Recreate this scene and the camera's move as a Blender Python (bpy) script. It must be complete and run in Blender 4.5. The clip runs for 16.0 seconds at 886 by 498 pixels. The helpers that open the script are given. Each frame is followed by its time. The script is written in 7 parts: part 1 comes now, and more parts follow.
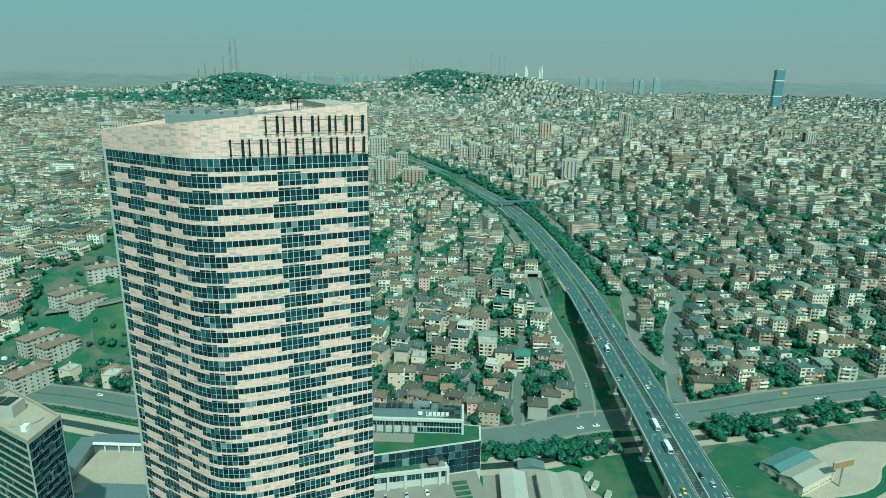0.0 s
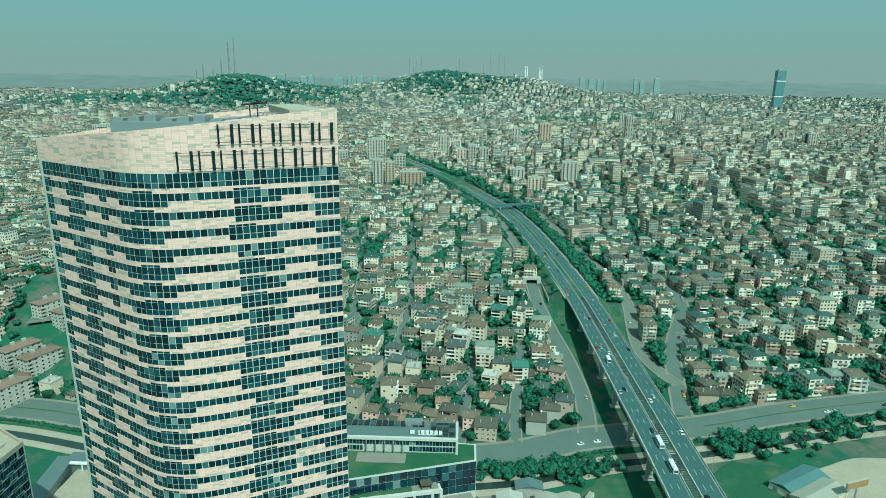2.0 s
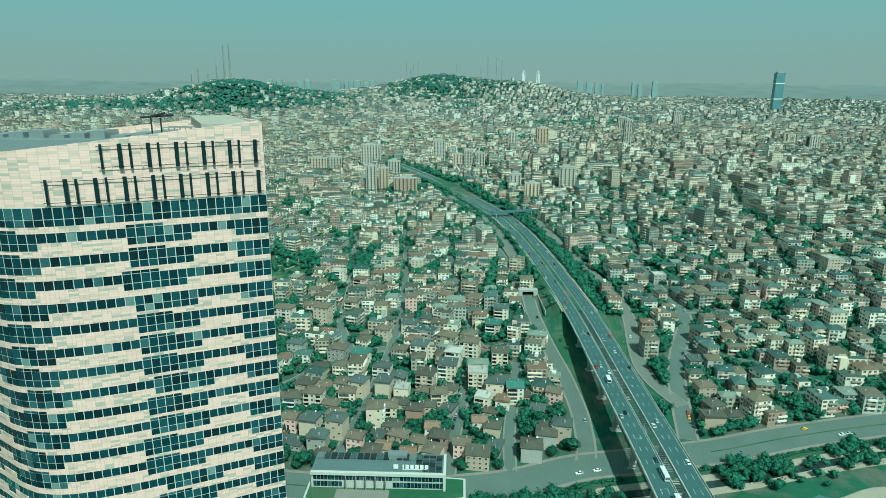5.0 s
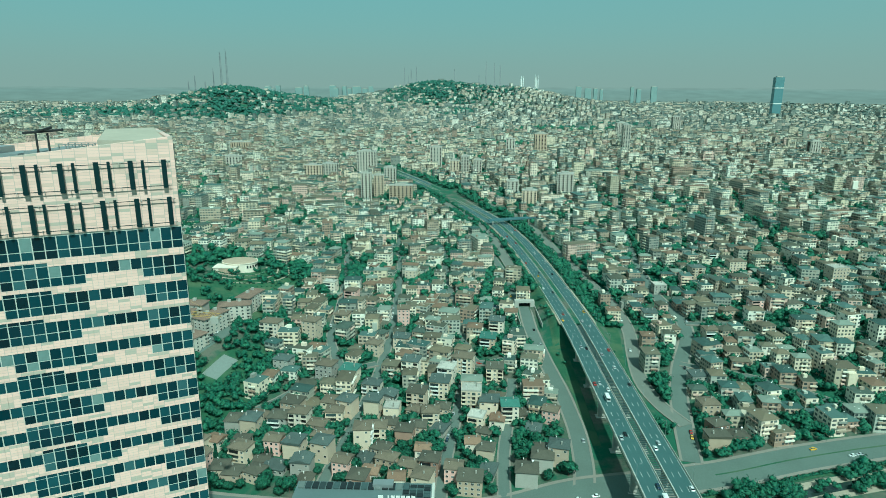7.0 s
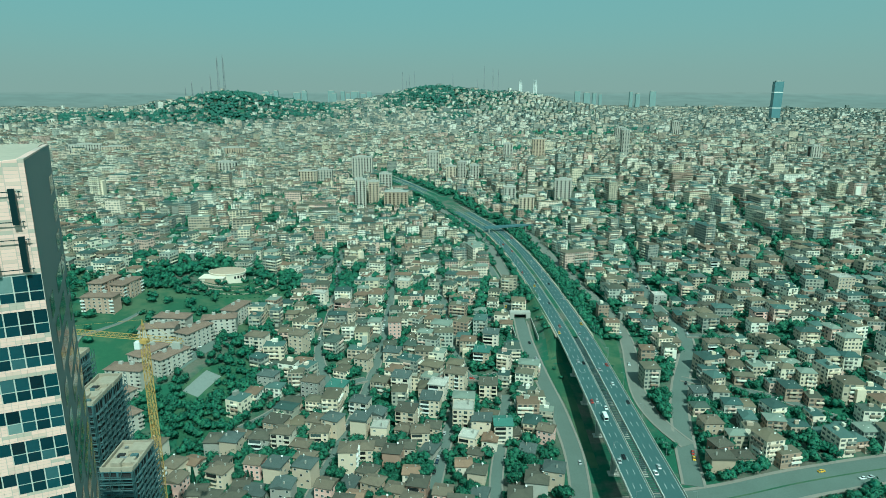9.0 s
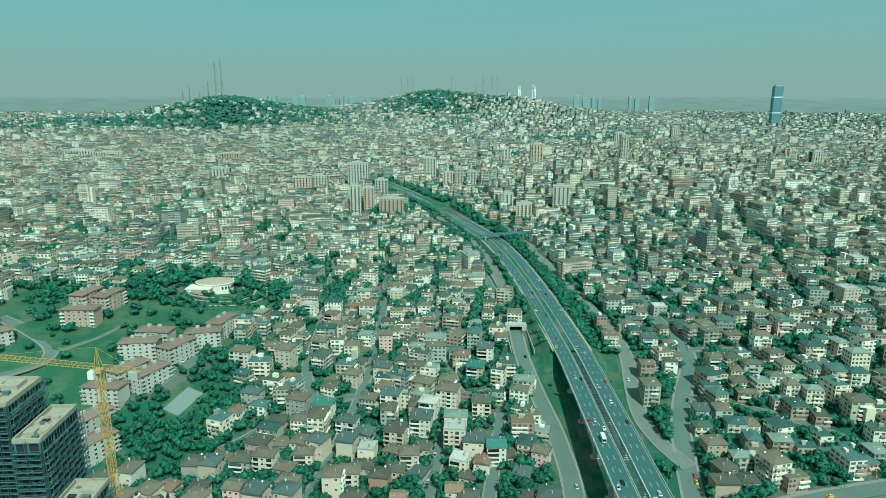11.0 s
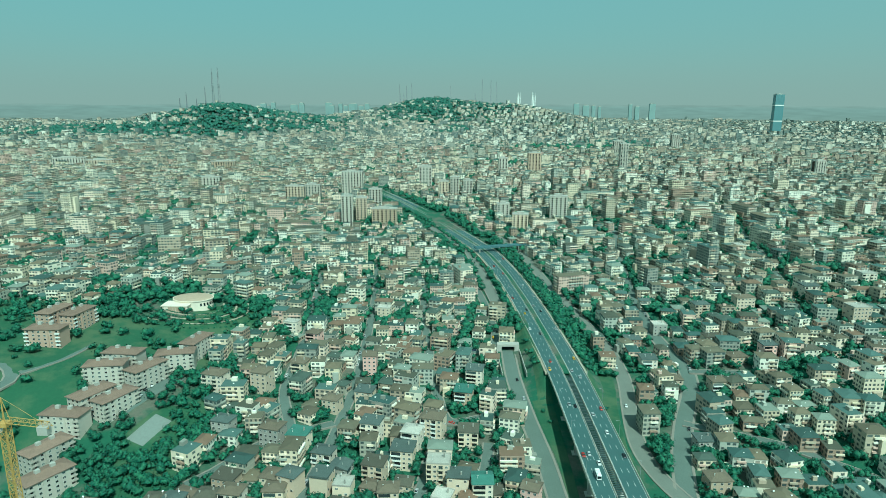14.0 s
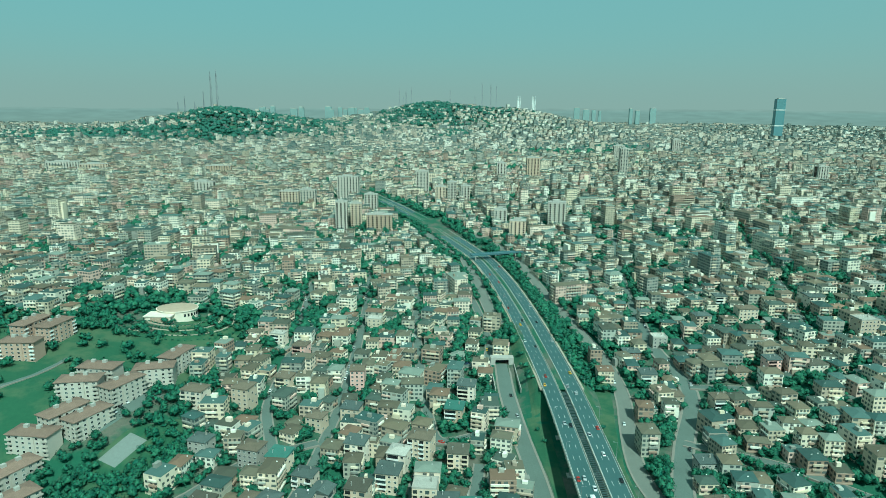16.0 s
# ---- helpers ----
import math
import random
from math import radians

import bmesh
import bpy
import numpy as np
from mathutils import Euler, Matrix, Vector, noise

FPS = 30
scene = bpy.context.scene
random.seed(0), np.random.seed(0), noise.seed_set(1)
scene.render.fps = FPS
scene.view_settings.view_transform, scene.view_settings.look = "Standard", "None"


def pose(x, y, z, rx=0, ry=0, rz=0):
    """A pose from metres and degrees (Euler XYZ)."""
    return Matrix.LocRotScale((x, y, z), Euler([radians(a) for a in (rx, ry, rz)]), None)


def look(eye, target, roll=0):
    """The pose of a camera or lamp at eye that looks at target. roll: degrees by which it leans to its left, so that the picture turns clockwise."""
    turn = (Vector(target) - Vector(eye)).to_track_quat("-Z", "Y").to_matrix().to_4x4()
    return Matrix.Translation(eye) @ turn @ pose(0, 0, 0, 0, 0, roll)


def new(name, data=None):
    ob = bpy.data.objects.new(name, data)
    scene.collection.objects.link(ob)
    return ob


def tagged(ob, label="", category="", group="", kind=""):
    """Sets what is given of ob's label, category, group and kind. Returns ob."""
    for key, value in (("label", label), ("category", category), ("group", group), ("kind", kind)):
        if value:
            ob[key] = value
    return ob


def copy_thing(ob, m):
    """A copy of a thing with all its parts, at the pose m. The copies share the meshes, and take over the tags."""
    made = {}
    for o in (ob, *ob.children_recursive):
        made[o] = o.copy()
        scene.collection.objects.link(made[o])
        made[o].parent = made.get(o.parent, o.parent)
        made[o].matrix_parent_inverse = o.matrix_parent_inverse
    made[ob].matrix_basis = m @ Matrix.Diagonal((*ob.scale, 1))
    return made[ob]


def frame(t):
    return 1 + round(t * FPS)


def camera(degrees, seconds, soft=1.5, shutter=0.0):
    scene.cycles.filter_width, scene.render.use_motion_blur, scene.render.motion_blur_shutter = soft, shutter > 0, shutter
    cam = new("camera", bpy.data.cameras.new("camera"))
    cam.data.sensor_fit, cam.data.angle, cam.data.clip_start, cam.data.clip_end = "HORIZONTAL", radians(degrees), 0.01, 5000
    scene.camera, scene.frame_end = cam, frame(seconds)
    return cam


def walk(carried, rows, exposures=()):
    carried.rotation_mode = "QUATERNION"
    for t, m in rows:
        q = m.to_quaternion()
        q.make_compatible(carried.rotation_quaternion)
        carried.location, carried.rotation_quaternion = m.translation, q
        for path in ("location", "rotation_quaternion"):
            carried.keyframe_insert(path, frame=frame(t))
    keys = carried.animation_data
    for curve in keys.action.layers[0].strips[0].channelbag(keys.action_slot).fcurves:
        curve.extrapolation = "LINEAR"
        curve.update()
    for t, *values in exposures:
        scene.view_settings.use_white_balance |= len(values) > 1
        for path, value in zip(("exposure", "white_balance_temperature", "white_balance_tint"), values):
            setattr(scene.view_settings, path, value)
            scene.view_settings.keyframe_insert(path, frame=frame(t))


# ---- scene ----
cam = camera(70.0, 16.0, soft=0.25)
PATH = [
    (0, (-0.024, -1.202, 199.324), (-0.081, 0.724, 198.791), 0.8),
    (0.5, (0.786, 3.224, 199.373), (0.728, 5.151, 198.84), 0.8),
    (1, (1.566, 7.5, 199.414), (1.508, 9.426, 198.882), 0.8),
    (1.5, (2.323, 11.611, 199.457), (2.265, 13.538, 198.925), 0.7),
    (2, (3.056, 15.68, 199.49), (2.998, 17.608, 198.959), 0.7),
    (2.5, (3.924, 19.929, 199.49), (3.868, 21.856, 198.96), 0.6),
    (3, (4.787, 24.173, 199.483), (4.73, 26.102, 198.955), 0.6),
    (3.5, (5.619, 28.368, 199.479), (5.563, 30.297, 198.953), 0.5),
    (4, (6.543, 32.604, 199.489), (6.487, 34.533, 198.965), 0.5),
    (6.5, (12.286, 55.046, 199.437), (12.231, 56.98, 198.929), 0.2),
    (7, (13.555, 59.495, 199.437), (13.5, 61.43, 198.934), 0.2),
    (7.5, (14.932, 63.89, 199.429), (14.877, 65.826, 198.929), 0.1),
    (8, (16.325, 68.384, 199.439), (16.269, 70.32, 198.942), 0.1),
    (8.5, (17.672, 73.036, 199.45), (17.617, 74.973, 198.956), 0.1),
    (9, (18.974, 77.508, 199.548), (18.92, 79.447, 199.059), 0.1),
    (11.5, (25.324, 99.704, 200.368), (25.271, 101.647, 199.897), 0.1),
    (12, (26.818, 104.231, 200.452), (26.764, 106.176, 199.986), 0.2),
    (12.5, (28.427, 108.849, 200.544), (28.373, 110.794, 200.081), 0.2),
    (13, (29.945, 113.488, 200.639), (29.89, 115.433, 200.179), 0.2),
    (13.5, (31.443, 118.111, 200.72), (31.388, 120.057, 200.264), 0.2),
    (14, (32.979, 122.755, 200.816), (32.924, 124.703, 200.362), 0.2),
    (14.5, (34.565, 127.377, 200.919), (34.51, 129.325, 200.468), 0.3),
    (15, (36.095, 132.018, 201.003), (36.039, 133.966, 200.555), 0.3),
    (15.5, (37.711, 136.779, 201.075), (37.654, 138.728, 200.63), 0.3),
    (16, (39.344, 141.689, 201.13), (39.287, 143.638, 200.688), 0.3),
]
walk(cam, [(t, look(eye, target, roll)) for t, eye, target, roll in PATH], [(0, -0.02, 4350, -38), (9, -0.02, 4350, -38), (11.5, 0.07, 4350, -38), (16, 0.07, 4350, -38)])
# ---- light ----
SUN_EL, SUN_AZ = 50.0, 23.0  # elevation; turned from behind the start towards +x
sun_way = Vector((math.sin(radians(SUN_AZ)) * math.cos(radians(SUN_EL)), -math.cos(radians(SUN_AZ)) * math.cos(radians(SUN_EL)), math.sin(radians(SUN_EL))))
sun_data = bpy.data.lights.new("sun", "SUN")
sun_data.energy, sun_data.angle, sun_data.color = 5.7, radians(0.6), (0.93, 0.735, 0.59)
sun = new("sun", sun_data)
sun.matrix_world = look(sun_way * 400, (0, 0, 0))

world = bpy.data.worlds.new("sky")
scene.world = world
world.use_nodes = True
wn, wl = world.node_tree.nodes, world.node_tree.links
wn.clear()
sky = wn.new("ShaderNodeTexSky")
sky.sky_type, sky.sun_disc = "NISHITA", False
sky.sun_elevation, sky.sun_rotation = radians(SUN_EL), math.atan2(sun_way.x, sun_way.y)
sky.air_density, sky.dust_density, sky.ozone_density = 1.0, 4.0, 2.0
# haze: grey-beige along the horizon, clearing to teal as the sky's own blue deepens overhead
split = wn.new("ShaderNodeSeparateColor")
clear = wn.new("ShaderNodeMath")
clear.operation, clear.use_clamp = "MULTIPLY", True
clear.inputs[1].default_value = 0.10
haze = wn.new("ShaderNodeMix")
haze.data_type = "RGBA"
haze.inputs["A"].default_value = (0.395, 0.352, 0.288, 1)
haze.inputs["B"].default_value = (0.17, 0.366, 0.338, 1)
sky_gain = wn.new("ShaderNodeMix")
sky_gain.data_type = "RGBA"
sky_gain.inputs["Factor"].default_value = 0.985
back = wn.new("ShaderNodeBackground")
out = wn.new("ShaderNodeOutputWorld")
wl.new(sky.outputs["Color"], split.inputs[0])
wl.new(split.outputs["Blue"], clear.inputs[0])
wl.new(clear.outputs[0], haze.inputs["Factor"])
wl.new(sky.outputs["Color"], sky_gain.inputs["A"])
wl.new(haze.outputs["Result"], sky_gain.inputs["B"])
wl.new(sky_gain.outputs["Result"], back.inputs["Color"])
wl.new(back.outputs["Background"], out.inputs["Surface"])

# ---- materials ----
def graph(name):
    m = bpy.data.materials.new(name)
    m.use_nodes = True
    nt = m.node_tree
    return m, nt, nt.nodes["Principled BSDF"]


def ramp_node(nt, stops, constant=False):
    r = nt.nodes.new("ShaderNodeValToRGB")
    r.color_ramp.interpolation = "CONSTANT" if constant else "LINEAR"
    while len(r.color_ramp.elements) < len(stops):
        r.color_ramp.elements.new(0.5)
    for e, (p, c) in zip(r.color_ramp.elements, stops):
        e.position, e.color = p, (*c, 1)
    return r


def math_node(nt, op, a, b=None, c=None):
    n = nt.nodes.new("ShaderNodeMath")
    n.operation = op
    for i, v in enumerate((a, b, c)):
        if v is None:
            continue
        if isinstance(v, (int, float)):
            n.inputs[i].default_value = v
        else:
            nt.links.new(v, n.inputs[i])
    return n.outputs[0]


def noise_node(nt, scale, detail=4.0, coords="Object", rough=0.6):
    tc = nt.nodes.new("ShaderNodeTexCoord")
    n = nt.nodes.new("ShaderNodeTexNoise")
    n.inputs["Scale"].default_value, n.inputs["Detail"].default_value, n.inputs["Roughness"].default_value = scale, detail, rough
    nt.links.new(tc.outputs[coords], n.inputs["Vector"])
    return n.outputs["Fac"]


def mix_colour(nt, fac, a, b, blend="MIX"):
    n = nt.nodes.new("ShaderNodeMix")
    n.data_type, n.blend_type = "RGBA", blend
    for key, v in (("Factor", fac), ("A", a), ("B", b)):
        if isinstance(v, (int, float)):
            n.inputs[key].default_value = v
        elif isinstance(v, tuple):
            n.inputs[key].default_value = (*v, 1)
        else:
            nt.links.new(v, n.inputs[key])
    return n.outputs["Result"]


def random_of(nt, how):
    if how == "object":
        return nt.nodes.new("ShaderNodeObjectInfo").outputs["Random"]
    return nt.nodes.new("ShaderNodeNewGeometry").outputs["Random Per Island"]


def shade_by(nt, colour, amount, *facs):
    """Varies a colour's value by the given 0..1 outputs."""
    for f in facs:
        v = math_node(nt, "MULTIPLY_ADD", f, amount * 2, 1 - amount)
        h = nt.nodes.new("ShaderNodeHueSaturation")
        nt.links.new(v, h.inputs["Value"])
        if isinstance(colour, tuple):
            h.inputs["Color"].default_value = (*colour, 1)
        else:
            nt.links.new(colour, h.inputs["Color"])
        colour = h.outputs["Color"]
    return colour


def bump(nt, b, fac, strength, distance):
    n = nt.nodes.new("ShaderNodeBump")
    n.inputs["Strength"].default_value, n.inputs["Distance"].default_value = strength, distance
    nt.links.new(fac, n.inputs["Height"])
    nt.links.new(n.outputs["Normal"], b.inputs["Normal"])


def plain(name, colour, rough=0.8, metal=0.0, vary=0.18, scale=0.6, fine=6.0, how=None, relief=0.0):
    """A surface with grain and stains at two scales; how: a tone for each object or island."""
    m, nt, b = graph(name)
    coarse, grain = noise_node(nt, scale, 5), noise_node(nt, fine, 3)
    facs = [coarse, grain] + ([random_of(nt, how)] if how else [])
    nt.links.new(shade_by(nt, colour, vary, *facs), b.inputs["Base Color"])
    b.inputs["Roughness"].default_value, b.inputs["Metallic"].default_value = rough, metal
    if relief:
        bump(nt, b, grain, 0.6, relief)
    return m


def choice(name, colours, how, rough=0.8, vary=0.15, scale=0.5, metal=0.0):
    """One colour out of several for each object or island, with stains."""
    m, nt, b = graph(name)
    k = len(colours)
    r = ramp_node(nt, [(i / k, c) for i, c in enumerate(colours)], True)
    nt.links.new(random_of(nt, how), r.inputs["Fac"])
    nt.links.new(shade_by(nt, r.outputs["Color"], vary, noise_node(nt, scale, 5), noise_node(nt, scale * 9, 3)), b.inputs["Base Color"])
    b.inputs["Roughness"].default_value, b.inputs["Metallic"].default_value = rough, metal
    return m


WALLS = [(0.723, 0.627, 0.481), (0.78, 0.714, 0.593), (0.456, 0.386, 0.285), (0.761, 0.636, 0.509), (0.432, 0.353, 0.269), (0.365, 0.349, 0.285), (0.683, 0.577, 0.432), (0.361, 0.353, 0.293), (0.316, 0.225, 0.167), (0.644, 0.549, 0.396), (0.59, 0.421, 0.348), (0.257, 0.26, 0.226), (0.417, 0.421, 0.364), (0.348, 0.286, 0.217), (0.78, 0.734, 0.631), (0.702, 0.646, 0.527)]
ROOFS = [(0.108, 0.093, 0.063), (0.076, 0.078, 0.056), (0.132, 0.119, 0.082), (0.044, 0.074, 0.065), (0.072, 0.093, 0.075), (0.156, 0.13, 0.086), (0.052, 0.091, 0.082), (0.084, 0.13, 0.115), (0.208, 0.234, 0.192), (0.168, 0.113, 0.075)]


def far_wall_material(name, colours):
    """Plaster with rows of windows too far off to be told apart; u and v are metres along and up the wall."""
    m, nt, b = graph(name)
    uv = nt.nodes.new("ShaderNodeUVMap").outputs["UV"]
    sp = nt.nodes.new("ShaderNodeSeparateXYZ")
    nt.links.new(uv, sp.inputs[0])
    rnd = random_of(nt, "island")
    pitch = math_node(nt, "MULTIPLY_ADD", math_node(nt, "FRACT", math_node(nt, "MULTIPLY", rnd, 37.0)), 1.9, 2.3)
    cu, cv = math_node(nt, "DIVIDE", sp.outputs["X"], pitch), math_node(nt, "DIVIDE", sp.outputs["Y"], 3.0)
    fu, fv = math_node(nt, "FRACT", cu), math_node(nt, "FRACT", cv)
    cell = nt.nodes.new("ShaderNodeCombineXYZ")
    for i, v in enumerate((math_node(nt, "FLOOR", cu), math_node(nt, "FLOOR", cv), math_node(nt, "MULTIPLY", rnd, 917.0))):
        nt.links.new(v, cell.inputs[i])
    wn_ = nt.nodes.new("ShaderNodeTexWhiteNoise")
    nt.links.new(cell.outputs[0], wn_.inputs["Vector"])
    lot = wn_.outputs["Value"]
    inu = math_node(nt, "COMPARE", fu, 0.5, math_node(nt, "MULTIPLY_ADD", lot, 0.2, 0.21))
    inv = math_node(nt, "COMPARE", fv, 0.55, 0.25)
    pane = math_node(nt, "MULTIPLY", math_node(nt, "MULTIPLY", inu, inv), math_node(nt, "LESS_THAN", lot, 0.86))
    band = math_node(nt, "LESS_THAN", fv, 0.1)
    k = len(colours)
    r = ramp_node(nt, [(i / k, c) for i, c in enumerate(colours)], True)
    nt.links.new(rnd, r.inputs["Fac"])
    col = shade_by(nt, r.outputs["Color"], 0.2, noise_node(nt, 0.25, 5))
    col = mix_colour(nt, math_node(nt, "MULTIPLY", band, 0.35), col, (0.72, 0.60, 0.48))
    tone = ramp_node(nt, [(0, (0.014, 0.028, 0.032)), (0.4, (0.03, 0.05, 0.053)), (0.68, (0.08, 0.105, 0.10)), (0.82, (0.25, 0.225, 0.19))], True)
    nt.links.new(lot, tone.inputs["Fac"])
    ramp_pane = tone.outputs["Color"]
    col = mix_colour(nt, math_node(nt, "MULTIPLY", pane, 0.92), col, ramp_pane)
    nt.links.new(col, b.inputs["Base Color"])
    b.inputs["Roughness"].default_value = 0.75
    return m


M_FARWALL = far_wall_material("plaster_with_windows", WALLS)
# aerial haze is painted into the far houses' wall and roof colours
M_HAZEWALL = far_wall_material("haze_toned_plaster_with_windows", [(0.58, 0.505, 0.395), (0.75, 0.665, 0.55), (0.33, 0.32, 0.27), (0.49, 0.41, 0.32), (0.23, 0.25, 0.22), (0.61, 0.495, 0.39), (0.80, 0.74, 0.64), (0.18, 0.21, 0.19)])
M_HAZEROOF = choice("haze_toned_roofs", [(0.105, 0.115, 0.092), (0.082, 0.112, 0.098), (0.06, 0.10, 0.095), (0.18, 0.19, 0.16), (0.135, 0.122, 0.09), (0.05, 0.092, 0.088)], "island", 0.85, 0.12, 0.2)
M_FARROOF = choice("roof_tiles_far", ROOFS, "island", 0.85, 0.15, 0.3)
M_TOWERWALL = far_wall_material("apartment_tower_plaster", [(0.662, 0.598, 0.468), (0.607, 0.510, 0.374), (0.699, 0.651, 0.546), (0.506, 0.458, 0.367)])
M_ASPHALT = plain("asphalt", (0.058, 0.104, 0.104), 0.85, 0, 0.16, 0.05, 1.5)
M_ROADOLD = plain("worn_asphalt", (0.122, 0.150, 0.130), 0.9, 0, 0.2, 0.06, 1.2)
M_CONCROAD = plain("worn_concrete_road", (0.165, 0.175, 0.15), 0.9, 0, 0.2, 0.06, 1.2)
M_CONCRETE = plain("concrete", (0.40, 0.38, 0.34), 0.85, 0, 0.15, 0.12, 2.0)
M_PAVING = plain("paving", (0.235, 0.215, 0.185), 0.9, 0, 0.18, 0.1, 2.0)
M_KERB = plain("pale_barrier_concrete", (0.47, 0.44, 0.38), 0.8, 0, 0.12, 0.3, 3)
M_PAINT = plain("road_paint", (0.5, 0.5, 0.47), 0.7, 0, 0.12, 0.8, 6)
M_STEEL = plain("galvanised_steel", (0.42, 0.43, 0.43), 0.45, 0.7, 0.1, 1, 8)
# dark metal, and the near-black fill that stands in for shaded interiors
M_DARK = plain("dark_metal_and_shade", (0.025, 0.026, 0.028), 0.9, 0.0, 0.1)
M_RUNG = plain("dark_steel_bar", (0.07, 0.10, 0.10), 0.8)
M_TYRE = plain("tyre", (0.02, 0.02, 0.02), 0.9)
M_BARK = plain("bark", (0.10, 0.07, 0.05), 0.95, 0, 0.25, 2, 12)
M_WHITE = plain("white_paint", (0.78, 0.76, 0.72), 0.6, 0, 0.08, 0.4, 3)
M_GLASS, _nt, _b = graph("window_glass")
_b.inputs["Roughness"].default_value = 0.06
_b.inputs["IOR"].default_value = 1.6
_r = ramp_node(_nt, [(0, (0.012, 0.016, 0.018)), (0.45, (0.03, 0.04, 0.042)), (0.7, (0.06, 0.085, 0.085)), (0.88, (0.15, 0.17, 0.16))], True)
_nt.links.new(random_of(_nt, "object"), _r.inputs["Fac"])
_nt.links.new(_r.outputs["Color"], _b.inputs["Base Color"])


def leaf_material(name, low, high, how="island"):
    m, nt, b = graph(name)
    col = mix_colour(nt, random_of(nt, how), low, high)
    # noise paints shade between leaves into the colour, along with random tone
    gap_shade = ramp_node(nt, [(0.36, (0.5, 0.5, 0.5)), (0.6, (1.2, 1.2, 1.2))])
    nt.links.new(noise_node(nt, 1.1, 5, "Object", 0.7), gap_shade.inputs["Fac"])
    col = mix_colour(nt, 1.0, col, gap_shade.outputs["Color"], "MULTIPLY")
    col = shade_by(nt, col, 0.3, noise_node(nt, 0.06, 3, "Object"))
    nt.links.new(col, b.inputs["Base Color"])
    b.inputs["Roughness"].default_value = 0.75
    return m


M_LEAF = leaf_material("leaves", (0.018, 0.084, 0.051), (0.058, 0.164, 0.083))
# far trees: paler bluish green, with distance haze put into the leaf colour
M_HAZE_WOODS = leaf_material("haze_paled_leaves", (0.034, 0.105, 0.078), (0.058, 0.145, 0.10))
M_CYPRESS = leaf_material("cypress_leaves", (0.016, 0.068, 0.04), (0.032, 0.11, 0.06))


def ground_material():
    """Yards, weeds, bare earth and concrete between the houses."""
    m, nt, b = graph("ground_cover")
    big, mid, fine = noise_node(nt, 0.012, 4), noise_node(nt, 0.06, 5), noise_node(nt, 0.5, 4)
    green = mix_colour(nt, fine, (0.018, 0.074, 0.044), (0.045, 0.120, 0.062))
    earth = mix_colour(nt, fine, (0.072, 0.076, 0.058), (0.165, 0.158, 0.122))
    pick = ramp_node(nt, [(0.47, (0, 0, 0)), (0.58, (1, 1, 1))])
    nt.links.new(math_node(nt, "ADD", math_node(nt, "MULTIPLY", big, 0.5), math_node(nt, "MULTIPLY", mid, 0.5)), pick.inputs["Fac"])
    nt.links.new(mix_colour(nt, pick.outputs["Color"], green, earth), b.inputs["Base Color"])
    b.inputs["Roughness"].default_value = 0.95
    return m


M_GROUND = ground_material()


def grass_material(name, low, high):
    m, nt, b = graph(name)
    c = mix_colour(nt, noise_node(nt, 0.35, 8, "Object", 0.75), low, high)
    dry = ramp_node(nt, [(0.45, (0, 0, 0)), (0.62, (1, 1, 1))])
    nt.links.new(noise_node(nt, 0.05, 5), dry.inputs["Fac"])
    nt.links.new(mix_colour(nt, math_node(nt, "MULTIPLY", dry.outputs["Color"], 0.6), c, (0.105, 0.135, 0.07)), b.inputs["Base Color"])
    b.inputs["Roughness"].default_value = 0.95
    return m


M_GRASS = grass_material("grass", (0.020, 0.070, 0.036), (0.050, 0.115, 0.054))
M_LAWN = grass_material("lawn", (0.022, 0.076, 0.036), (0.05, 0.12, 0.05))
M_SAND = plain("bare_earth", (0.36, 0.31, 0.24), 0.95, 0, 0.2, 0.05, 0.8)

# ---- tools ----
def part(name, bm, material, parent, label=""):
    me = bpy.data.meshes.new(name)
    bm.to_mesh(me)
    bm.free()
    return mesh_part(name, me, material, parent, label)


def mesh_part(name, me, material, parent, label=""):
    for mat in (material if isinstance(material, (list, tuple)) else [material]):
        if len(me.materials) < 8 and mat.name not in me.materials:
            me.materials.append(mat)
    ob = new(name, me)
    ob.parent = parent
    return tagged(ob, label) if label else ob


def share(name, me, parent, loc=(0, 0, 0), rz=0.0, scale=(1, 1, 1)):
    """One more object on a mesh that is there already."""
    ob = new(name, me)
    ob.parent = parent
    ob.location, ob.rotation_euler, ob.scale = loc, (0, 0, rz), scale
    return ob


def empty(name, m=None, **tags):
    ob = new(name)
    ob.empty_display_size = 0.5
    if m is not None:
        ob.matrix_world = m
    return tagged(ob, **tags)


def box(bm, x0, y0, z0, x1, y1, z1, mat=0, taper=0.0):
    vs = [bm.verts.new(p) for p in ((x0, y0, z0), (x1, y0, z0), (x1, y1, z0), (x0, y1, z0), (x0 + taper, y0 + taper, z1), (x1 - taper, y0 + taper, z1), (x1 - taper, y1 - taper, z1), (x0 + taper, y1 - taper, z1))]
    for f in ((0, 3, 2, 1), (4, 5, 6, 7), (0, 1, 5, 4), (1, 2, 6, 5), (2, 3, 7, 6), (3, 0, 4, 7)):
        bm.faces.new([vs[i] for i in f]).material_index = mat
    return vs


def boxes(*specs):
    bm = bmesh.new()
    for s in specs:
        box(bm, *s)
    return bm


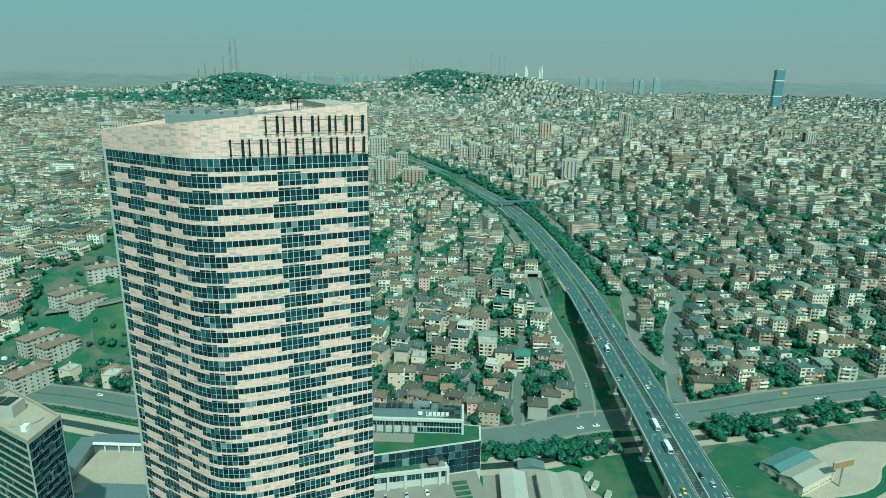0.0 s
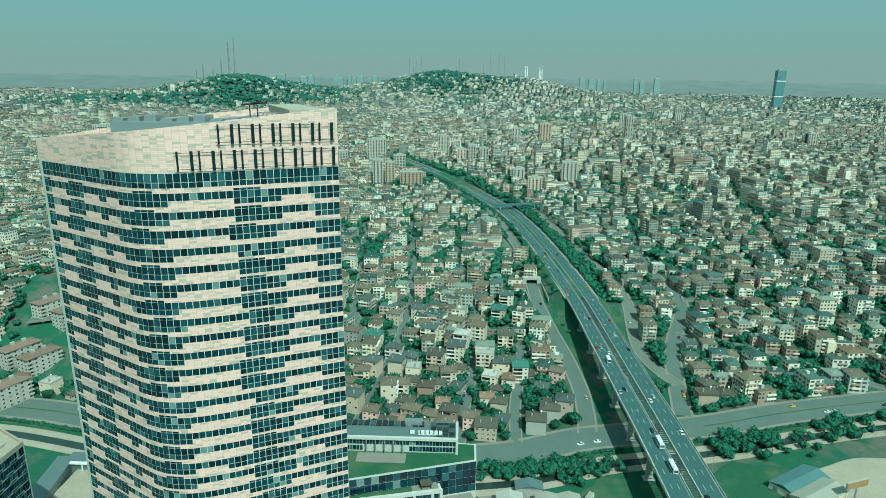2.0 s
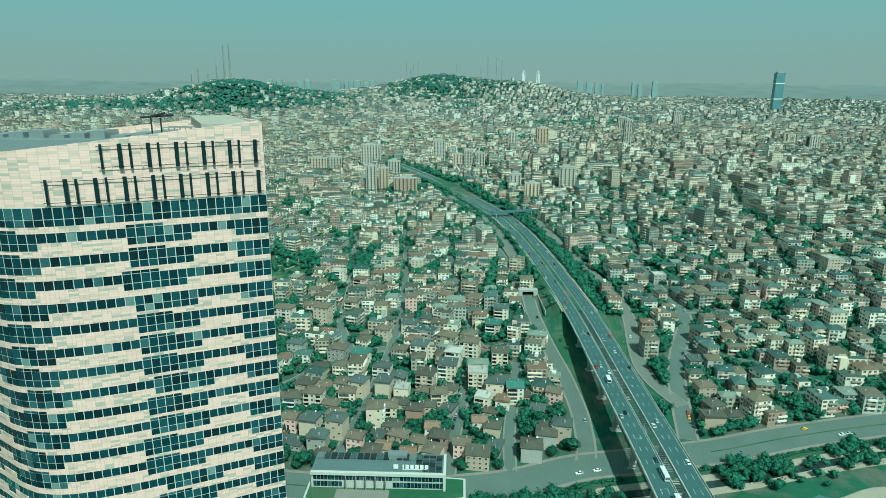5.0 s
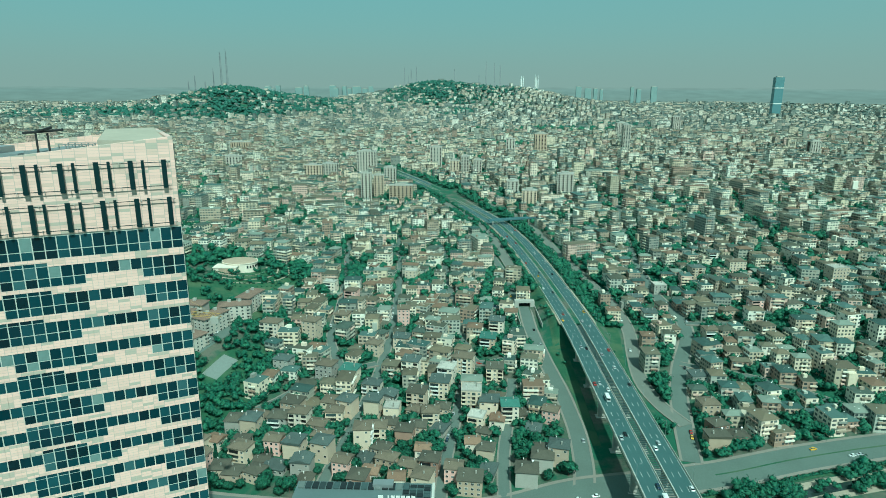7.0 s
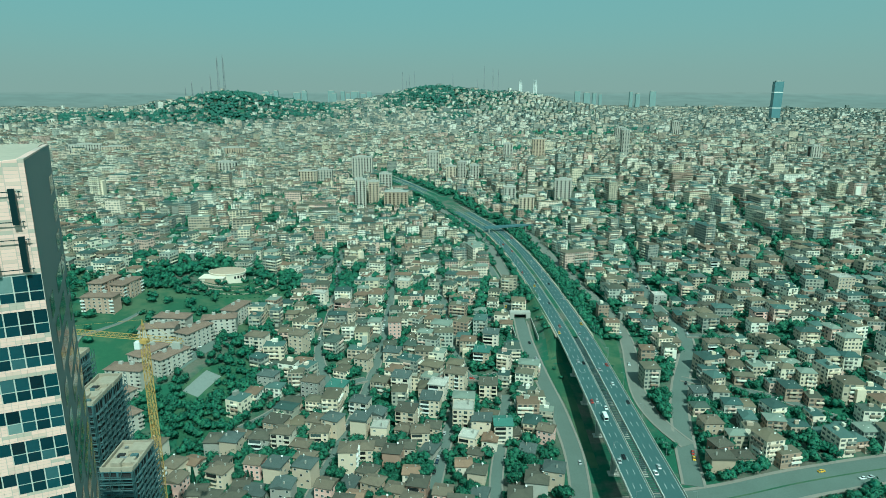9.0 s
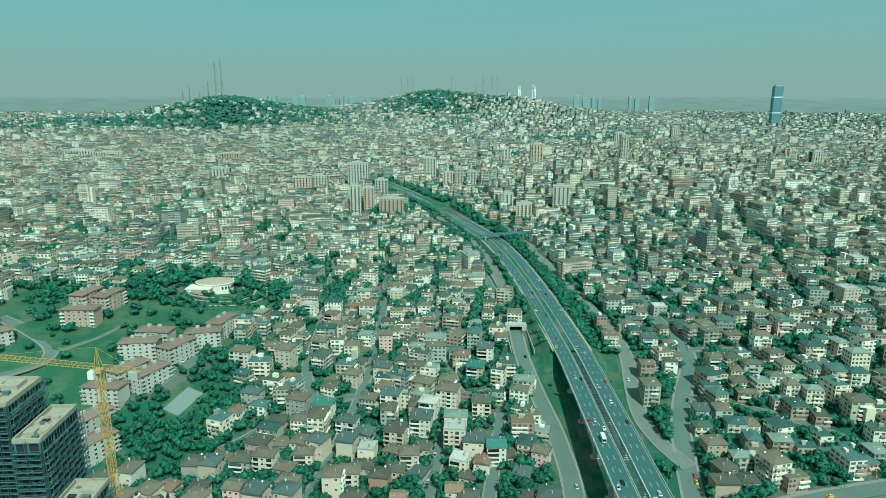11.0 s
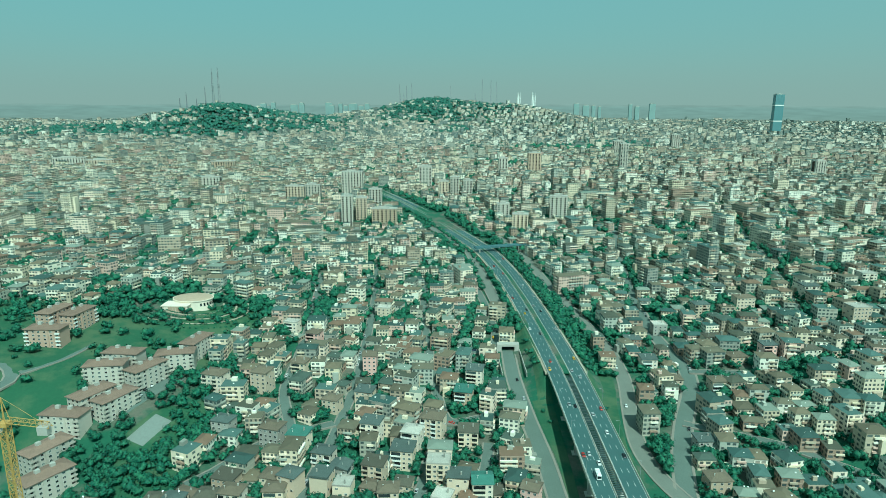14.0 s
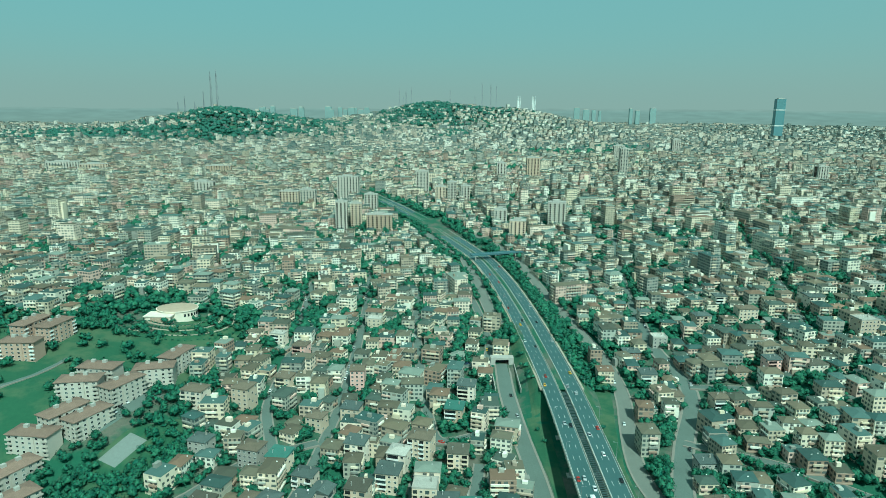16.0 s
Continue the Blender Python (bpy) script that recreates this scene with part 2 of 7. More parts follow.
def beam(bm, a, b, r, sides=6, mat=0, r2=None):
    """A round bar from a to b."""
    a, b = Vector(a), Vector(b)
    w = (b - a).normalized()
    u = w.orthogonal().normalized()
    v = w.cross(u)
    rings = []
    for p, rr in ((a, r), (b, r if r2 is None else r2)):
        rings.append([bm.verts.new(p + (u * math.cos(k * math.tau / sides) + v * math.sin(k * math.tau / sides)) * rr) for k in range(sides)])
    for k in range(sides):
        bm.faces.new((rings[0][k], rings[0][(k + 1) % sides], rings[1][(k + 1) % sides], rings[1][k])).material_index = mat
    bm.faces.new(rings[0][::-1]).material_index = mat
    bm.faces.new(rings[1]).material_index = mat


def raw_mesh(name, verts, faces, uvs=None, mats=None):
    me = bpy.data.meshes.new(name)
    me.from_pydata(verts, [], faces)
    if uvs is not None:
        layer = me.uv_layers.new(name="UVMap")
        layer.data.foreach_set("uv", np.asarray(uvs, dtype=np.float32).ravel())
    if mats is not None:
        me.polygons.foreach_set("material_index", np.asarray(mats, dtype=np.int32))
    me.update()
    return me


def smooth01(a, b, v):
    k = np.clip((np.asarray(v, dtype=float) - a) / (b - a), 0, 1)
    return k * k * (3 - 2 * k)


# ---- the lie of the land ----
HWY_Y = [-5000, 200, 333, 430, 500, 545, 590, 646, 720, 815, 915, 1005, 1119, 1265, 1333, 1450, 1650, 1900, 2300, 5000]
HWY_X = [116, 116, 115.6, 113.6, 112.3, 111, 108.2, 104, 97.6, 86, 68, 36, -6, -68, -102, -165, -285, -450, -760, -2900]
GND_Y = [-5000, 300, 420, 500, 600, 700, 950, 1300, 5000]
GND_Z = [-12, -12, -10, -5, 2, 6, 12, 20, 20]


def soft_interp(v, ys, xs, w=25.0):
    return (np.interp(v - w, ys, xs) + 2 * np.interp(v, ys, xs) + np.interp(v + w, ys, xs)) / 4


def hwy_x(y):
    return soft_interp(np.asarray(y, dtype=float), HWY_Y, HWY_X)


def hwy_z(y):
    return soft_interp(np.asarray(y, dtype=float), [-5000, 700, 950, 1300, 2200, 5000], [10, 10, 13, 20, 50, 160], 40)


def hill(x, y, cx, cy, sx, sy, h):
    return h * np.exp(-((x - cx) / sx) ** 2 - ((y - cy) / sy) ** 2)


def land(x, y):
    x, y = np.asarray(x, dtype=float), np.asarray(y, dtype=float)
    d = x - hwy_x(y)
    z = soft_interp(y, GND_Y, GND_Z)
    up = smooth01(400, 520, y) * (1 - 0.6 * smooth01(1000, 2000, y))
    z = z + up * (34 * smooth01(0, 330, -d - 110) + 30 * smooth01(0, 330, d - 45))
    z = z + smooth01(525, 562, y) * (1 - smooth01(1500, 1700, y)) * (hwy_z(y) - 0.5 - z) * (1 - smooth01(14.6, 28, np.abs(d)))
    r = np.hypot(x - 20, y - 80)
    z = z + (16 * smooth01(1250, 2500, r) + 30 * np.clip((r - 2500) / 2300, 0, 1)) * smooth01(-600, 600, y)
    z = z + hill(x, y, -1050, 3000, 680, 330, 90) + hill(x, y, -1075, 3000, 230, 260, 32)
    z = z + hill(x, y, -30, 3650, 760, 400, 112) + hill(x, y, -140, 3620, 210, 300, 36) + hill(x, y, 390, 3720, 260, 260, 24)
    z = z + 1.6 * np.sin(x / 63 + 1.3) * np.sin(y / 81) * smooth01(420, 600, y)
    return z - 260 * smooth01(4790, 5000, r)


def gz(x, y):
    return float(land(x, y))


def spread(lo, a, b, hi, step, n):
    left = -np.geomspace(1, 1 - (lo - a) if lo < a else 1, n)[1:][::-1] + 1 + a
    right = np.geomspace(1, 1 + hi - b, n)[1:] - 1 + b
    return np.unique(np.round(np.concatenate([left, np.arange(a, b + 0.1, step), right]), 2))


gx, gy = spread(-5000, -520, 520, 5000, 7.0, 70), spread(-5000, 180, 1150, 5000, 7.0, 80)
GX, GY = np.meshgrid(gx, gy)
GZ = land(GX, GY)
nx, ny = len(gx), len(gy)
quads = [(j * nx + i, j * nx + i + 1, (j + 1) * nx + i + 1, (j + 1) * nx + i) for j in range(ny - 1) for i in range(nx - 1)]
ground = new("ground", raw_mesh("ground", np.stack([GX, GY, GZ], -1).reshape(-1, 3), quads))
ground.data.materials.append(M_GROUND)
ground.data.polygons.foreach_set("use_smooth", np.ones(len(quads), dtype=bool))
tagged(ground, "weedy earth and yards rolling up to far hills", "ground", kind="structure")


def resample(pts, step):
    pts = np.asarray(pts, dtype=float)
    s = np.concatenate([[0], np.cumsum(np.hypot(*np.diff(pts[:, :2], axis=0).T))])
    n = max(2, int(s[-1] / step))
    q = np.linspace(0, s[-1], n + 1)
    out = np.stack([np.interp(q, s, pts[:, k]) for k in range(pts.shape[1])], -1)
    for _ in range(3):
        out[1:-1] = (out[:-2] + 2 * out[1:-1] + out[2:]) / 4
    return out


def sides_of(line):
    t = np.gradient(line[:, :2], axis=0)
    t /= np.hypot(*t.T)[:, None]
    return np.stack([t[:, 1], -t[:, 0]], -1)  # to the right of the way


def strip_mesh(name, line, zs, offs, heights, thick=0.25):
    """A ribbon along line (x, y) at heights zs, with a cross section of offsets and heights, closed underneath."""
    side = sides_of(line)
    prof = list(zip(offs, heights)) + [(offs[-1], heights[-1] - thick), (offs[0], heights[0] - thick)]
    k = len(prof)
    verts = [(line[i, 0] + side[i, 0] * o, line[i, 1] + side[i, 1] * o, zs[i] + hh) for i in range(len(line)) for o, hh in prof]
    faces = [(i * k + a, (i + 1) * k + a, (i + 1) * k + (a + 1) % k, i * k + (a + 1) % k) for i in range(len(line) - 1) for a in range(k)]
    faces += [tuple(range(k)), tuple((len(line) - 1) * k + a for a in range(k))[::-1]]
    return raw_mesh(name, verts, faces)


ROADS = []  # (line, half width), to keep houses and trees off


def over_land(line, offs):
    side = sides_of(line)
    return np.max([land(line[:, 0] + side[:, 0] * o, line[:, 1] + side[:, 1] * o) for o in offs], axis=0)


def road(name, pts, width, material, label, kerb=1.6, step=8.0, zs=None, sink=0.0):
    line = resample(pts, step)
    w = width / 2
    if zs is None:
        zs = over_land(line, (-w, 0, w)) - sink
        zs = np.convolve(np.pad(zs, 3, "edge"), np.ones(7) / 7, "valid")
        zs = np.maximum(zs, over_land(line, (-w, -w / 2, 0, w / 2, w)) - sink)
    ob = new(name, strip_mesh(name, line, zs, [-w, 0, w], [0.12, 0.2, 0.12], 1.2))
    ob.data.materials.append(material)
    tagged(ob, label, "road", kind="structure")
    ROADS.append((line, w + kerb))
    if kerb:
        for sgn in (-1, 1):
            a, b = sorted((sgn * w, sgn * (w + kerb)))
            pv = new("pavement", strip_mesh("pavement", line, zs, [a, b], [0.27, 0.27], 1.4))
            pv.data.materials.append(M_PAVING)
            tagged(pv, "raised concrete pavement with a kerb along the road", "pavement", kind="structure")
    return line, zs


def near_road(x, y, margin=0.0):
    for line, w in ROADS:
        if np.min(np.hypot(line[:, 0] - x, line[:, 1] - y)) < w + margin:
            return True
    return False

# ---- highway on its viaduct ----
hy = np.arange(150, 1660, 10.0)
hwy_line = np.stack([hwy_x(hy), hy], -1)
hwy_zs = hwy_z(hy)
ROADS.append((hwy_line, 17.0))
for off in (-7.85, 7.85):
    me = strip_mesh("road", hwy_line, hwy_zs, [off - 5.45, off, off + 5.45], [0.0, 0.08, 0.0], 1.1)
    ob = new("road", me)
    me.materials.append(M_ASPHALT)
    tagged(ob, "dark asphalt carriageway of a highway with worn lanes", "road", kind="structure")
for off, hh in ((-13.5, 0.9), (-2.3, 0.8), (2.3, 0.8), (13.5, 0.9)):
    me = strip_mesh("barrier", hwy_line, hwy_zs, [off - 0.26, off - 0.12, off + 0.12, off + 0.26], [0.3, hh, hh, 0.3], 1.0)
    ob = new("barrier", me)
    me.materials.append(M_KERB)
    tagged(ob, "pale concrete barrier along the highway edge", "barrier", kind="structure")
sel = hy > 545
for off in (-14.6, 14.6):
    me = strip_mesh("hard_shoulder", hwy_line[sel], hwy_zs[sel], [off - 0.8, off + 0.8], [0.06, 0.0], 0.9)
    ob = new("hard_shoulder", me)
    me.materials.append(M_SAND)
    tagged(ob, "pale dusty gravel edge beside the highway", "shoulder", kind="structure")
me = strip_mesh("median", hwy_line[sel], hwy_zs[sel], [-2.0, 0, 2.0], [0.1, 0.3, 0.1], 0.8)
median = new("median", me)
me.materials.append(M_GROUND)
tagged(median, "grassy median strip between two carriageways", "median", kind="structure")
# open slot between the two decks, bridged by cross bars
rung_v, rung_f = [], []
for y in np.arange(160, 548, 2.0):
    x, z = float(hwy_x(y)), float(hwy_z(y)) - 0.1
    k = len(rung_v)
    rung_v += [(x + sx, y + sy, z + sz) for sz in (-0.5, 0) for sx, sy in ((-2.05, -0.16), (2.05, -0.16), (2.05, 0.16), (-2.05, 0.16))]
    rung_f += [tuple(k + i for i in f) for f in ((0, 1, 5, 4), (1, 2, 6, 5), (2, 3, 7, 6), (3, 0, 4, 7), (4, 5, 6, 7), (3, 2, 1, 0))]
me = raw_mesh("deck_rungs", rung_v, rung_f)
me.materials.append(M_RUNG)
tagged(new("deck_rungs", me), "grey cross bars over the slot between the decks", "grating", kind="stuff")
# the deck's girders and piers, where the road is carried
sel = hy < 556
for off in (-7.9, 7.9):
    me = strip_mesh("girder", hwy_line[sel], hwy_zs[sel], [off - 4.2, off + 4.2], [-1.1, -1.1], 1.9)
    ob = new("girder", me)
    me.materials.append(M_CONCRETE)
    tagged(ob, "grey concrete box girder under the highway deck", "girder", kind="structure")


def viaduct_pier(x, y):
    zb = gz(x, y) - 0.5
    p = empty("viaduct_pier", pose(x, y, zb), label="tall grey concrete pier under the highway deck", category="pier", group="viaduct piers")
    top = float(hwy_z(y)) - 3.0 - zb
    bm = bmesh.new()
    a = box(bm, -1.9, -1.1, 0, 1.9, 1.1, top - 2.2)
    bmesh.ops.bevel(bm, geom=[e for e in bm.edges if abs(e.verts[0].co.z - e.verts[1].co.z) > 1], offset=0.35, segments=2, affect="EDGES")
    part("shaft", bm, M_CONCRETE, p)
    bm = bmesh.new()
    vs = [bm.verts.new(q) for q in ((-1.9, -1.2, top - 2.2), (1.9, -1.2, top - 2.2), (1.9, 1.2, top - 2.2), (-1.9, 1.2, top - 2.2), (-4.6, -1.3, top), (4.6, -1.3, top), (4.6, 1.3, top), (-4.6, 1.3, top))]
    for f in ((0, 3, 2, 1), (4, 5, 6, 7), (0, 1, 5, 4), (1, 2, 6, 5), (2, 3, 7, 6), (3, 0, 4, 7)):
        bm.faces.new([vs[i] for i in f])
    part("crosshead", bm, M_CONCRETE, p)
    part("footing", boxes((-3.2, -2.4, -0.6, 3.2, 2.4, 0.9)), M_CONCRETE, p)


for py in range(205, 540, 38):
    for off in (-7.9, 7.9):
        viaduct_pier(float(hwy_x(py)) + off, py)

# lane lines
verts, faces = [], []
side = sides_of(hwy_line)


def on_hwy(y, off, up):
    x = float(hwy_x(y))
    x2 = float(hwy_x(y + 1))
    n = math.hypot(x2 - x, 1)
    return (x + off / n, y - off * (x2 - x) / n, float(hwy_z(y)) + up)


for off in (-9.6, -6.1, 6.1, 9.6):
    y = 160.0
    while y < 1600:
        k = len(verts)
        o2 = 0.10 + 0.00006 * (y - 160)
        verts += [on_hwy(y, off - o2, 0.10), on_hwy(y, off + o2, 0.10), on_hwy(y + 4.2, off + o2, 0.10), on_hwy(y + 4.2, off - o2, 0.10)]
        faces.append((k, k + 1, k + 2, k + 3))
        y += 12.0
for off in (-12.75, -2.95, 2.95, 12.75):
    for y in range(160, 1600, 10):
        k = len(verts)
        verts += [on_hwy(y, off - 0.12, 0.09), on_hwy(y, off + 0.12, 0.09), on_hwy(y + 10, off + 0.12, 0.09), on_hwy(y + 10, off - 0.12, 0.09)]
        faces.append((k, k + 1, k + 2, k + 3))
me = raw_mesh("lane_lines", verts, faces)
me.materials.append(M_PAINT)
tagged(new("lane_lines", me), "white dashed lane lines and edge lines on asphalt", "road marking", kind="stuff")

# ---- painted, glowing haze band behind the town ----
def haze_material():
    m, nt, b = graph("painted_haze")
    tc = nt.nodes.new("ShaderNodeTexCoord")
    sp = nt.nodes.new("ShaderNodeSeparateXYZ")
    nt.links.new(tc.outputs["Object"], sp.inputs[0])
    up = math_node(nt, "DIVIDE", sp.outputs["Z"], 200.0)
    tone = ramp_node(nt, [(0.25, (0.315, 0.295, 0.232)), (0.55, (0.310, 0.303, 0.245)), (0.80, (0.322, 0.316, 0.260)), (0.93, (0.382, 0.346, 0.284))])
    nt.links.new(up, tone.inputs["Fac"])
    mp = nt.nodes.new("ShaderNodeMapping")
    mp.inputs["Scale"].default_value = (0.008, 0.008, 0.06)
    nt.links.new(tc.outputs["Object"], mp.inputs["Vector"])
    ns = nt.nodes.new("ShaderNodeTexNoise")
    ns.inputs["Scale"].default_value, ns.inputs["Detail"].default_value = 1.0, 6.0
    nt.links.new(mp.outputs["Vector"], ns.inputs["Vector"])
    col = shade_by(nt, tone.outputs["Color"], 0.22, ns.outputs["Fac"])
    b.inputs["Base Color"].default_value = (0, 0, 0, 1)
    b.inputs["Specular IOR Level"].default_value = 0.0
    # the haze gradient is emitted: the ring glows without being a lamp
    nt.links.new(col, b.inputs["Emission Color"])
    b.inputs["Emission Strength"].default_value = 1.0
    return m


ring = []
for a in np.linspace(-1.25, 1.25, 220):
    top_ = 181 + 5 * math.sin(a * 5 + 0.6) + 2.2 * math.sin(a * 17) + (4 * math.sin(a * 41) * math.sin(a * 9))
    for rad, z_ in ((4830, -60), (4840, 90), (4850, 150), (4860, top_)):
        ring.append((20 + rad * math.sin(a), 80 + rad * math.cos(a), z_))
haze_ring = new("backdrop", raw_mesh("backdrop", ring, [(i * 4 + k, i * 4 + k + 1, i * 4 + k + 5, i * 4 + k + 4) for i in range(219) for k in range(3)]))
haze_ring.data.materials.append(haze_material())
tagged(haze_ring, "glowing backdrop ring painted as far hazy land along the horizon", "backdrop", kind="structure")

# ---- roads and streets ----
FRONT_L = road("road", [(72.5, 608), (73, 566), (78.6, 510), (85, 463), (88, 414), (85, 373), (80, 352)], 9.5, M_ROADOLD, "worn grey service road below the highway", 1.4, sink=0.1)
FRONT_L2 = road("road", [(-20, 1075), (8, 1020), (43, 933), (56, 833), (62.4, 778), (69.6, 715), (73.6, 686)], 10.5, M_CONCROAD, "pale concrete service road beside the highway", 1.2)
FRONT_R = road("road", [(52, 1065), (88, 1000), (109, 924), (117, 871), (130, 768), (146.5, 674), (151, 653), (156.5, 611), (157, 575), (155.5, 555), (150.5, 529), (146, 500), (143.5, 478), (145.5, 458), (152, 436), (158, 424)], 9, M_CONCROAD, "pale grey service road curving beside the highway", 1.2)
ROAD_2 = road("road", [(148, 385), (157, 428), (166, 466), (180, 505), (199, 545), (207, 575), (203, 613), (200, 650), (205, 720)], 10, M_ROADOLD, "grey side street rising between houses", 1.6)
BLVD = road("road", [(560, 478), (430, 443), (308, 413), (250, 401), (205, 389), (165, 375), (110, 362), (76, 356), (40, 339), (0, 332), (-40, 330), (-120, 337), (-200, 357), (-255, 370), (-310, 376), (-480, 395)], 21, M_ROADOLD, "wide grey boulevard under the viaduct", 2.2)
line, zs = BLVD
for seg in (slice(0, int(len(line) * 0.40)), slice(int(len(line) * 0.56), len(line))):
    ob = new("median", strip_mesh("median", line[seg], zs[seg], [-0.5, 0.5], [0.25, 0.25], 1.0))
    ob.data.materials.append(M_GRASS)
    tagged(ob, "narrow planted median of the boulevard", "median", kind="structure")
STREETS = [
    [(44, 800), (51, 764), (58, 713), (63, 657), (65, 630), (60, 610), (46, 601), (20, 600)],
    [(-66, 860), (-62, 820), (-50, 704), (-45, 620), (-42, 547), (-44, 506), (-46, 472), (-52, 425), (-58, 380), (-62, 344)],
    [(-118, 790), (-108, 714), (-96, 625), (-92, 578), (-90, 525), (-72, 481)],
    [(25, 497), (17, 477), (14, 448), (11, 420), (6, 380), (4, 345)],
    [(-118, 430), (-106, 441), (-93, 464), (-72, 481), (-48, 495)],
    [(-6, 800), (-2, 705), (4, 640), (10, 590), (16, 545), (25, 497), (60, 515)],
    [(52, 480), (46, 430), (40, 390), (38, 350)],
    [(207, 575), (240, 570), (300, 545), (345, 520), (385, 480)],
    [(180, 505), (230, 480), (262, 452), (300, 425)],
    [(205, 720), (260, 690), (330, 660), (420, 650)],
    [(205, 720), (215, 800), (228, 900), (250, 1010)],
    [(-108, 714), (-50, 704), (-2, 705), (48, 715)],
    [(330, 660), (352, 740), (380, 850), (400, 960)],
]
for s in STREETS:
    road("road", s, 6.0, M_ROADOLD, "narrow worn street between houses", 1.0)
road("road", [(-330, 546), (-302, 531), (-277, 515), (-258, 503), (-256, 494), (-264, 486), (-285, 474), (-330, 462)], 8, M_ROADOLD, "grey estate street bending past the meadow", 1.2)
road("road", [(-258, 504), (-250, 512), (-240, 530), (-238, 552)], 5, M_ROADOLD, "narrow grey lane to the brown blocks", 0.8)

# ---- the tall tower ----
def panel_material():
    """Cream facade cassettes: narrow courses, some of them greyer, with fine joints."""
    m, nt, b = graph("cream_facade_panels")
    pos = nt.nodes.new("ShaderNodeNewGeometry").outputs["Position"]
    sp = nt.nodes.new("ShaderNodeSeparateXYZ")
    nt.links.new(pos, sp.inputs[0])
    along = math_node(nt, "MULTIPLY_ADD", sp.outputs["X"], 0.95, math_node(nt, "MULTIPLY", sp.outputs["Y"], 0.31))
    cz = math_node(nt, "DIVIDE", sp.outputs["Z"], 0.34)
    cell = nt.nodes.new("ShaderNodeCombineXYZ")
    nt.links.new(math_node(nt, "FLOOR", math_node(nt, "DIVIDE", along, 1.2)), cell.inputs[0])
    nt.links.new(math_node(nt, "FLOOR", cz), cell.inputs[1])
    wn_ = nt.nodes.new("ShaderNodeTexWhiteNoise")
    wn_.noise_dimensions = "2D"
    nt.links.new(cell.outputs[0], wn_.inputs["Vector"])
    r = ramp_node(nt, [(0, (0.85, 0.57, 0.495)), (0.45, (0.80, 0.535, 0.465)), (0.70, (0.71, 0.495, 0.42)), (0.86, (0.52, 0.43, 0.36))], True)
    nt.links.new(wn_.outputs["Value"], r.inputs["Fac"])
    joint = math_node(nt, "LESS_THAN", math_node(nt, "FRACT", cz), 0.1)
    upright = math_node(nt, "LESS_THAN", math_node(nt, "FRACT", math_node(nt, "DIVIDE", along, 1.2)), 0.06)
    col = mix_colour(nt, math_node(nt, "MULTIPLY", math_node(nt, "MAXIMUM", joint, upright), 0.4), r.outputs["Color"], (0.30, 0.29, 0.27))
    nt.links.new(shade_by(nt, col, 0.06, noise_node(nt, 0.15, 4)), b.inputs["Base Color"])
    b.inputs["Roughness"].default_value = 0.42
    return m


def pane_material(name, how):
    m, nt, b = graph(name)
    r = ramp_node(nt, [(0, (0.007, 0.018, 0.027)), (0.16, (0.010, 0.029, 0.042)), (0.42, (0.016, 0.046, 0.062)), (0.68, (0.026, 0.066, 0.084)), (0.88, (0.065, 0.12, 0.135)), (0.96, (0.20, 0.26, 0.25))], True)
    nt.links.new(random_of(nt, how), r.inputs["Fac"])
    streak = noise_node(nt, 0.9, 5)
    nt.links.new(shade_by(nt, r.outputs["Color"], 0.35, streak, noise_node(nt, 0.06, 2)), b.inputs["Base Color"])
    b.inputs["Roughness"].default_value = 0.08
    b.inputs["IOR"].default_value = 1.55
    return m


M_PANEL = panel_material()
M_PANE, M_PANE_J = pane_material("tower_glass", "object"), pane_material("tower_glass_joined", "island")
M_MULLION = plain("mullion_aluminium", (0.60, 0.58, 0.53), 0.5, 0.2, 0.08)
M_SIDE = plain("grey_metal_cladding", (0.19, 0.22, 0.225), 0.6, 0.0, 0.06, 0.2, 2)
M_SIGN = plain("dark_teal_sign_metal", (0.012, 0.03, 0.035), 0.4, 0.4, 0.1)

PLAN = [(-20.25, 133.4), (-40.2, 123.7), (-44.6, 121.9), (-47.5, 121.0), (-50.5, 120.6), (-53.4, 120.9), (-56.3, 122.0), (-78.4, 134.8)]
BACK = [(-76.0, 146.0), (-66.0, 160.5), (-33.0, 156.5)]
TOWER_BASE, GLASS_TOP, STOREY, MODULE = -13.0, 182.8, 3.3, 1.2


def along_plan(pts):
    pts = np.array(pts)
    s = np.concatenate([[0], np.cumsum(np.hypot(*np.diff(pts, axis=0).T))])
    return pts, s


plan_pts, plan_s = along_plan(PLAN)
N_COL = int(plan_s[-1] / MODULE)


def plan_at(u):
    return np.array([np.interp(u, plan_s, plan_pts[:, 0]), np.interp(u, plan_s, plan_pts[:, 1])])


def crown_z(u):
    return 193.45 - 0.102 * u


tower = empty("office_tower", pose(0, 0, 0), label="tall tower with cream panels and staggered bands of glass", category="tower")
# core, with the slanting crown
core_plan = [tuple(plan_at(u)) for u in np.linspace(0, plan_s[-1], 45)]
nb = len(core_plan)
ring_low = [(x, y, TOWER_BASE) for x, y in core_plan + BACK]
ring_mid = [(x, y, GLASS_TOP) for x, y in core_plan + BACK]
full = ring_low + ring_mid
n = nb + len(BACK)
faces = [(i, i + n, (i + 1) % n + n, (i + 1) % n) for i in range(n)]
core = mesh_part("core", raw_mesh("core", full, faces, None, [0 if i < nb - 1 else 1 for i in range(n)]), [M_MULLION, M_SIDE], tower, "grey aluminium mullion frame")
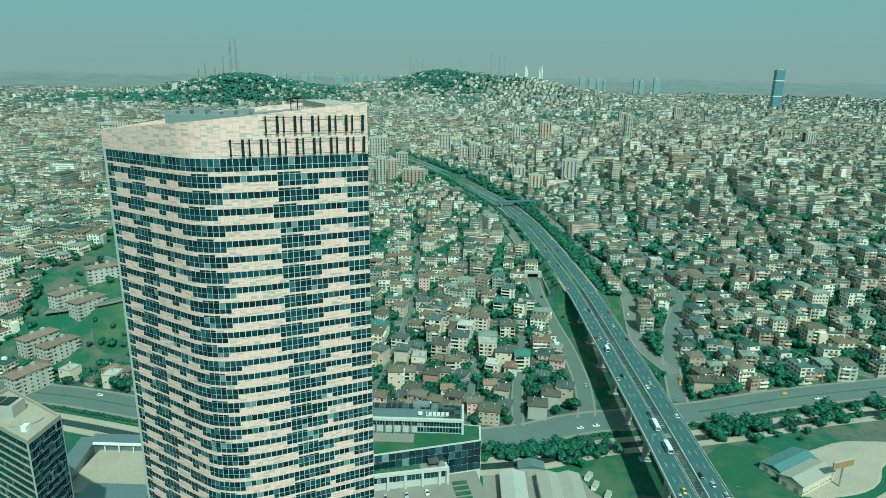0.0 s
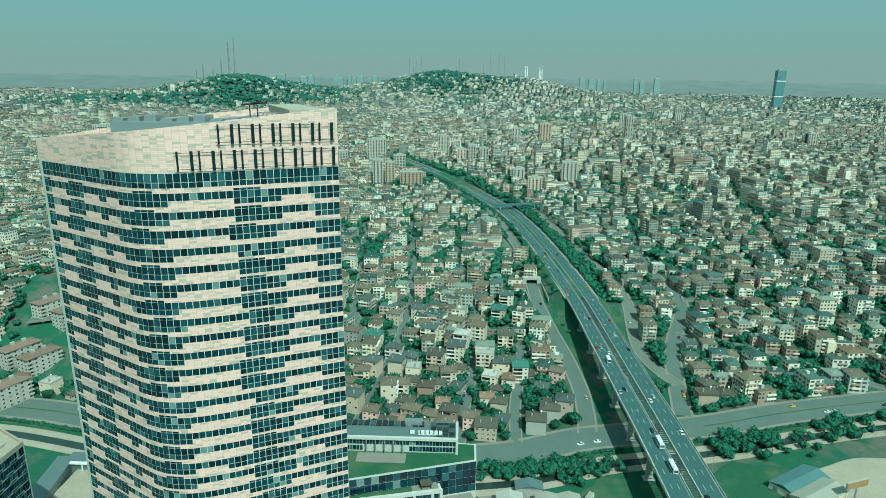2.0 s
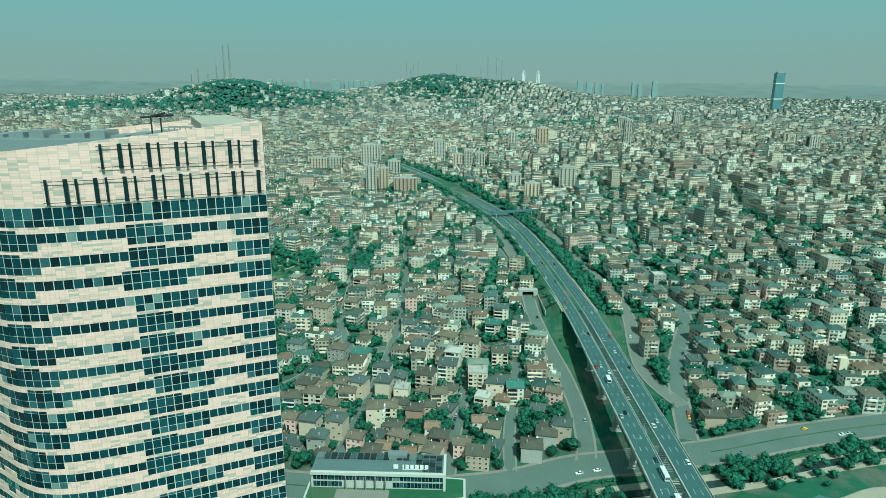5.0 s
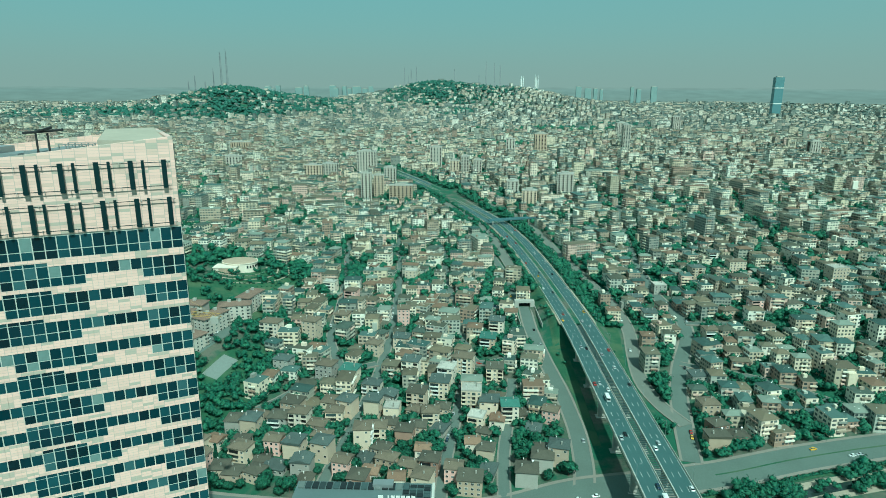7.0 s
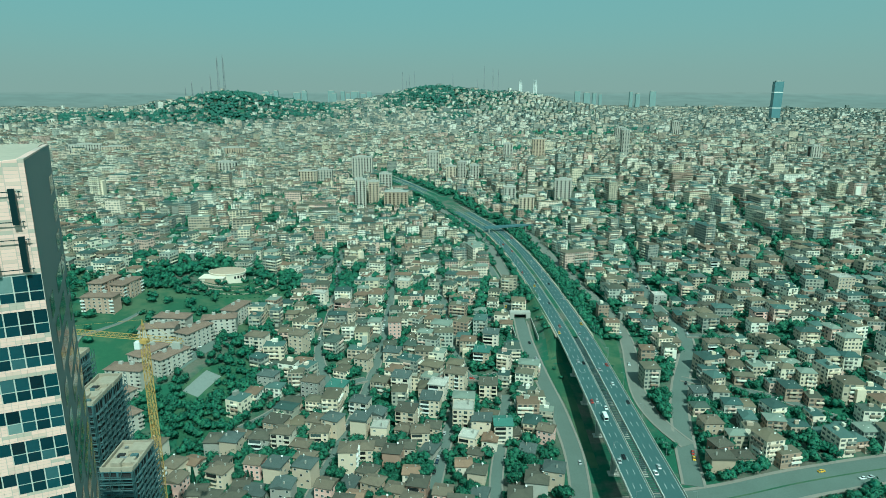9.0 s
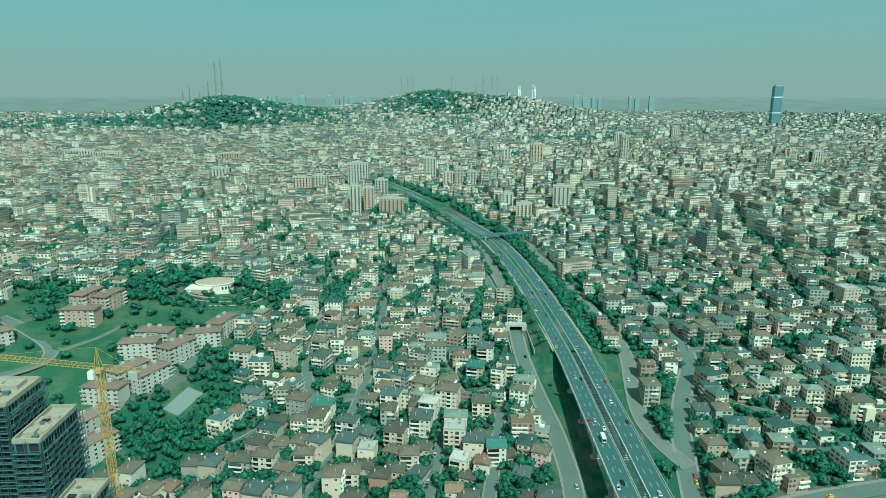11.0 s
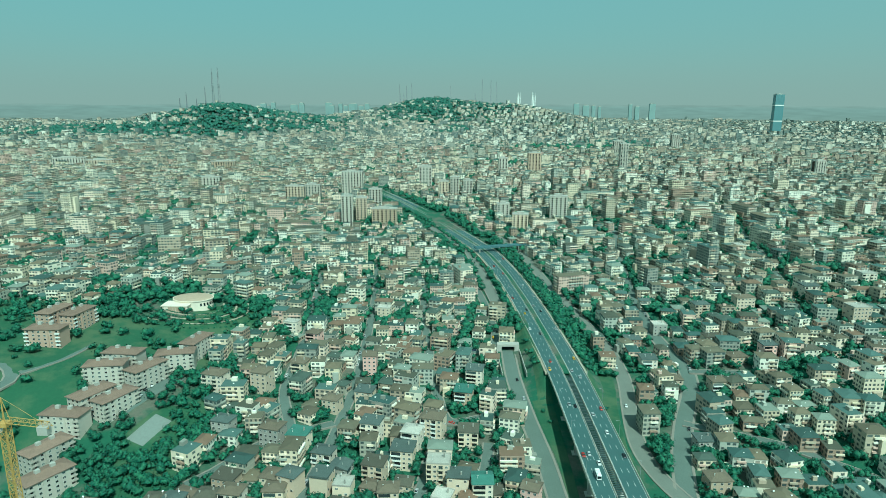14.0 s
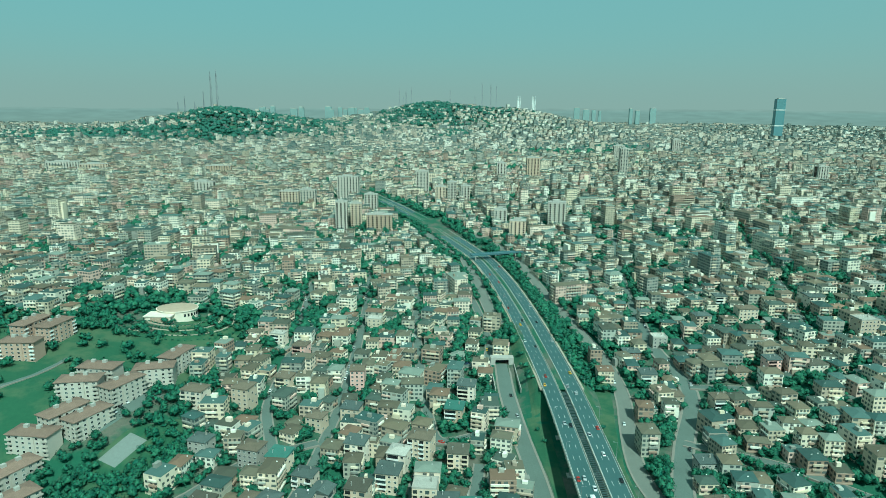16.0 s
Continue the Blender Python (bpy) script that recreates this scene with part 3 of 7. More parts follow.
# crown parapet: a wall with thickness round the roof
us = list(np.linspace(0, plan_s[-1], 45))
tops = [crown_z(u) for u in us] + [187.2, 189.2, 192.8]
outer = core_plan + BACK
cx, cy = np.mean([p[0] for p in outer]), np.mean([p[1] for p in outer])
inner = [(x + (cx - x) * 0.022, y + (cy - y) * 0.022) for x, y in outer]
verts = [(x, y, GLASS_TOP) for x, y in outer] + [(x, y, z) for (x, y), z in zip(outer, tops)] + [(x, y, z) for (x, y), z in zip(inner, tops)] + [(x, y, GLASS_TOP) for x, y in inner]
faces = [(k * n + i, k * n + n + i, k * n + n + (i + 1) % n, k * n + (i + 1) % n) for k in range(3) for i in range(n)]
crown = mesh_part("crown", raw_mesh("crown", verts, faces), [M_PANEL], tower, "slanting cream-panelled crown")
M_ROOFDECK = plain("roof_deck", (0.42, 0.37, 0.30), 0.9, 0, 0.15, 0.15, 1.5)
mesh_part("roof", raw_mesh("roof", [(x, y, z - 2.2) for (x, y), z in zip(inner, tops)], [tuple(range(n))]), M_ROOFDECK, tower, "grey flat roof deck")

# glass pattern: modules counted from the sign's edge
TALL = [(0, 4), (9, 16), (25, 33), (36, 38), (42, 47), (51, 60)]
EXTRA = [(12, 16), (27, 30), (42, 46), (51, 53)]


def glass_rows(col, floor):
    if floor == 0:
        return [(GLASS_TOP - 1.6, GLASS_TOP - 0.08), (GLASS_TOP - 2.6, GLASS_TOP - 1.7)]
    zb = GLASS_TOP - 2.63 - STOREY * floor
    rnd = random.Random(floor * 7 + col // 4)
    shift = (0, 0, 0, 1, -1)[random.Random(floor * 3 + 1).randrange(5)] if 4 < col < 50 else 0
    c = col + shift
    rows = [(zb + 1.12, zb + 2.40)]
    if any(a <= c < b for a, b in TALL) or (floor > 8 and rnd.random() < 0.06):
        rows.append((zb + 0.06, zb + 1.02))
    if any(a <= c < b for a, b in EXTRA) and floor % 9 != 4:
        rows.append((zb + 2.48, zb + 2.86))
    return rows


N_FLOOR = 58
pane_mesh_cache = {}
joined = {"pane": ([], []), "panel": ([], [])}


def slab_corners(u0, u1, z0, z1, depth, back=0.02):
    a, b = plan_at(u0), plan_at(u1)
    t = (b - a) / np.hypot(*(b - a))
    nrm = np.array([-t[1], t[0]])  # outwards
    out_ = []
    for o in (-back, depth):
        for p in (a, b):
            q = p + nrm * o
            out_ += [(q[0], q[1], z0), (q[0], q[1], z1)]
    return out_, nrm


SLAB_FACES = [(4, 6, 7, 5), (0, 4, 5, 1), (2, 3, 7, 6), (1, 5, 7, 3), (0, 2, 6, 4)]


def flat_slab(name, w, h, depth, mat):
    key = (name, round(w, 3), round(h, 3))
    if key not in pane_mesh_cache:
        me = raw_mesh(name, [(0, 0.02, 0), (0, 0.02, h), (w, 0.02, 0), (w, 0.02, h), (0, -depth, 0), (0, -depth, h), (w, -depth, 0), (w, -depth, h)], SLAB_FACES)
        me.materials.append(mat)
        pane_mesh_cache[key] = me
    return pane_mesh_cache[key]


def place_slab(kind, col, z0, z1, gap, depth, mat, single):
    u0, u1 = col * MODULE + gap / 2, (col + 1) * MODULE - gap / 2
    cs, nrm = slab_corners(u0, u1, z0, z1, depth)
    if single:
        a, b = plan_at(u0), plan_at(u1)
        ob = share(kind, flat_slab(kind, float(np.hypot(*(b - a))), z1 - z0, depth, mat), tower)
        # local x runs from b to a as seen from outside
        ob.location = (float(b[0]), float(b[1]), z0)
        ob.rotation_euler = (0, 0, math.atan2(a[1] - b[1], a[0] - b[0]))
    else:
        vs, fs = joined[kind]
        k = len(vs)
        vs += cs
        fs += [tuple(k + i for i in f) for f in SLAB_FACES]


n_single = {"pane": 0, "panel": 0}
for floor in range(N_FLOOR):
    for col in range(N_COL):
        rows = sorted(glass_rows(col, floor))
        nxt = sorted(glass_rows(col, floor + 1))[-1][1]
        near = col < 16 and floor < 13
        for z0, z1 in rows:
            one = near and n_single["pane"] < 300
            n_single["pane"] += one
            place_slab("pane", col, z0, z1, 0.12, 0.03, M_PANE if one else M_PANE_J, one)
        z0, z1 = nxt + 0.03, rows[0][0] - 0.03
        if z1 - z0 > 0.15:
            one = near and n_single["panel"] < 300
            n_single["panel"] += one
            place_slab("panel", col, z0, z1, 0.02, 0.09, M_PANEL, one)
tagged(mesh_part("pane", raw_mesh("panes", *joined["pane"]), M_PANE_J, tower), "bands of dark green glass panes", kind="stuff")
tagged(mesh_part("panel", raw_mesh("panels", *joined["panel"]), M_PANEL, tower), "cream facade panels", kind="stuff")

# shaded flank: grey cladding with scattered windows
PLAN_FLANK = [(-33.0, 156.5), (-20.25, 133.4)]
fa, fb = np.array(PLAN_FLANK[0]), np.array(PLAN_FLANK[1])
ft = (fb - fa) / np.hypot(*(fb - fa))
fn = np.array([-ft[1], ft[0]])
flen = float(np.hypot(*(fb - fa)))
bm = bmesh.new()
wall_q = [bm.verts.new((*(p + fn * 0.05), z)) for p, z in ((fa, TOWER_BASE), (fb, TOWER_BASE), (fb, 193.3), (fa, 192.7))]
bm.faces.new(wall_q)
part("flank_cladding", bm, M_SIDE, tower, "grey metal cladding on the shaded flank")
vs, fs = [], []
for floor in range(-2, 56):
    zb = GLASS_TOP - 2.63 - STOREY * floor
    for k0, k1 in ((0.06, 0.22), (0.34, 0.62), (0.72, 0.86)) if floor > 0 else ((0.1, 0.28),):
        sh = 0.05 * math.sin(floor * 1.7 + k0 * 9)
        p, q = fa + ft * flen * (k0 + sh), fa + ft * flen * (k1 + sh)
        k = len(vs)
        vs += [(*(p + fn * 0.09), zb + 0.5), (*(q + fn * 0.09), zb + 0.5), (*(q + fn * 0.09), zb + 2.6), (*(p + fn * 0.09), zb + 2.6)]
        fs.append((k, k + 1, k + 2, k + 3))
tagged(mesh_part("flank_window", raw_mesh("flank_windows", vs, fs), M_PANE_J, tower), "dark windows on the flank", kind="stuff")

# plain shapes of the roof sign on their rails
def sign_row(z0, z1, u0, u1, count, first):
    pitch = (u1 - u0) / count
    for k in range(count):
        ua = u0 + pitch * (k + 0.18)
        ub = u0 + pitch * (k + 0.82)
        for p0, p1, h0, h1 in ((ua - 0.26, ua + 0.26, z0, z1), (ub - 0.16, ub + 0.16, z0, z1)):
            bm = bmesh.new()
            a, b = plan_at(p0), plan_at(p1)
            t = (b - a) / np.hypot(*(b - a))
            nn = np.array([-t[1], t[0]])
            pts = [a + nn * 0.45, b + nn * 0.45, b + nn * 0.65, a + nn * 0.65]
            lo = [bm.verts.new((*p, h0)) for p in pts]
            hi = [bm.verts.new((*p, h1)) for p in pts]
            bm.faces.new(lo[::-1]), bm.faces.new(hi)
            for i in range(4):
                bm.faces.new((lo[i], lo[(i + 1) % 4], hi[(i + 1) % 4], hi[i]))
            bmesh.ops.recalc_face_normals(bm, faces=bm.faces)
            part("sign_bar", bm, M_SIGN, tower, "plain dark upright sign bar")
    for z in (z0 + 0.25, z1 - 0.3):
        bm = bmesh.new()
        cuts = np.linspace(u0, u1, 14)
        rings = []
        for a in cuts:
            pa, pb = plan_at(a - 0.05), plan_at(a + 0.05)
            t = (pb - pa) / np.hypot(*(pb - pa))
            nn = np.array([-t[1], t[0]])
            rings.append([bm.verts.new((*(pa + nn * (0.45 + o)), z + e)) for o, e in ((-0.035, -0.035), (0.035, -0.035), (0.035, 0.035), (-0.035, 0.035))])
        for r0, r1 in zip(rings[:-1], rings[1:]):
            for i in range(4):
                bm.faces.new((r0[i], r0[(i + 1) % 4], r1[(i + 1) % 4], r1[i]))
        bm.faces.new(rings[0]), bm.faces.new(rings[-1][::-1])
        part("sign_rail", bm, M_SIGN, tower, "thin dark sign rail")
    bm = bmesh.new()
    for u in np.linspace(u0 + 0.3, u1 - 0.3, 9):
        p, q = plan_at(u - 0.1), plan_at(u + 0.1)
        t = (q - p) / np.hypot(*(q - p))
        nn = np.array([-t[1], t[0]])
        for z in (z0 + 0.25, z1 - 0.3):
            beam(bm, (*p, z), (*(p + nn * 0.6), z), 0.06, 4)
    part("sign_bracket", bm, M_STEEL, tower)


sign_row(187.6, 190.9, 0.6, 21.6, 6, 0)
sign_row(183.15, 186.5, 0.4, 28.4, 8, 0)
# things on the roof
part("penthouse", boxes((-66, 139, 184.5, -37, 149, 189.9)), M_SIDE, tower, "grey-green plant room")
pent_top = empty("roof_plant", pose(-52, 144, 189.9), label="row of grey rooftop cooling units", category="roof plant")
for i in range(9):
    bm = boxes((-15 + i * 3.3, -2.5, 0, -12.6 + i * 3.3, 1.8, 0.55 + 0.35 * (i % 3)))
    part("cooling_unit", bm, M_STEEL, pent_top)
mesh_part("roof_slab", raw_mesh("roof_slab", [(x, y, z) for z in (191.6, 193.0) for x, y in ((-21.2, 134.0), (-33.0, 155.4), (-38.5, 152.0), (-29.0, 133.0))], [(4, 5, 6, 7), (0, 1, 5, 4), (1, 2, 6, 5), (2, 3, 7, 6), (3, 0, 4, 7)]), M_ROOFDECK, tower, "pale roof slab")
mast = empty("roof_hoist", pose(-35.5, 133.0, 189.6), label="steel window-cleaning hoist on the tower roof", category="hoist")
bm = bmesh.new()
for dx in (-0.7, 0.7):
    beam(bm, (dx, 0, 0), (dx, 0, 4.2), 0.12)
beam(bm, (-2.2, 0, 4.2), (2.6, 0, 4.6), 0.16)
beam(bm, (-1.6, 0.4, 4.2), (1.8, -0.8, 4.9), 0.14)
part("frame", bm, M_DARK, mast)
cage = empty("roof_cage", pose(-35.0, 139.5, 189.4), label="open steel cage on the tower roof", category="cage")
bm = bmesh.new()
for dx in np.linspace(-2.2, 2.2, 6):
    for dy in (-1, 1):
        beam(bm, (dx, dy, 0), (dx, dy, 2.6), 0.09, 4)
for z in (0.4, 1.2, 2.0, 2.6):
    for dy in (-1, 1):
        beam(bm, (-2.2, dy, z), (2.2, dy, z), 0.08, 4)
part("bars", bm, M_STEEL, cage)

# ---- houses ----
rng = random.Random(11)
M_WIN_FRAME = plain("window_frame", (0.70, 0.69, 0.66), 0.6)
_win_cache = {}


def window_mesh(w, h):
    """A framed pane, 0.08 proud of its wall, seen from -y."""
    key = (w, h)
    if key not in _win_cache:
        bm = bmesh.new()
        box(bm, -w / 2, -0.07, 0, w / 2, 0.02, h, 0)
        box(bm, -w / 2 + 0.09, -0.09, 0.09, -0.035, 0.0, h - 0.09, 1)
        box(bm, 0.035, -0.09, 0.09, w / 2 - 0.09, 0.0, h - 0.09, 1)
        me = bpy.data.meshes.new("window")
        bm.to_mesh(me)
        bm.free()
        me.materials.append(M_WIN_FRAME)
        me.materials.append(M_GLASS)
        _win_cache[key] = me
    return _win_cache[key]


def roof_bm(w, d, kind, over=0.6):
    bm = bmesh.new()
    a, b = w / 2 + over, d / 2 + over
    if kind == "flat":
        box(bm, -w / 2 - 0.1, -d / 2 - 0.1, 0, w / 2 + 0.1, d / 2 + 0.1, 0.25)
        for s in ((-w / 2 - 0.1, -d / 2 - 0.1, w / 2 + 0.1, -d / 2 + 0.15), (-w / 2 - 0.1, d / 2 - 0.15, w / 2 + 0.1, d / 2 + 0.1), (-w / 2 - 0.1, -d / 2 + 0.15, -w / 2 + 0.15, d / 2 - 0.15), (w / 2 - 0.15, -d / 2 + 0.15, w / 2 + 0.1, d / 2 - 0.15)):
            box(bm, s[0], s[1], 0.25, s[2], s[3], 0.9)
        return bm
    h = min(w, d) * 0.17
    e = [bm.verts.new(p) for p in ((-a, -b, 0), (a, -b, 0), (a, b, 0), (-a, b, 0))]
    u = [bm.verts.new(p) for p in ((-a, -b, -0.22), (a, -b, -0.22), (a, b, -0.22), (-a, b, -0.22))]
    for i in range(4):
        bm.faces.new((u[i], u[(i + 1) % 4], e[(i + 1) % 4], e[i]))
    bm.faces.new(u[::-1])
    if kind == "hip":
        k = max(0.4, a - b * 0.9) if a >= b else 0.4
        m = max(0.4, b - a * 0.9) if b > a else 0.0
        r = [bm.verts.new((-k if a >= b else 0, -m, h)), bm.verts.new((k if a >= b else 0, m, h))]
        if a >= b:
            bm.faces.new((e[0], e[1], r[1], r[0])), bm.faces.new((e[2], e[3], r[0], r[1]))
            bm.faces.new((e[1], e[2], r[1])), bm.faces.new((e[3], e[0], r[0]))
        else:
            bm.faces.new((e[1], e[2], r[1], r[0])), bm.faces.new((e[3], e[0], r[0], r[1]))
            bm.faces.new((e[0], e[1], r[0])), bm.faces.new((e[2], e[3], r[1]))
    elif kind == "gable":
        r = [bm.verts.new((-a, 0, h)), bm.verts.new((a, 0, h))]
        bm.faces.new((e[0], e[1], r[1], r[0])), bm.faces.new((e[2], e[3], r[0], r[1]))
        bm.faces.new((e[1], e[2], r[1])), bm.faces.new((e[3], e[0], r[0]))
    else:  # lean-to
        r = [bm.verts.new((-a, b, h * 0.55)), bm.verts.new((a, b, h * 0.55))]
        bm.faces.new((e[0], e[1], r[1], r[0])), bm.faces.new((e[1], e[2], r[1])), bm.faces.new((e[3], e[0], r[0])), bm.faces.new((e[2], e[3], r[0], r[1]))
    return bm


def roof_material(name, colour):
    """Rows of tiles or sheets: fine courses with weathered patches."""
    m, nt, b = graph(name)
    tc = nt.nodes.new("ShaderNodeTexCoord")
    wv = nt.nodes.new("ShaderNodeTexWave")
    wv.inputs["Scale"].default_value, wv.inputs["Distortion"].default_value = 1.3, 0.6
    nt.links.new(tc.outputs["Object"], wv.inputs["Vector"])
    col = shade_by(nt, colour, 0.28, noise_node(nt, 0.35, 6))
    col = shade_by(nt, col, 0.14, random_of(nt, "object"), wv.outputs["Fac"])
    nt.links.new(col, b.inputs["Base Color"])
    b.inputs["Roughness"].default_value = 0.85
    bump(nt, b, wv.outputs["Fac"], 0.5, 0.05)
    return m


ROOF_M = {"brown tiled": roof_material("brown_roof_tiles", (0.145, 0.118, 0.084)), "dark brown tiled": roof_material("dark_roof_tiles", (0.09, 0.083, 0.062)), "grey sheet": roof_material("grey_roof_sheet", (0.085, 0.104, 0.096)), "faded red tiled": roof_material("red_roof_tiles", (0.23, 0.15, 0.10)), "green sheet": roof_material("green_roof_sheet", (0.07, 0.15, 0.12)), "pale concrete": roof_material("flat_roof_concrete", (0.45, 0.42, 0.37))}
WALL_M = {k: plain(k + "_plaster", c, 0.85, 0, 0.14, 0.25, 2.5, "object", 0.01) for k, c in {"cream": (0.67, 0.55, 0.42), "white": (0.70, 0.61, 0.505), "beige": (0.52, 0.42, 0.32), "pink": (0.70, 0.45, 0.39), "grey": (0.36, 0.34, 0.30), "tan": (0.44, 0.34, 0.25), "brick": (0.33, 0.215, 0.16)}.items()}
STORE = 2.95


def house_thing(w, d, floors, roof, wall, roofing, balcony, m=None):
    """A plastered house of several storeys; its origin lies on the ground in the middle."""
    h = floors * STORE + 0.3
    word = {1: "one", 2: "two", 3: "three", 4: "four", 5: "five", 6: "six"}[floors]
    ob = empty("house", m, label=f"{word}-storey {wall} plastered house with {'a flat' if roof == 'flat' else 'a ' + roofing} {'concrete ' if roof == 'flat' else ''}roof", category="house", group="houses of the hillside")
    part("wall", boxes((-w / 2, -d / 2, -2.5, w / 2, d / 2, h)), WALL_M[wall], ob)
    bm = roof_bm(w, d, roof)
    bmesh.ops.translate(bm, verts=bm.verts, vec=(0, 0, h + (0.22 if roof != "flat" else 0)))
    top = part("roof", bm, ROOF_M[roofing], ob)
    rail_m = M_WHITE if (floors + int(w * 2)) % 3 == 0 else WALL_M[wall]
    wm = window_mesh(1.5, 1.35)
    nw = max(2, int(w / 3.1))
    nd = max(2, int(d / 3.4))
    for f in range(floors):
        z = 0.95 + f * STORE
        for i in range(nw):
            if balcony and f and (i % 2 == 0 if balcony == 2 else i < (nw + 1) // 2):
                continue
            share("window", wm, ob, (-w / 2 + (i + 0.5) * w / nw, -d / 2, z))
        for i in range(nd):
            if (i + f + floors) % 2 == 0:
                continue
            y = -d / 2 + (i + 0.5) * d / nd
            share("window", wm, ob, (w / 2, y, z), math.pi / 2)
            share("window", wm, ob, (-w / 2, y, z), -math.pi / 2)
        if balcony and f:
            bw = w / nw
            for i in range(nw):
                if not (i % 2 == 0 if balcony == 2 else i == 0):
                    continue
                x0 = -w / 2 + i * bw + 0.2
                x1 = x0 + (bw - 0.4 if balcony == 2 else bw * ((nw + 1) // 2) - 0.4)
                zf = f * STORE
                bm = boxes((x0, -d / 2 - 1.2, zf - 0.15, x1, -d / 2, zf + 0.05), (x0, -d / 2 - 1.2, zf + 0.05, x1, -d / 2 - 1.08, zf + 0.95), (x0, -d / 2 - 1.08, zf + 0.05, x0 + 0.1, -d / 2, zf + 0.95), (x1 - 0.1, -d / 2 - 1.08, zf + 0.05, x1, -d / 2, zf + 0.95))
                bal_ = part("balcony", bm, rail_m, ob)
                bm = boxes((x0 + 0.3, -d / 2 - 0.05, zf + 0.1, x1 - 0.3, -d / 2 + 0.02, zf + 2.3))
                part("balcony_door", bm, M_GLASS, bal_, "dark glazed door")
    part("chimney", boxes((w * 0.2, d * 0.1, h, w * 0.2 + 0.7, d * 0.1 + 0.7, h + min(w, d) * 0.17 + 1.0)), WALL_M["grey"], top)
    bm = bmesh.new()
    bmesh.ops.create_cone(bm, cap_ends=True, segments=10, radius1=0.55, radius2=0.2, depth=0.2, matrix=Matrix.Translation((-w * 0.25, -d * 0.2, h + min(w, d) * 0.16 + 1.1)) @ Matrix.Rotation(2.2, 4, "X"))
    beam(bm, (-w * 0.25, -d * 0.2, h), (-w * 0.25, -d * 0.2, h + min(w, d) * 0.16 + 1.1), 0.06, 4)
    part("satellite_dish", bm, M_WHITE, top, "white satellite dish")
    return ob


PROTO = [
    (11, 10, 3, "hip", "cream", "brown tiled", 1), (10, 9.5, 2, "hip", "beige", "dark brown tiled", 0), (12, 10, 4, "hip", "white", "brown tiled", 2), (9.5, 11, 3, "gable", "grey", "grey sheet", 1),
    (13, 10, 3, "lean", "tan", "dark brown tiled", 0), (10.5, 11, 4, "hip", "beige", "grey sheet", 2), (9, 9, 2, "gable", "white", "faded red tiled", 0), (12, 11, 3, "hip", "grey", "dark brown tiled", 1),
    (10, 10, 3, "flat", "cream", "pale concrete", 1), (11.5, 9, 2, "hip", "tan", "brown tiled", 0), (10, 12, 4, "lean", "cream", "grey sheet", 1), (9, 8, 1, "gable", "beige", "dark brown tiled", 0),
    (12.5, 9, 1, "lean", "grey", "grey sheet", 0), (11, 10, 5, "hip", "cream", "brown tiled", 2), (9.5, 9.5, 3, "gable", "pink", "brown tiled", 0), (10.5, 10, 3, "hip", "brick", "dark brown tiled", 1),
]
class Taken:
    """Ground that is taken, as circles, kept by cells of 20 m."""
    def __init__(self):
        self.cells = {}

    def append(self, circle):
        self.cells.setdefault((int(circle[0] // 20), int(circle[1] // 20)), []).append(circle)

    def __iadd__(self, circles):
        for c in circles:
            self.append(c)
        return self

    def near(self, x, y):
        i, j = int(x // 20), int(y // 20)
        for a in range(i - 2, i + 3):
            for b in range(j - 2, j + 3):
                yield from self.cells.get((a, b), ())


BUILT = Taken()


def free(x, y, r):
    return all(math.hypot(bx - x, by - y) >= br + r for bx, by, br in BUILT.near(x, y))


protos = []


def put_house(k, x, y, turn):
    w, d = PROTO[k][:2]
    z = min(gz(x + sx * w / 2, y + sy * d / 2) for sx in (-1, 1) for sy in (-1, 1)) + 0.3
    m = pose(x, y, z, 0, 0, turn)
    if k in dict(protos):
        copy_thing(dict(protos)[k], m)
    else:
        protos.append((k, house_thing(*PROTO[k], m)))
    BUILT.append((x, y, max(w, d) * 0.52))


# houses that stand out, by place: x, y, width, depth, storeys, roof, wall, roofing, balconies, turn
LANDMARKS = [
    (-34, 566, 10, 12, 5, "gable", "pink", "brown tiled", 0, 2), (5, 470, 11, 11, 5, "hip", "white", "pale concrete", 1, -14),
    (17, 486, 14, 12, 5, "hip", "cream", "brown tiled", 2, -14), (46, 428, 11, 12, 4, "gable", "white", "green sheet", 1, 2),
]
def landmark(x, y, w, d, floors, roof, wall, roofing, balcony, turn):
    if not free(x, y, 4.5):
        return
    house_thing(w, d, floors, roof, wall, roofing, balcony, pose(x, y, gz(x, y) + 0.2, 0, 0, turn))
    BUILT.append((x, y, max(w, d) * 0.5))


for row in LANDMARKS:
    landmark(*row)
# the hillside to the west of the highway
landmark(-103.3, 525.9, 12, 12, 5, "hip", "beige", "brown tiled", 0, -14)
landmark(-84.4, 603.3, 11, 10, 4, "hip", "pink", "brown tiled", 1, -14)
landmark(-51.9, 511.3, 11, 10, 3, "hip", "beige", "brown tiled", 0, -16)
landmark(-80.4, 470.5, 13, 11, 4, "hip", "grey", "brown tiled", 0, -14)
landmark(-63.0, 465.6, 12, 11, 4, "lean", "cream", "green sheet", 2, -14)
landmark(-31.8, 524.8, 12, 10, 3, "lean", "cream", "grey sheet", 0, -12)
landmark(-20.7, 478.0, 12, 10, 5, "lean", "white", "grey sheet", 2, -12)
landmark(-133.1, 519.4, 15, 11, 4, "hip", "white", "brown tiled", 2, -12)
landmark(-108.6, 626.3, 12, 9, 3, "flat", "white", "pale concrete", 1, -12)
landmark(-112.5, 476.4, 12, 10, 3, "hip", "grey", "grey sheet", 0, -14)
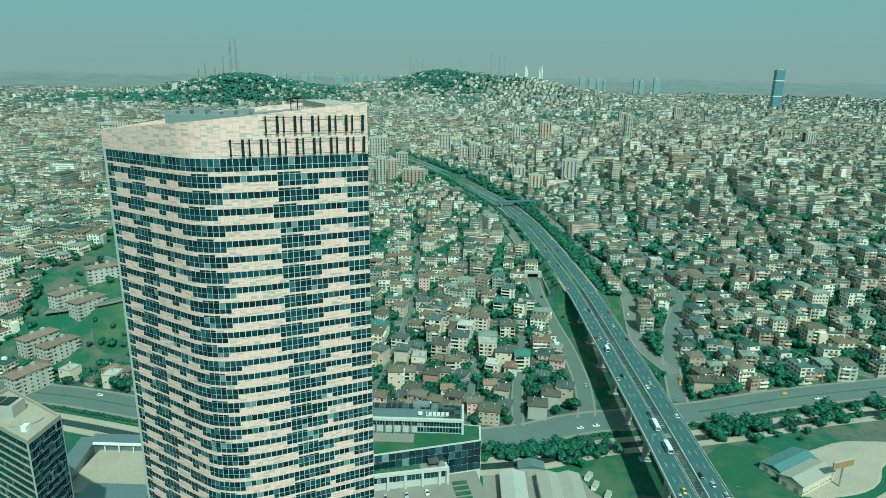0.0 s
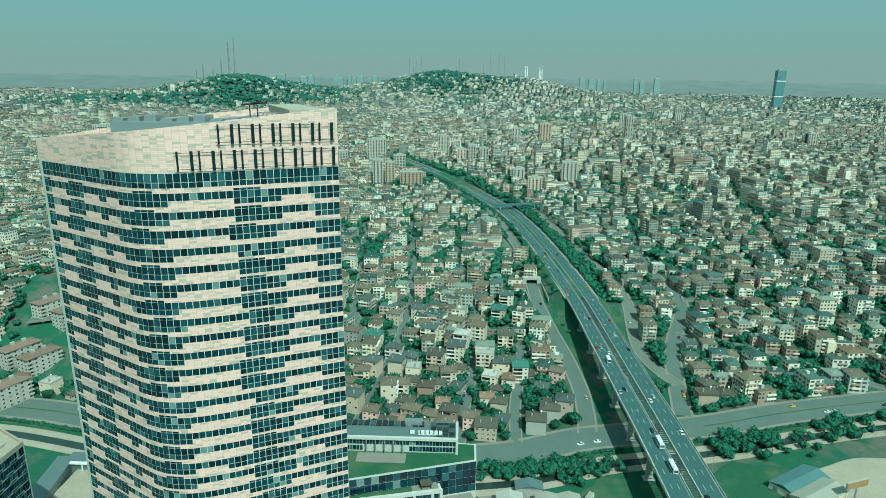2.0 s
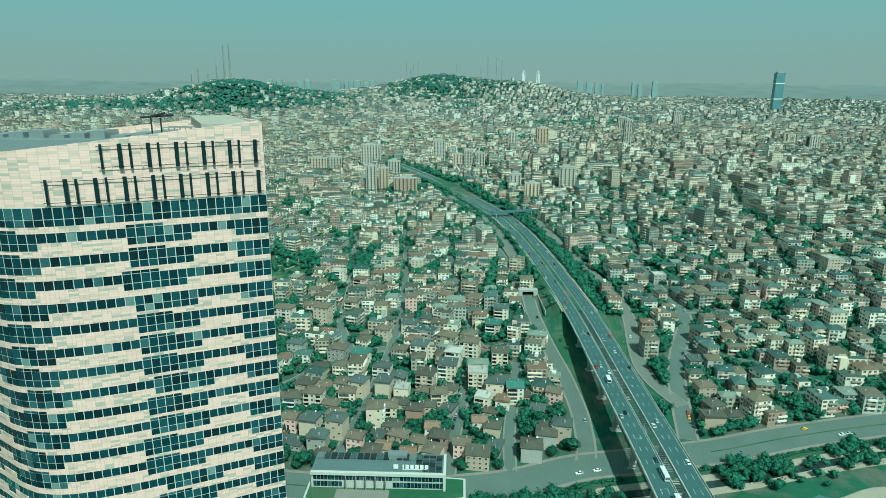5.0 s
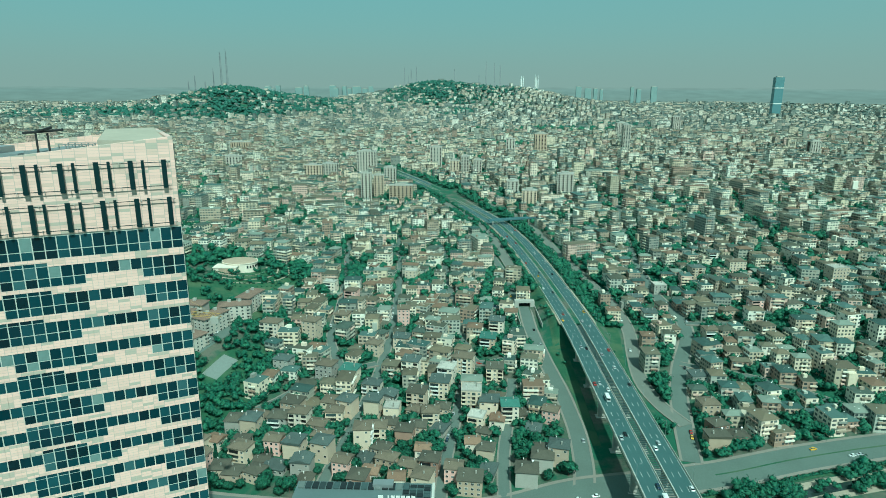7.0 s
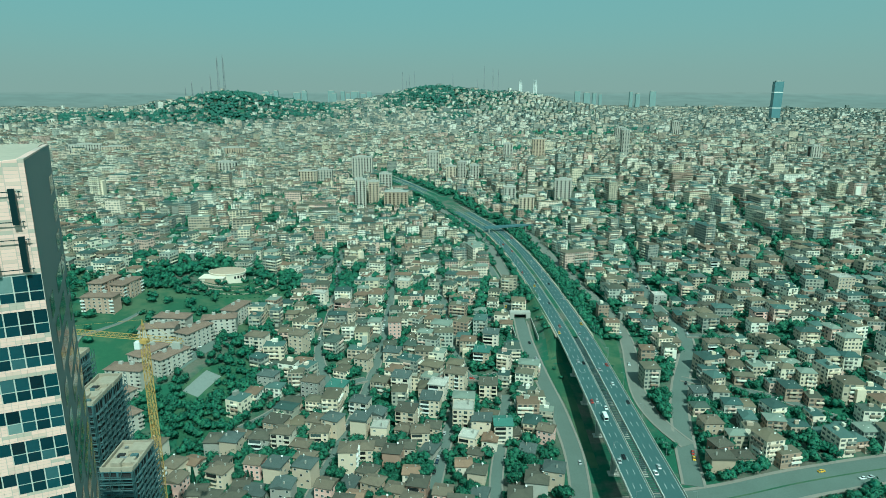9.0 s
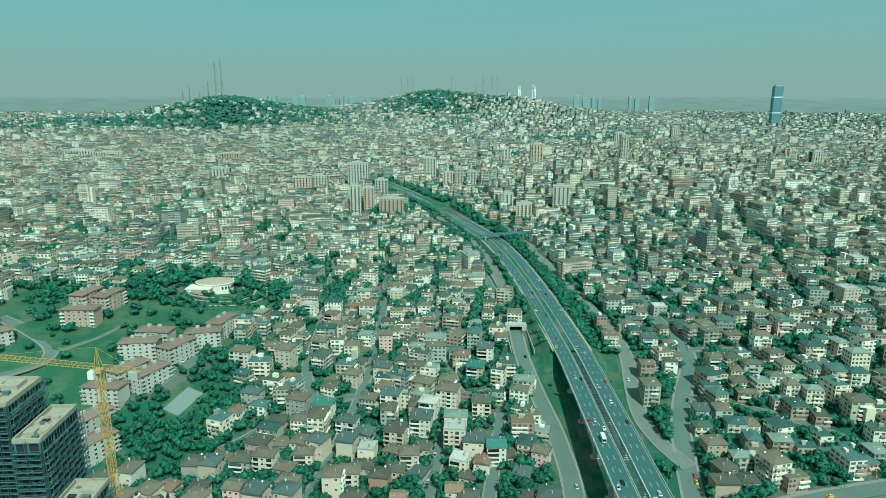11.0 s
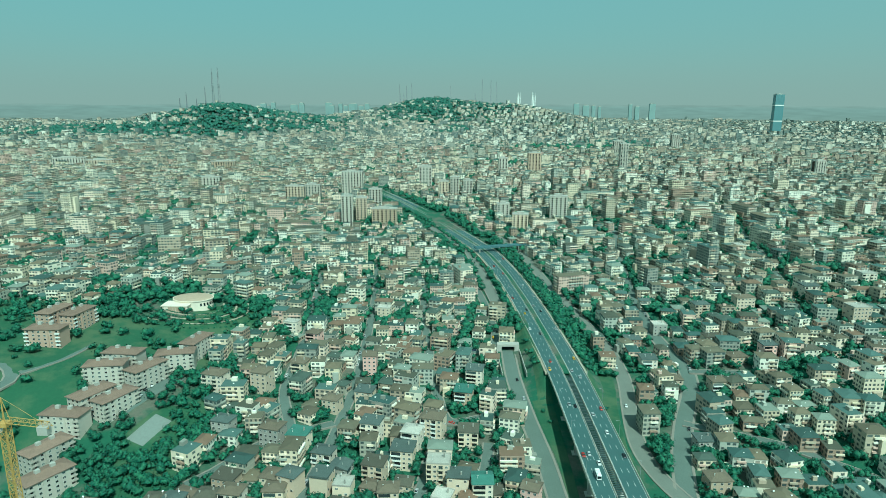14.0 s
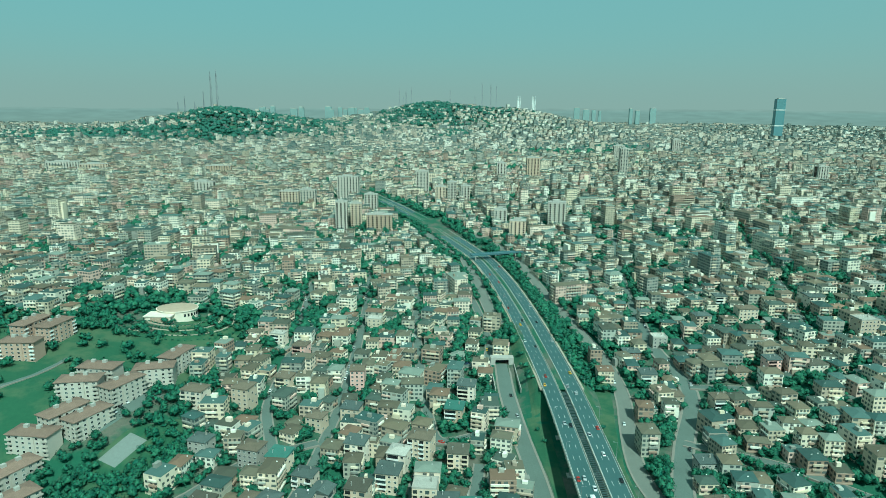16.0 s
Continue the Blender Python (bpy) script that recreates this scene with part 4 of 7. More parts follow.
landmark(-84.5, 556.3, 11, 9, 3, "lean", "cream", "brown tiled", 1, -14)
landmark(-35.5, 669.8, 12, 9, 4, "flat", "cream", "pale concrete", 0, -8)
landmark(-66.1, 458.6, 13, 10, 3, "hip", "beige", "dark brown tiled", 0, -14)
landmark(-45.7, 454.7, 12, 10, 3, "hip", "white", "grey sheet", 2, -14)
landmark(36.4, 528.9, 12, 11, 3, "lean", "tan", "green sheet", 1, -10)
landmark(44.4, 553.5, 12, 10, 4, "lean", "white", "grey sheet", 1, -10)
landmark(39.0, 476.0, 12, 10, 4, "lean", "cream", "dark brown tiled", 2, -4)
landmark(22.0, 440.1, 13, 11, 5, "flat", "cream", "pale concrete", 2, -4)
landmark(54.7, 425.3, 14, 12, 4, "lean", "grey", "grey sheet", 0, -2)
landmark(0.7, 456.1, 13, 11, 4, "lean", "cream", "grey sheet", 1, -8)
landmark(-19.9, 477.7, 11, 10, 5, "gable", "white", "grey sheet", 2, -10)
landmark(-14.1, 441.3, 12, 10, 4, "lean", "beige", "dark brown tiled", 2, -12)
# the quarter to the east of it
landmark(291.1, 681.9, 17, 11, 4, "hip", "cream", "brown tiled", 0, 5)
landmark(351.7, 688.4, 14, 11, 4, "lean", "white", "grey sheet", 2, 7)
landmark(357.9, 625.1, 16, 12, 5, "flat", "beige", "pale concrete", 0, 9)
landmark(251.2, 678.7, 14, 11, 4, "hip", "beige", "grey sheet", 2, 7)
landmark(269.6, 586.4, 11, 9, 4, "lean", "pink", "grey sheet", 1, 7)
landmark(245.9, 585.5, 14, 11, 2, "hip", "tan", "brown tiled", 0, 11)
landmark(348.0, 791.8, 13, 11, 4, "hip", "beige", "brown tiled", 0, 5)
landmark(346.1, 826.8, 12, 11, 5, "flat", "cream", "pale concrete", 0, 5)
landmark(356.3, 774.0, 13, 11, 3, "gable", "cream", "brown tiled", 0, 5)
landmark(412.9, 706.1, 15, 11, 4, "flat", "white", "pale concrete", 2, 7)
landmark(304.1, 762.5, 12, 11, 4, "hip", "cream", "grey sheet", 0, 3)
landmark(338.2, 711.7, 13, 10, 3, "hip", "cream", "brown tiled", 1, 7)
landmark(284.5, 723.2, 12, 9, 3, "lean", "white", "grey sheet", 1, 5)
landmark(296.2, 578.5, 14, 11, 3, "hip", "white", "dark brown tiled", 0, 9)
landmark(363.8, 674.0, 14, 10, 2, "hip", "cream", "faded red tiled", 1, 7)
landmark(283.0, 622.3, 12, 9, 2, "flat", "white", "pale concrete", 1, 7)
landmark(238.4, 617.1, 12, 10, 3, "hip", "cream", "dark brown tiled", 2, 9)
landmark(178.4, 583.0, 12, 10, 3, "lean", "white", "grey sheet", 1, 2)
landmark(188.9, 556.0, 12, 10, 2, "hip", "beige", "brown tiled", 0, 2)
landmark(177.5, 626.4, 13, 9, 2, "lean", "brick", "grey sheet", 0, 3)
landmark(208.9, 705.3, 10, 9, 3, "hip", "white", "grey sheet", 1, 2)
landmark(246.8, 684.5, 15, 10, 4, "lean", "cream", "grey sheet", 2, 3)
landmark(205.6, 647.9, 12, 10, 3, "flat", "grey", "pale concrete", 0, 2)
landmark(216.8, 545.0, 12, 10, 3, "hip", "beige", "brown tiled", 1, 5)
landmark(183.7, 478.8, 11, 9, 2, "lean", "grey", "grey sheet", 0, 5)
landmark(175.8, 438.1, 12, 11, 3, "hip", "tan", "brown tiled", 0, 5)


def blvd_y(x):
    line = BLVD[0]
    o = np.argsort(line[:, 0])
    return float(np.interp(x, line[o, 0], line[o, 1]))


PARK = [(-178, 636, 46), (-215, 610, 55), (-255, 470, 70), (-300, 520, 60), (-230, 520, 55), (-225, 655, 36)]  # green ground: x, y, radius


def is_green(x, y):
    if any(math.hypot(x - a, y - b) < r for a, b, r in PARK):
        return True
    return -345 < x < (-126 if y < 545 else -150) and 400 < y < 615


def can_build(x, y, r):
    d = x - float(hwy_x(y))
    if y < blvd_y(x) + 17:
        return False
    if abs(d) < 30 and y > 300 or (-14 < d < 36 and y < 740):
        return False
    if is_green(x, y) or near_road(x, y, r * 0.62):
        return False
    return free(x, y, r * 0.86)


near_houses = 0
spots = []
for j in range(-40, 60):
    for i in range(-50, 50):
        gx_, gy_ = i * 13.4 + (j % 2) * 5, j * 13.0
        spots.append((gx_, gy_))
cand = []
for gx_, gy_ in spots:
    for side_, th, ox, oy in ((-1, radians(-10), -20, 480), (1, radians(24), 260, 500)):
        x = ox + gx_ * math.cos(th) - gy_ * math.sin(th) + rng.uniform(-3.8, 3.8)
        y = oy + gx_ * math.sin(th) + gy_ * math.cos(th) + rng.uniform(-3.8, 3.8)
        if side_ * (x - float(hwy_x(y))) > 0 and 330 < y < 760 and abs(x) < 0.72 * y + 60:
            cand.append((y + abs(x) * 0.2, x, y, -10 if side_ < 0 else 5))
cand.sort()
later = []
for _, x, y, turn in cand:
    k = rng.randrange(len(PROTO))
    if rng.random() < 0.10:
        continue
    if not can_build(x, y, max(PROTO[k][:2]) * 0.5):
        k = rng.choice([6, 11, 1])
        if not can_build(x, y, 4.6):
            continue
    if near_houses < 88:
        put_house(k, x, y, turn + rng.choice([0, 0, 90, 180, -90]) + rng.uniform(-13, 13))
        near_houses += 1
    else:
        later.append((x, y, radians(turn + rng.uniform(-14, 14))))
        BUILT.append((x, y, 6.0))



# ---- apartment blocks of the compound ----
M_BLOCKWALL = plain("pale_render", (0.47, 0.43, 0.37), 0.8, 0, 0.1, 0.2, 2, "object")
M_BLOCKROOF = roof_material("estate_roof_tiles", (0.21, 0.145, 0.11))
M_BLOCKBROWN = plain("brown_render", (0.42, 0.30, 0.23), 0.8, 0, 0.1, 0.2, 2, "object")


def block_thing(w, d, floors, wall, label, m):
    """A long apartment block: eaves, rooflights, window rows on all fronts, balconies at the corners."""
    ob = empty("apartment_block", m, label=label, category="apartment block", group="apartment blocks of one estate")
    h = floors * 2.8 + 0.3
    part("wall", boxes((-w / 2, -d / 2, -4, w / 2, d / 2, h), (-w * 0.18, -d / 2 - 0.5, -4, w * 0.18, -d / 2, h - 0.2)), wall, ob)
    bm = roof_bm(w, d, "hip", 0.9)
    bmesh.ops.translate(bm, verts=bm.verts, vec=(0, 0, h + 0.22))
    top = part("roof", bm, M_BLOCKROOF, ob, "brown tiled hip roof")
    for k in (-1, 1):
        bm = boxes((k * w * 0.16 - 1.3, -1.0, h + 1.6, k * w * 0.16 + 1.3, 1.0, h + d * 0.24 + 0.9))
        part("roof_housing", bm, M_CONCRETE, top)
    wm = window_mesh(1.6, 1.4)
    nw = int(w / 3.6)
    nd = int(d / 4.0)
    for f in range(floors):
        z = 0.9 + f * 2.8
        for i in range(nw):
            x = -w / 2 + (i + 0.5) * w / nw
            front = -d / 2 - (0.5 if abs(x) < w * 0.18 else 0)
            share("window", wm, ob, (x, front, z))
        for i in range(nd):
            share("window", wm, ob, (-w / 2, -d / 2 + (i + 0.5) * d / nd, z), -math.pi / 2)
        if f:
            zf = f * 2.8
            for sx in (-1, 1):
                x0, x1 = sorted((sx * w / 2, sx * (w / 2 - 2.6)))
                bm = boxes((x0 - 0.4, -d / 2 - 1.1, zf - 0.15, x1 + 0.4, -d / 2, zf + 0.05), (x0 - 0.4, -d / 2 - 1.1, zf + 0.05, x1 + 0.4, -d / 2 - 1.0, zf + 0.95))
                part("balcony", bm, M_WHITE if wall is M_BLOCKBROWN else wall, ob)
    return ob


def estate(proto_args, places):
    proto = None
    for x, y, turn in places:
        c_, s_ = math.cos(radians(turn)), math.sin(radians(turn))
        z = min(gz(x + a * c_ - b * s_, y + a * s_ + b * c_) for a in (-12, 12) for b in (-6, 6)) + 0.3
        if proto is None:
            proto = block_thing(*proto_args, pose(x, y, z, 0, 0, turn))
        else:
            copy_thing(proto, pose(x, y, z, 0, 0, turn))
        for k in (-9, 0, 9):
            BUILT.append((x + k * math.cos(radians(turn)), y + k * math.sin(radians(turn)), 8.5))


estate((25, 12, 5, M_BLOCKWALL, "long pale apartment block with a brown hipped roof"), [
    (-184, 484, 66), (-199, 485, 66), (-178, 514, 66), (-203, 510, 10), (-200, 528, -4), (-168.5, 538.5, 14), (-163, 561, 78), (-205, 466, -5), (-203, 443, 66), (-190, 422, 60),
    (-290, 378, 66), (-297, 422, 66), (-317, 430, 66), (-300, 469, 66), (-320, 476, 66), (-305, 504, 40)])
estate((25, 12, 5, M_BLOCKBROWN, "brown and white apartment block with a brown hipped roof"), [(-265, 546, 2), (-261, 578, 82), (-278, 576, 82)])

# ---- park with a round white hall ----
def hall_thing(m):
    ob = empty("round_hall", m, label="round cream hall with a low white roof in the park", category="hall")
    bm = bmesh.new()
    oval = Matrix.Diagonal((1.35, 1.0, 1, 1))
    for r0, z0, z1 in ((12.4, -3, 6.4), (13.0, 6.4, 7.1)):
        bmesh.ops.create_cone(bm, cap_ends=True, segments=40, radius1=r0, radius2=r0, depth=z1 - z0, matrix=oval @ Matrix.Translation((0, 0, (z0 + z1) / 2)))
    part("wall", bm, WALL_M["white"], ob)
    bm = bmesh.new()
    bmesh.ops.create_uvsphere(bm, u_segments=36, v_segments=14, radius=12.6, matrix=oval @ Matrix.Translation((0, 0, 7.0)) @ Matrix.Diagonal((1, 1, 0.13, 1)))
    part("dome", bm, WALL_M["tan"], ob, "low pale dome")
    part("wing", boxes((-19, -20, -3, 2.5, -6, 5.0), (-20, -20.6, 5.0, 3.2, -6, 5.6)), WALL_M["white"], ob)
    for i in range(7):
        part("front_panel", boxes((-14 + i * 2.2, -20.3, -0.5, -12 + i * 2.2, -20.0, 4.6)), WALL_M["tan"], ob, "ochre front panel")
    for i in range(9):
        an = -0.9 + i * 0.2
        part("window", boxes((-0.8, -0.15, 0, 0.8, 0.15, 2.4)), M_GLASS, ob).matrix_local = pose(1.35 * 12.4 * math.cos(an), 12.4 * math.sin(an), 2.0, 0, 0, math.degrees(an) + 90)
    return ob


hall_thing(pose(-202, 650, gz(-202, 650) + 0.8))
for k in range(-2, 3):
    BUILT.append((-207 + k * 6, 655, 13))


def patch(name, cx_, cy_, rx, ry, material, label, up=0.12, n=40, seed=1, turn=0.0, square=False):
    """A piece of open ground, draped over the land."""
    vs, fs = [], []
    rr = random.Random(seed)
    rings = 9
    for k in range(rings + 1):
        for i in range(n):
            an = math.tau * i / n
            if square:
                s = 1 / max(abs(math.cos(an)), abs(math.sin(an)))
            else:
                s = 1 + 0.13 * math.sin(3 * an + seed) + 0.08 * math.sin(5 * an + 2 * seed)
            lx, ly = math.cos(an) * rx * s * k / rings, math.sin(an) * ry * s * k / rings
            x = cx_ + lx * math.cos(turn) - ly * math.sin(turn)
            y = cy_ + lx * math.sin(turn) + ly * math.cos(turn)
            vs.append((x, y, gz(x, y) + (up if k < rings else -0.3)))
    for k in range(rings):
        for i in range(n):
            fs.append((k * n + i, (k + 1) * n + i, (k + 1) * n + (i + 1) % n, k * n + (i + 1) % n))
    ob = new(name, raw_mesh(name, vs, fs))
    ob.data.materials.append(material)
    return tagged(ob, label, "ground", kind="structure")


patch("lawn", -165, 628, 48, 30, M_LAWN, "terraced green lawn of the park", 0.5, seed=3, turn=0.5)
patch("meadow", -262, 500, 62, 70, M_GRASS, "rough green meadow behind the estate", 0.45, seed=5)
patch("meadow", -222, 572, 62, 44, M_GRASS, "green slope between park and estate", 0.4, seed=7)
patch("meadow", -145, 455, 26, 48, M_GRASS, "green hollow beside the ball court", 0.35, seed=11)
patch("meadow", -330, 590, 70, 40, M_GRASS, "rough green meadow by the road", 0.45, seed=8)
patch("meadow", -150, 560, 26, 30, M_GRASS, "green slope between estate and houses", 0.4, seed=6)
patch("court", -157, 471, 7, 13, plain("court_surface", (0.20, 0.22, 0.20), 0.9), "grey concrete ball court", 0.5, turn=-0.35, square=True)
patch("car_park", -172, 505, 6, 26, M_ROADOLD, "asphalt yard with parked cars beside the blocks", 0.4, turn=-0.42, square=True)
BUILT += [(-157 + 4 * k, 471 - 9 * k, 9) for k in (-1, 0, 1)]
for rr_ in (38, 30, 22):  # paths on the terraces
    pts_ = [(-207 + rr_ * 1.35 * math.cos(a), 652 + rr_ * 1.15 * math.sin(a)) for a in np.linspace(-1.9, 0.5, 24)]
    ln = resample(pts_, 4)
    ob = new("path", strip_mesh("path", ln, over_land(ln, (-1, 0, 1)) + 0.45, [-0.9, 0.9], [0.15, 0.15], 0.6))
    ob.data.materials.append(M_SAND)
    tagged(ob, "pale gravel path curving round the hall", "path", kind="structure")


# ---- construction site with a crane ----
M_SCAFF = plain("scaffold_tube", (0.11, 0.17, 0.175), 0.5, 0.4, 0.1)
M_SLAB = plain("dark_teal_concrete", (0.085, 0.15, 0.165), 0.85, 0, 0.18, 0.3, 3)
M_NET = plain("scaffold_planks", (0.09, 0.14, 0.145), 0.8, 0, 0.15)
M_YELLOW = plain("crane_yellow", (0.50, 0.33, 0.10), 0.5, 0.1, 0.12)


def building_site(w, d, z0, z1, m, label):
    """A concrete frame behind scaffolding: slabs, columns, standards, ledgers and braces."""
    ob = empty("unfinished_building", m, label=label, category="building site")
    h = z1 - z0
    n = int(h / 3.6)
    for k in range(n + 1):
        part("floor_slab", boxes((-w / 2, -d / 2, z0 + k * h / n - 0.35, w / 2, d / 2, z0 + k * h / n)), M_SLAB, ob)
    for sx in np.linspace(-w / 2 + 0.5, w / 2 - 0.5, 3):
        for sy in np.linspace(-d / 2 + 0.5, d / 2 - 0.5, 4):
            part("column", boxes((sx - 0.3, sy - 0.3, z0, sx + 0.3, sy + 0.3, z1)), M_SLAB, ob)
    bm = boxes((-w / 2, -d / 2, z1, w / 2, -d / 2 + 0.4, z1 + 1.4), (-w / 2, d / 2 - 0.4, z1, w / 2, d / 2, z1 + 1.4), (-w / 2, -d / 2 + 0.4, z1, -w / 2 + 0.4, d / 2 - 0.4, z1 + 1.4), (w / 2 - 0.4, -d / 2 + 0.4, z1, w / 2, d / 2 - 0.4, z1 + 1.4))
    part("parapet", bm, M_SAND, ob)
    for i, (x, y, s) in enumerate(((-0.2, 0.1, 2.2), (0.15, -0.2, 1.8), (0.2, 0.25, 2.6), (-0.1, -0.3, 1.5))):
        part("roof_housing", boxes((x * w - s, y * d - s, z1, x * w + s, y * d + s, z1 + 0.7 + 0.4 * i)), M_SAND, ob)
    part("roof_deck", boxes((-w / 2 + 0.4, -d / 2 + 0.4, z1, w / 2 - 0.4, d / 2 - 0.4, z1 + 0.15)), M_SAND, ob)
    rr = random.Random(int(w * 10))
    for i in range(10):
        x, y, s = rr.uniform(-0.4, 0.3) * w, rr.uniform(-0.42, 0.4) * d, rr.uniform(0.5, 1.6)
        part("stacked_material", boxes((x, y, z1 + 0.15, x + s * 1.6, y + s, z1 + 0.5 + s * 0.5)), rr.choice([M_NET, M_STEEL, M_SAND, M_DARK]), ob)
    for face in range(2):
        bm = bmesh.new()
        L = d if face == 0 else w

        def at(u, z, o):
            return (w / 2 + o, -d / 2 + u, z) if face == 0 else (-w / 2 + u, -d / 2 - o, z)
        levels = int(h / 2.0)
        us_ = np.linspace(0, L, int(L / 2.4))
        for u in us_:
            for o in (0.4, 1.3):
                beam(bm, at(u, z0, o), at(u, z1 + 0.8, o), 0.09, 4)
        for k in range(levels):
            z = z0 + k * 2.0
            beam(bm, at(0, z + 1.0, 1.3), at(L, z + 1.0, 1.3), 0.08, 4)
        for k in range(0, levels - 1, 2):
            for i in range(0, len(us_) - 2, 2):
                beam(bm, at(us_[i], z0 + k * 2.0, 1.35), at(us_[i + 2], z0 + k * 2.0 + 4.0, 1.35), 0.09, 4)
        tagged(part("scaffold", bm, M_SCAFF, ob), "grey steel scaffold tubes", kind="stuff")
        bm = bmesh.new()
        for k in range(levels):
            z = z0 + k * 2.0
            a, b = at(0, z, 0.45), at(L, z + 0.07, 1.25)
            box(bm, min(a[0], b[0]), min(a[1], b[1]), z, max(a[0], b[0]), max(a[1], b[1]), z + 0.07)
        tagged(part("scaffold_deck", bm, M_NET, ob), "rows of scaffold planks", kind="stuff")
    # added dark core box: shade between the floors put in as colour
    part("hoist_screen", boxes((-w / 2 + 0.6, -d / 2 + 0.6, z0, w / 2 - 0.6, d / 2 - 0.6, z1 - 0.5)), M_DARK, ob, "near-black core standing in for the unlit interior")
    return ob


building_site(8, 21, -12, 103, pose(-100.5, 265, 0, 0, 0, 5), "unfinished high-rise wrapped in grey scaffolding")
building_site(10, 16, -12, 86, pose(-86, 253.5, 0, 0, 0, 4), "lower unfinished building wrapped in grey scaffolding")
building_site(20, 18, -12, 112, pose(-117.5, 267, 0, 0, 0, 4), "unfinished concrete high-rise with open floors")
for k in range(5):
    BUILT.append((-130 + k * 14, 262, 26))


def tower_crane(x, y, z0, z_cab, z_top):
    ob = empty("tower_crane", pose(x, y, 0), label="yellow lattice tower crane beside the building site", category="crane")
    bm = bmesh.new()
    s = 0.95
    for sx in (-s, s):
        for sy in (-s, s):
            beam(bm, (sx, sy, z0), (sx, sy, z_cab), 0.13, 4)
    z = z0
    while z < z_cab - 2:
        for a, b in (((-s, -s), (s, -s)), ((s, -s), (s, s)), ((s, s), (-s, s)), ((-s, s), (-s, -s))):
            beam(bm, (*a, z), (*b, z + 2.0), 0.07, 4)
            beam(bm, (*b, z), (*a, z + 2.0), 0.05, 4)
            beam(bm, (*a, z + 2.0), (*b, z + 2.0), 0.06, 4)
        z += 2.0
    part("mast", bm, M_YELLOW, ob)
    way = Vector((-0.985, 0.17, 0))
    left = Vector((0.17, 0.985, 0))
    for nm, a, b in (("jib", 1.2, 52.0), ("counter_jib", -14.0, -1.2)):
        bm = bmesh.new()
        zj = z_cab + 1.2
        lo1, lo2, hi = left * 0.7, left * -0.7, Vector((0, 0, 1.5))
        k = a
        beam(bm, way * a + lo1 + Vector((0, 0, zj)), way * b + lo1 + Vector((0, 0, zj)), 0.1, 4)
        beam(bm, way * a + lo2 + Vector((0, 0, zj)), way * b + lo2 + Vector((0, 0, zj)), 0.1, 4)
        beam(bm, way * a + hi + Vector((0, 0, zj)), way * b + hi + Vector((0, 0, zj)), 0.1, 4)
        while k < b - 1:
            for lo in (lo1, lo2):
                beam(bm, way * k + lo + Vector((0, 0, zj)), way * (k + 0.9) + hi + Vector((0, 0, zj)), 0.05, 4)
                beam(bm, way * (k + 0.9) + hi + Vector((0, 0, zj)), way * (k + 1.8) + lo + Vector((0, 0, zj)), 0.05, 4)
            k += 1.8
        part(nm, bm, M_YELLOW, ob)
    bm = bmesh.new()
    for sx, sy in ((-s, -s), (s, -s), (s, s), (-s, s)):
        beam(bm, (sx, sy, z_cab + 1), (0, 0, z_top), 0.1, 4)
    part("apex", bm, M_YELLOW, ob)
    bm = bmesh.new()
    top = Vector((0, 0, z_top))
    beam(bm, top, way * 34 + Vector((0, 0, z_cab + 2.7)), 0.04, 4)
    beam(bm, top, way * -13 + Vector((0, 0, z_cab + 1.4)), 0.04, 4)
    part("stay", bm, M_YELLOW, ob)
    part("cab", boxes((-2.6, -1.9, z_cab - 1.6, -0.8, 0.2, z_cab + 0.8)), M_WHITE, ob, "white crane cab")
    part("slewing_ring", boxes((-1.2, -1.2, z_cab, 1.2, 1.2, z_cab + 1.1)), M_YELLOW, ob)
    part("counterweight", boxes((10.5, -3.2, z_cab - 0.8, 13.2, -1.4, z_cab + 1.4)), M_CONCRETE, ob)


tower_crane(-84, 268, -12, 119, 127)
BUILT.append((-84, 268, 5))


